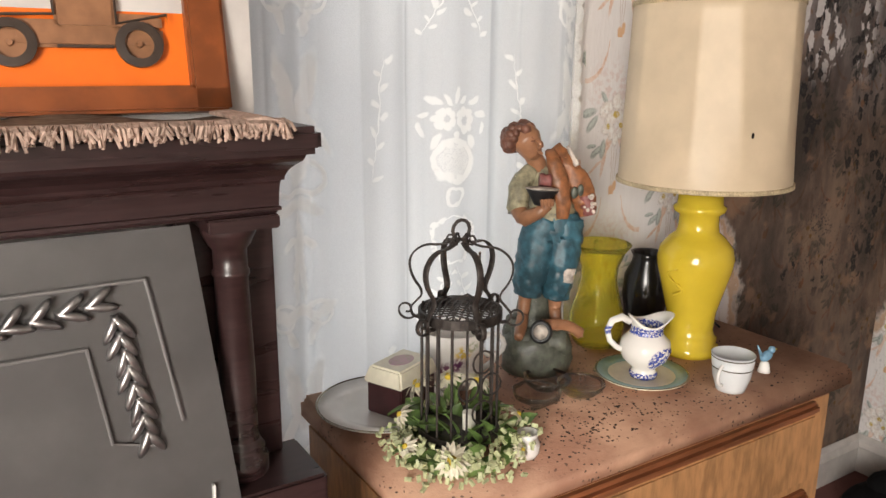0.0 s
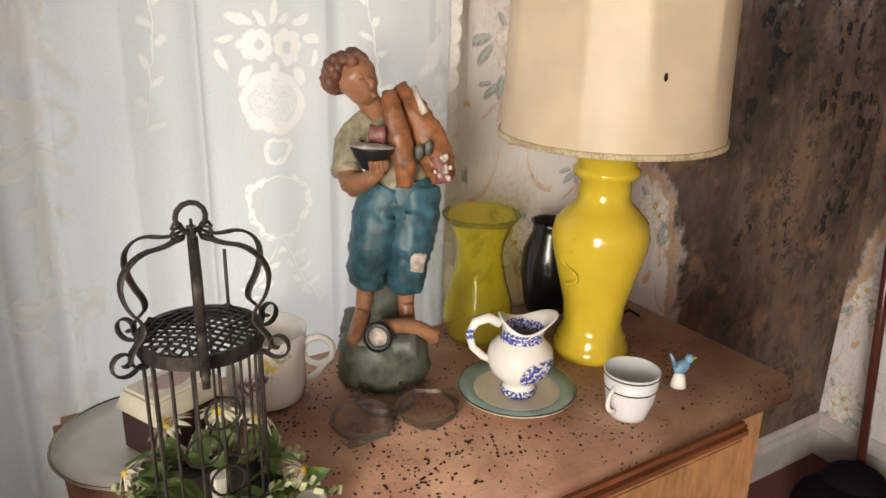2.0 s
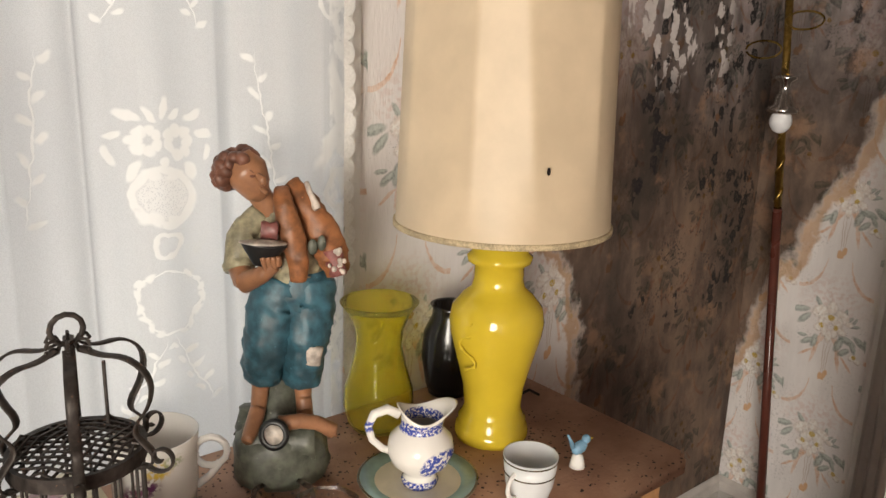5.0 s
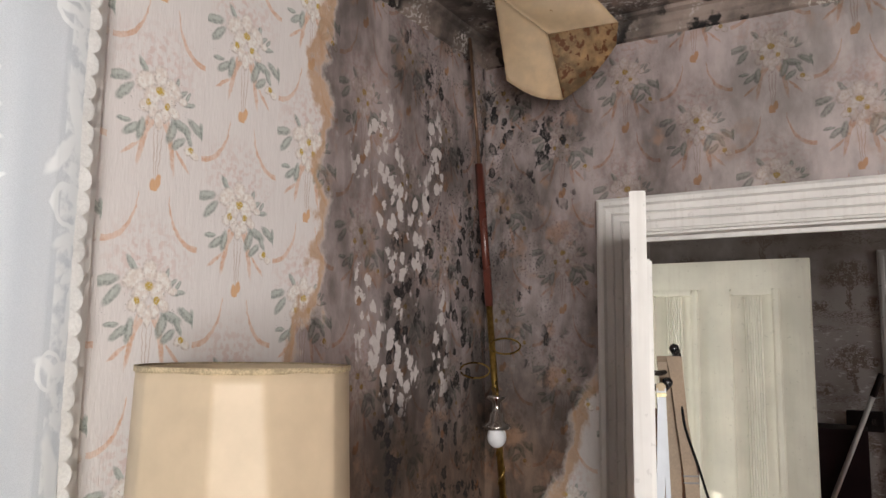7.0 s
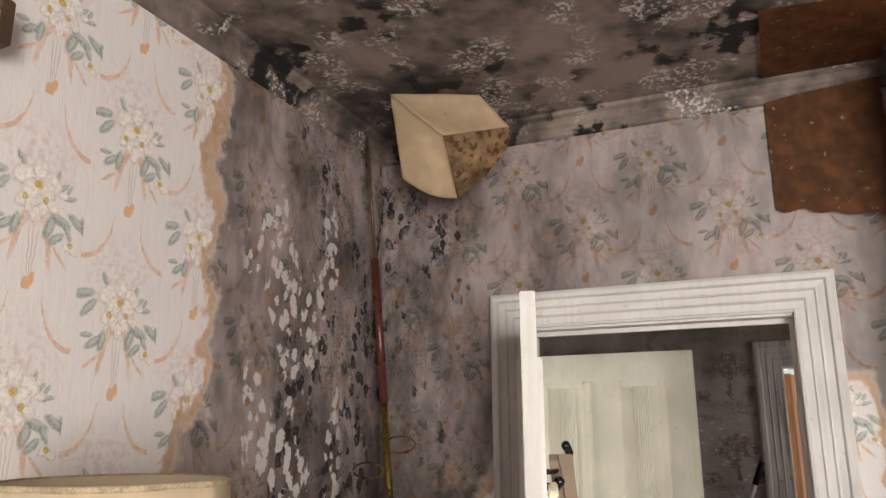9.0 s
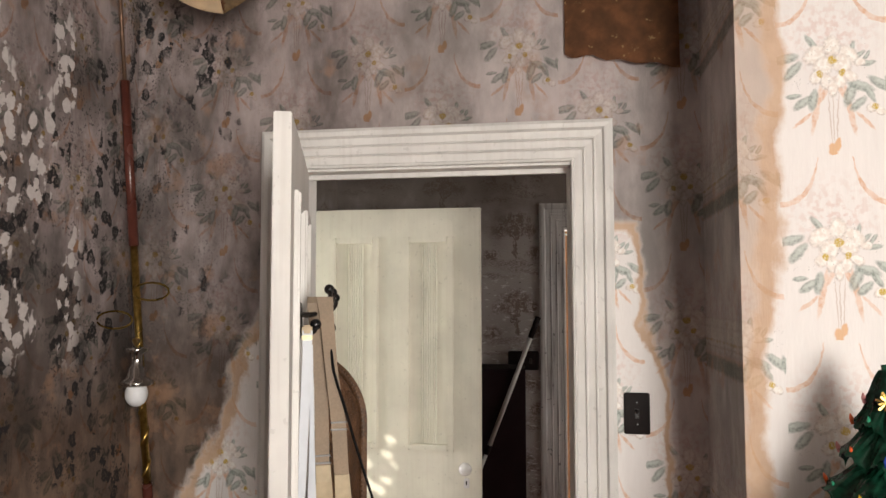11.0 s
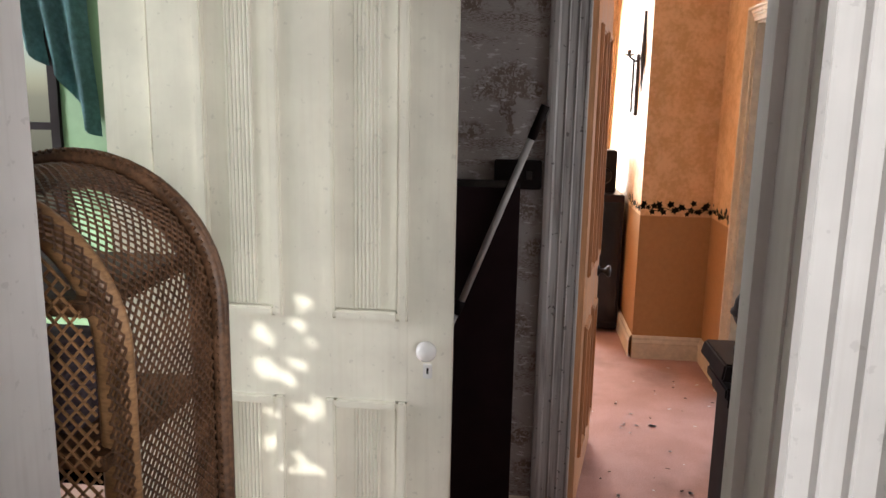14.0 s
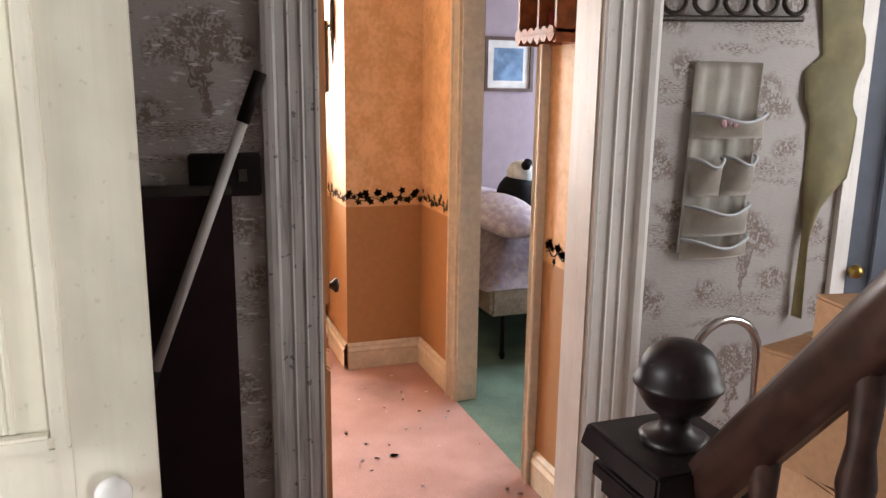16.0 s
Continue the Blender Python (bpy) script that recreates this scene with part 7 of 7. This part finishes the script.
def wall_pieces():
    w = thing("walking_frame", pose(0, 0, 0), "bent chrome tube frame standing by the wall", "walking frame")
    made("tube", chrome, w, lambda bm: tube(bm, [(4.66, -0.95, 0)] + [(4.66 - 0.0 * k, -1.07 - 0.12 * math.cos(math.pi - math.pi * k / 10) , 0.80 + 0.12 * math.sin(math.pi * k / 10)) for k in range(11)][::1] + [(4.66, -1.22, 0)], 0.013, 10), smooth=True)
    r = thing("coat_rack", pose(EX, 0, 0), "black iron wall rack with five round hooks", "coat hooks")
    made("rail", iron, r, lambda bm: [tube(bm, [(-0.012, -0.83, 1.77), (-0.012, -1.35, 1.79)], 0.009, 8), tube(bm, [(-0.012, -0.83, 1.86), (-0.012, -1.35, 1.88)], 0.009, 8)])
    for k in range(5):
        y, z = -0.88 - 0.105 * k, 1.815 + 0.004 * k
        made("hook", iron, r, lambda bm: tube(bm, [(-0.02 - 0.02 * math.sin(t / 2), y + 0.032 * math.cos(t), z + 0.032 * math.sin(t)) for t in [q * 0.42 for q in range(16)]], 0.007, 8), smooth=True)
    o = thing("hanging_organizer", pose(EX, -1.09, 0), "white vinyl hanging pocket organizer, stained pink", "organizer")
    made("backing", vinyl_bag, o, lambda bm: sheet(bm, 12, 24, lambda u, v: (-0.012 - 0.008 * math.sin(u * 20 + v * 2), 0.11 - 0.235 * u + 0.03 * (0.5 - v) * 0 - 0.02 * (1 - v) * 1 + 0.02, 1.66 - 0.56 * v), 0.004), smooth=True)

    def pocket(y0, y1, z0, z1, out, name="pocket"):
        def f(u, v):
            b = math.sin(math.pi * u) ** 0.6
            return (-0.02 - out * b * (0.35 + 0.65 * v), y0 + (y1 - y0) * u, z0 + (z1 - z0) * v + 0.012 * math.cos(u * 6.28) * v)
        made(name, vinyl_bag, o, lambda bm: sheet(bm, 14, 6, f, 0.004), smooth=True)
        made("piping", white_vinyl, o, lambda bm: tube(bm, [Vector(f(k / 14, 1)) for k in range(15)], 0.005, 6), smooth=True)
    pocket(0.11, -0.15, 1.44, 1.50, 0.07)
    pocket(0.105, -0.005, 1.27, 1.37, 0.05)
    pocket(-0.01, -0.125, 1.27, 1.375, 0.05)
    pocket(0.115, -0.12, 1.15, 1.23, 0.06)
    pocket(0.12, -0.125, 1.08, 1.13, 0.06)
    made("pink_print", plain("faded_pink", (0.62, 0.38, 0.42), 0.6, vary=0.4, scale=80), o, lambda bm: [blob(bm, (-0.082, 0.05 - 0.02 * k, 1.485 + 0.006 * (k % 2)), (0.004, 0.012, 0.012), 8) for k in range(3)])
    y = thing("peeling_paper", pose(0, 0, 0), "yellowed strip of wallpaper curling off the wall", "peeling paper")
    edge = ((2.10, -1.40, -1.58), (1.85, -1.415, -1.596), (1.69, -1.45, -1.606), (1.64, -1.385, -1.61), (1.555, -1.39, -1.612), (1.48, -1.428, -1.605), (1.31, -1.43, -1.592), (1.215, -1.432, -1.50), (1.11, -1.438, -1.455), (0.86, -1.441, -1.446))

    def strip(bm):
        def f(u, v):
            k = min(int(v * 9), 8)
            g = v * 9 - k
            z, l, r = (edge[k][i] * (1 - g) + edge[k + 1][i] * g for i in range(3))
            return (EX - 0.01 - 0.035 * math.sin(math.pi * u * 0.9) * (0.4 + 0.6 * v) - 0.006 * math.sin(v * 17 + u * 4), l + (r - l) * u, z)
        sheet(bm, 10, 54, f, 0.002)
    made("strip", yellow_paper, y, strip, smooth=True)


wall_pieces()


# ---- orange hallway ----
def ivy():
    dark_leaf = plain("stencil_green", (0.04, 0.06, 0.035), 0.6, vary=0.4, scale=90)
    rnd = random.Random(6)
    b = thing("ivy_border", pose(0, 0, 0), "dark green stencilled ivy border round the orange wall", "border")

    def leaf_on(o, ux, n, s):
        t = rnd.uniform(0, 6.28)
        def build(bm):
            vs = []
            for k in range(10):
                a, r = t + k * 0.628, s * (1 if k % 2 == 0 else 0.55)
                vs.append(bm.verts.new(Vector(o) + Vector(ux) * r * math.cos(a) + Vector((0, 0, r * math.sin(a))) + Vector(n) * 0.002))
            bmesh.ops.solidify(bm, geom=[bm.faces.new(vs)], thickness=0.0012)
        made("leaf", dark_leaf, b, build)
    for a, c, n, count in (((6.97, -0.44), (6.97, -0.875), (-1, 0, 0), 22), ((6.97, -0.875), (6.42, -0.875), (0, 1, 0), 20), ((7.5, -0.44), (6.97, -0.44), (0, 1, 0), 16), ((5.44, -0.875), (5.18, -0.875), (0, 1, 0), 14)):
        ux = (Vector((*c, 0)) - Vector((*a, 0))).normalized()
        for k in range(count):
            f = (k + rnd.uniform(0, 0.8)) / count
            leaf_on((a[0] + (c[0] - a[0]) * f, a[1] + (c[1] - a[1]) * f, 0.985 + 0.022 * math.sin(k * 1.7) + rnd.uniform(-0.018, 0.018)), ux, n, rnd.uniform(0.016, 0.028))
        made("stem", dark_leaf, b, lambda bm: tube(bm, [(a[0] + (c[0] - a[0]) * q / 12 + n[0] * 0.002, a[1] + (c[1] - a[1]) * q / 12 + n[1] * 0.002, 0.975 + 0.012 * math.sin(q * 1.9)) for q in range(13)], 0.003, 4))


ivy()


def orange_hall_things():
    s = thing("wall_sconce", pose(7.2, -0.44, 1.9), "black iron candle sconce on the orange wall", "sconce")
    made("back", iron, s, lambda bm: tube(bm, [(0, 0.012, -0.2), (0, 0.014, 0.0), (0, 0.012, 0.3)], [0.004, 0.016, 0.008], 8))
    made("arm", iron, s, lambda bm: tube(bm, [(0, 0.01, 0.02), (0, 0.06, -0.01), (0, 0.1, 0.02)], 0.007, 8))
    made("cup", iron, s, lambda bm: lathe(bm, [(0.01, 0.02), (0.035, 0.03), (0.03, 0.035), (0.012, 0.035), (0.014, 0.06)], 14, Matrix.Translation((0, 0.1, 0))))
    p = thing("small_picture", pose(7.5, -0.437, 1.75), "narrow black framed picture on orange wall", "picture")
    made("frame", iron, p, lambda bm: [box(bm, -0.1, 0, z, 0.1, 0.02, z + 0.02) for z in (-0.2, 0.18)] + [box(bm, x, 0, -0.18, x + 0.02, 0.02, 0.18) for x in (-0.1, 0.08)])
    made("print", pale_paint, p, lambda bm: box(bm, -0.08, 0.002, -0.18, 0.08, 0.008, 0.18))
    c = thing("black_cabinet", pose(7.75, -0.25, 0), "black cabinet with a speaker on it", "cabinet")
    made("body", black_wood, c, lambda bm: box(bm, -0.25, -0.16, 0.03, 0.25, 0.16, 1.0, bevel=0.005))
    made("door", black_glaze, c, lambda bm: box(bm, -0.255, -0.14, 0.08, -0.25, 0.14, 0.95))
    made("knob", chrome, c, lambda bm: blob(bm, (-0.265, 0.1, 0.5), 0.012, 10))
    sp = thing("loudspeaker", pose(7.75, -0.27, 1.0), "small black loudspeaker on the cabinet", "loudspeaker")
    made("case", black_plastic, sp, lambda bm: box(bm, -0.12, -0.09, 0, 0.12, 0.09, 0.3, bevel=0.006))
    made("cone", black_glaze, sp, lambda bm: lathe(bm, [(0.06, 0.003), (0.055, 0), (0.02, -0.02), (0, -0.02)], 20, pose(-0.121, 0, 0.12, 0, -90, 0)))
    sh = thing("wall_shelf", pose(5.41, -0.874, 1.73), "small red-brown wooden wall shelf with scalloped apron", "shelf")
    cherry = plain("cherry_wood", (0.36, 0.12, 0.045), 0.6, vary=0.3, scale=30)
    for z in (0.03, 0.24):
        made("board", cherry, sh, lambda bm: box(bm, -0.16, 0.002, z, 0.14, 0.11, z + 0.016, bevel=0.002))
    for x in (-0.16, -0.03, 0.125):
        made("upright", cherry, sh, lambda bm: box(bm, x, 0.002, 0.0, x + 0.015, 0.1, 0.26))
    made("back", cherry, sh, lambda bm: box(bm, -0.16, 0.001, 0.0, 0.14, 0.008, 0.26))
    made("apron", cherry, sh, lambda bm: [lathe(bm, [(0, 0.098), (0.026, 0.098), (0.026, 0.106), (0, 0.106)], 16, Matrix.Translation((-0.13 + 0.05 * k, 0, 0.03)) @ pose(0, 0, 0, -90, 0, 0)) for k in range(6)])
    o = thing("trinket", pose(5.37, -0.82, 1.777), "tiny red trinket on the shelf", "ornament")
    made("figure", plain("red_trinket", (0.4, 0.03, 0.03), 0.3), o, lambda bm: lathe(bm, [(0, 0), (0.014, 0), (0.01, 0.03), (0.014, 0.05), (0, 0.065)], 12))
    rnd = random.Random(11)
    for i in range(46):
        x, y = rnd.uniform(4.95, 6.8), rnd.uniform(-0.82, 0.0)
        if i == 0:
            x, y = 5.87, -0.398
        pale = rnd.random() < 0.65 or i == 0
        sz = rnd.uniform(0.006, 0.016) if i else 0.028
        ch = thing("plaster_chip" if pale else "dry_leaf", pose(x, y, 0.0, 0, 0, rnd.uniform(0, 180)), "white plaster chip on the pink carpet" if pale else "dry brown leaf on the pink carpet", "debris", "chips on the carpet")

        def bit(bm):
            vs = [bm.verts.new((sz * rnd.uniform(0.6, 1.2) * math.cos(a), 0.6 * sz * rnd.uniform(0.6, 1.2) * math.sin(a), 0.006)) for a in (0.2, 1.3, 2.5, 3.6, 5.0)]
            bmesh.ops.solidify(bm, geom=[bm.faces.new(vs)], thickness=0.004)
        made("piece", white_china if pale else plain("dry_leaf_brown", (0.12, 0.06, 0.03), 0.8), ch, bit)


orange_hall_things()


# ---- mauve bedroom, green room ----
def far_rooms():
    b = thing("bed", pose(7.35, -1.75, 0), "low bed with floral quilt on castors", "bed")
    made("base", plain("cream_divan", (0.52, 0.45, 0.38), 0.9), b, lambda bm: box(bm, -0.55, -0.8, 0.28, 0.85, 0.5, 0.46, bevel=0.02))
    quilt = plain("floral_quilt", (0.58, 0.52, 0.52), 0.9, vary=0.4, scale=26, other=(0.34, 0.27, 0.36), wear=0.42, wear_colour=(0.42, 0.30, 0.20))
    made("quilt", quilt, b, lambda bm: sheet(bm, 30, 30, lambda u, v: (-0.58 + 1.45 * u, -0.83 + 1.36 * v, 0.44 + 0.3 * min(1, 6 * min(u, 1 - u), 6 * min(v, 1 - v)) ** 0.6 + 0.012 * math.sin(u * 23 + v * 9)), 0.02), "floral quilt", True)
    for x, y in ((-0.5, 0.4), (-0.5, -0.7), (0.8, 0.4), (0.8, -0.7)):
        made("castor", black_plastic, b, lambda bm: [tube(bm, [(x, y, 0.05), (x, y, 0.29)], 0.012, 8), blob(bm, (x, y, 0.03), (0.03, 0.015, 0.03), 10)])
    for x, y, turn in ((7.05, -1.42, 20), (7.4, -1.5, 60)):
        p = thing("pillow", pose(x, y, 0.78, -12, -18, turn), "floral pillow on the bed", "pillow", "pillows on the bed")
        made("cushion", quilt, p, lambda bm: blob(bm, (0, 0, 0.07), (0.26, 0.19, 0.08), 18), smooth=True)
    t = bmesh.new()
    for c, r in (((0, 0, 0.14), (0.15, 0.13, 0.15)), ((0.16, 0.05, 0.05), (0.14, 0.05, 0.05)), ((-0.1, 0.1, 0.05), (0.1, 0.05, 0.05)), ((-0.06, 0.06, 0.345), 0.03), ((0.08, 0.06, 0.345), 0.03)):
        blob(t, c, r, 14)
    n = len(t.faces)
    blob(t, (0, 0.02, 0.29), (0.095, 0.085, 0.08), 16)
    t.faces.ensure_lookup_table()
    for k in range(n, len(t.faces)):
        t.faces[k].material_index = 1
    toy = part("stuffed_toy", t, black_cloth, smooth=True)
    toy.data.materials.append(plain("white_plush", (0.72, 0.7, 0.68), 0.9))
    toy.matrix_world = pose(7.25, -1.6, 0.78, 0, 0, 150)
    tagged(toy, "black and white plush bear sitting on the bed", "stuffed toy")
    pic = thing("framed_picture", pose(8.298, -1.99, 1.77), "dark framed blue print on the mauve wall", "picture")
    made("frame", plain("dark_frame", (0.09, 0.045, 0.035), 0.35), pic, lambda bm: [box(bm, -0.03, -0.2, z, 0, 0.2, z + 0.025) for z in (-0.2, 0.175)] + [box(bm, -0.03, y, -0.175, 0, y + 0.025, 0.175) for y in (-0.2, 0.175)])
    made("mount", pale_paint, pic, lambda bm: box(bm, -0.01, -0.175, -0.175, -0.004, 0.175, 0.175))
    made("print", plain("blue_print", (0.20, 0.30, 0.45), 0.15, vary=0.3, scale=15), pic, lambda bm: box(bm, -0.013, -0.12, -0.12, -0.008, 0.12, 0.12))
    v = thing("curtain_valance", pose(0, 0, 0), "teal gathered valance over the window", "curtain")

    def drape(bm):
        def f(u, q):
            y = 2.07 + 1.3 * u
            drop = 0.40 + 0.42 * max(0, 1 - u * 4.0) + 0.03 * math.sin(u * 40)
            return (5.15 + 0.03 * math.sin(y * 55 + q * 2) * (0.4 + q), y + 0.02 * math.sin(q * 4), 2.3 - drop * q * 1.05)
        sheet(bm, 90, 12, f, 0.003)
    made("cloth", teal_cloth, v, drape, smooth=True)
    struct("window_2", [(5.2, 2.25, 1.46, 5.25, 3.3, 1.49), (5.18, 2.25, 1.0, 5.22, 2.29, 1.95), (5.18, 2.75, 1.0, 5.22, 2.78, 1.95)], black_plastic, "dark window bars", "window")
    # unseen scraps added in the side opening, dappling sun on the cream door
    net = thing("sun_dapple_mask", pose(0, 0, 0), "unseen white scraps that break the sun into patches", "curtain")

    def dapple_scraps(bm):
        rnd = random.Random(21)
        for i in range(40):
            for j in range(36):
                y, z = 1.78 + 0.7 * (i + 0.5) / 40, 1.33 + 0.62 * (j + 0.5) / 36
                along, across = y * 0.8 + z * 0.6, z * 0.8 - y * 0.6
                if noise.noise(Vector((along * 9, across * 21, 6.3))) + 0.5 * noise.noise(Vector((along * 17, across * 38, 1.0))) > -0.13:
                    sy, sz = rnd.uniform(0.010, 0.013), rnd.uniform(0.010, 0.013)
                    bm.faces.new([bm.verts.new((2.93 + rnd.uniform(-0.004, 0.004), y + sy * math.cos(a) * rnd.uniform(0.9, 1.25), z + sz * math.sin(a) * rnd.uniform(0.9, 1.25))) for a in [q * 1.047 for q in range(6)]])
    made("net", plain("dapple_mask_white", (0.7, 0.7, 0.68), 0.9), net, dapple_scraps)


far_rooms()
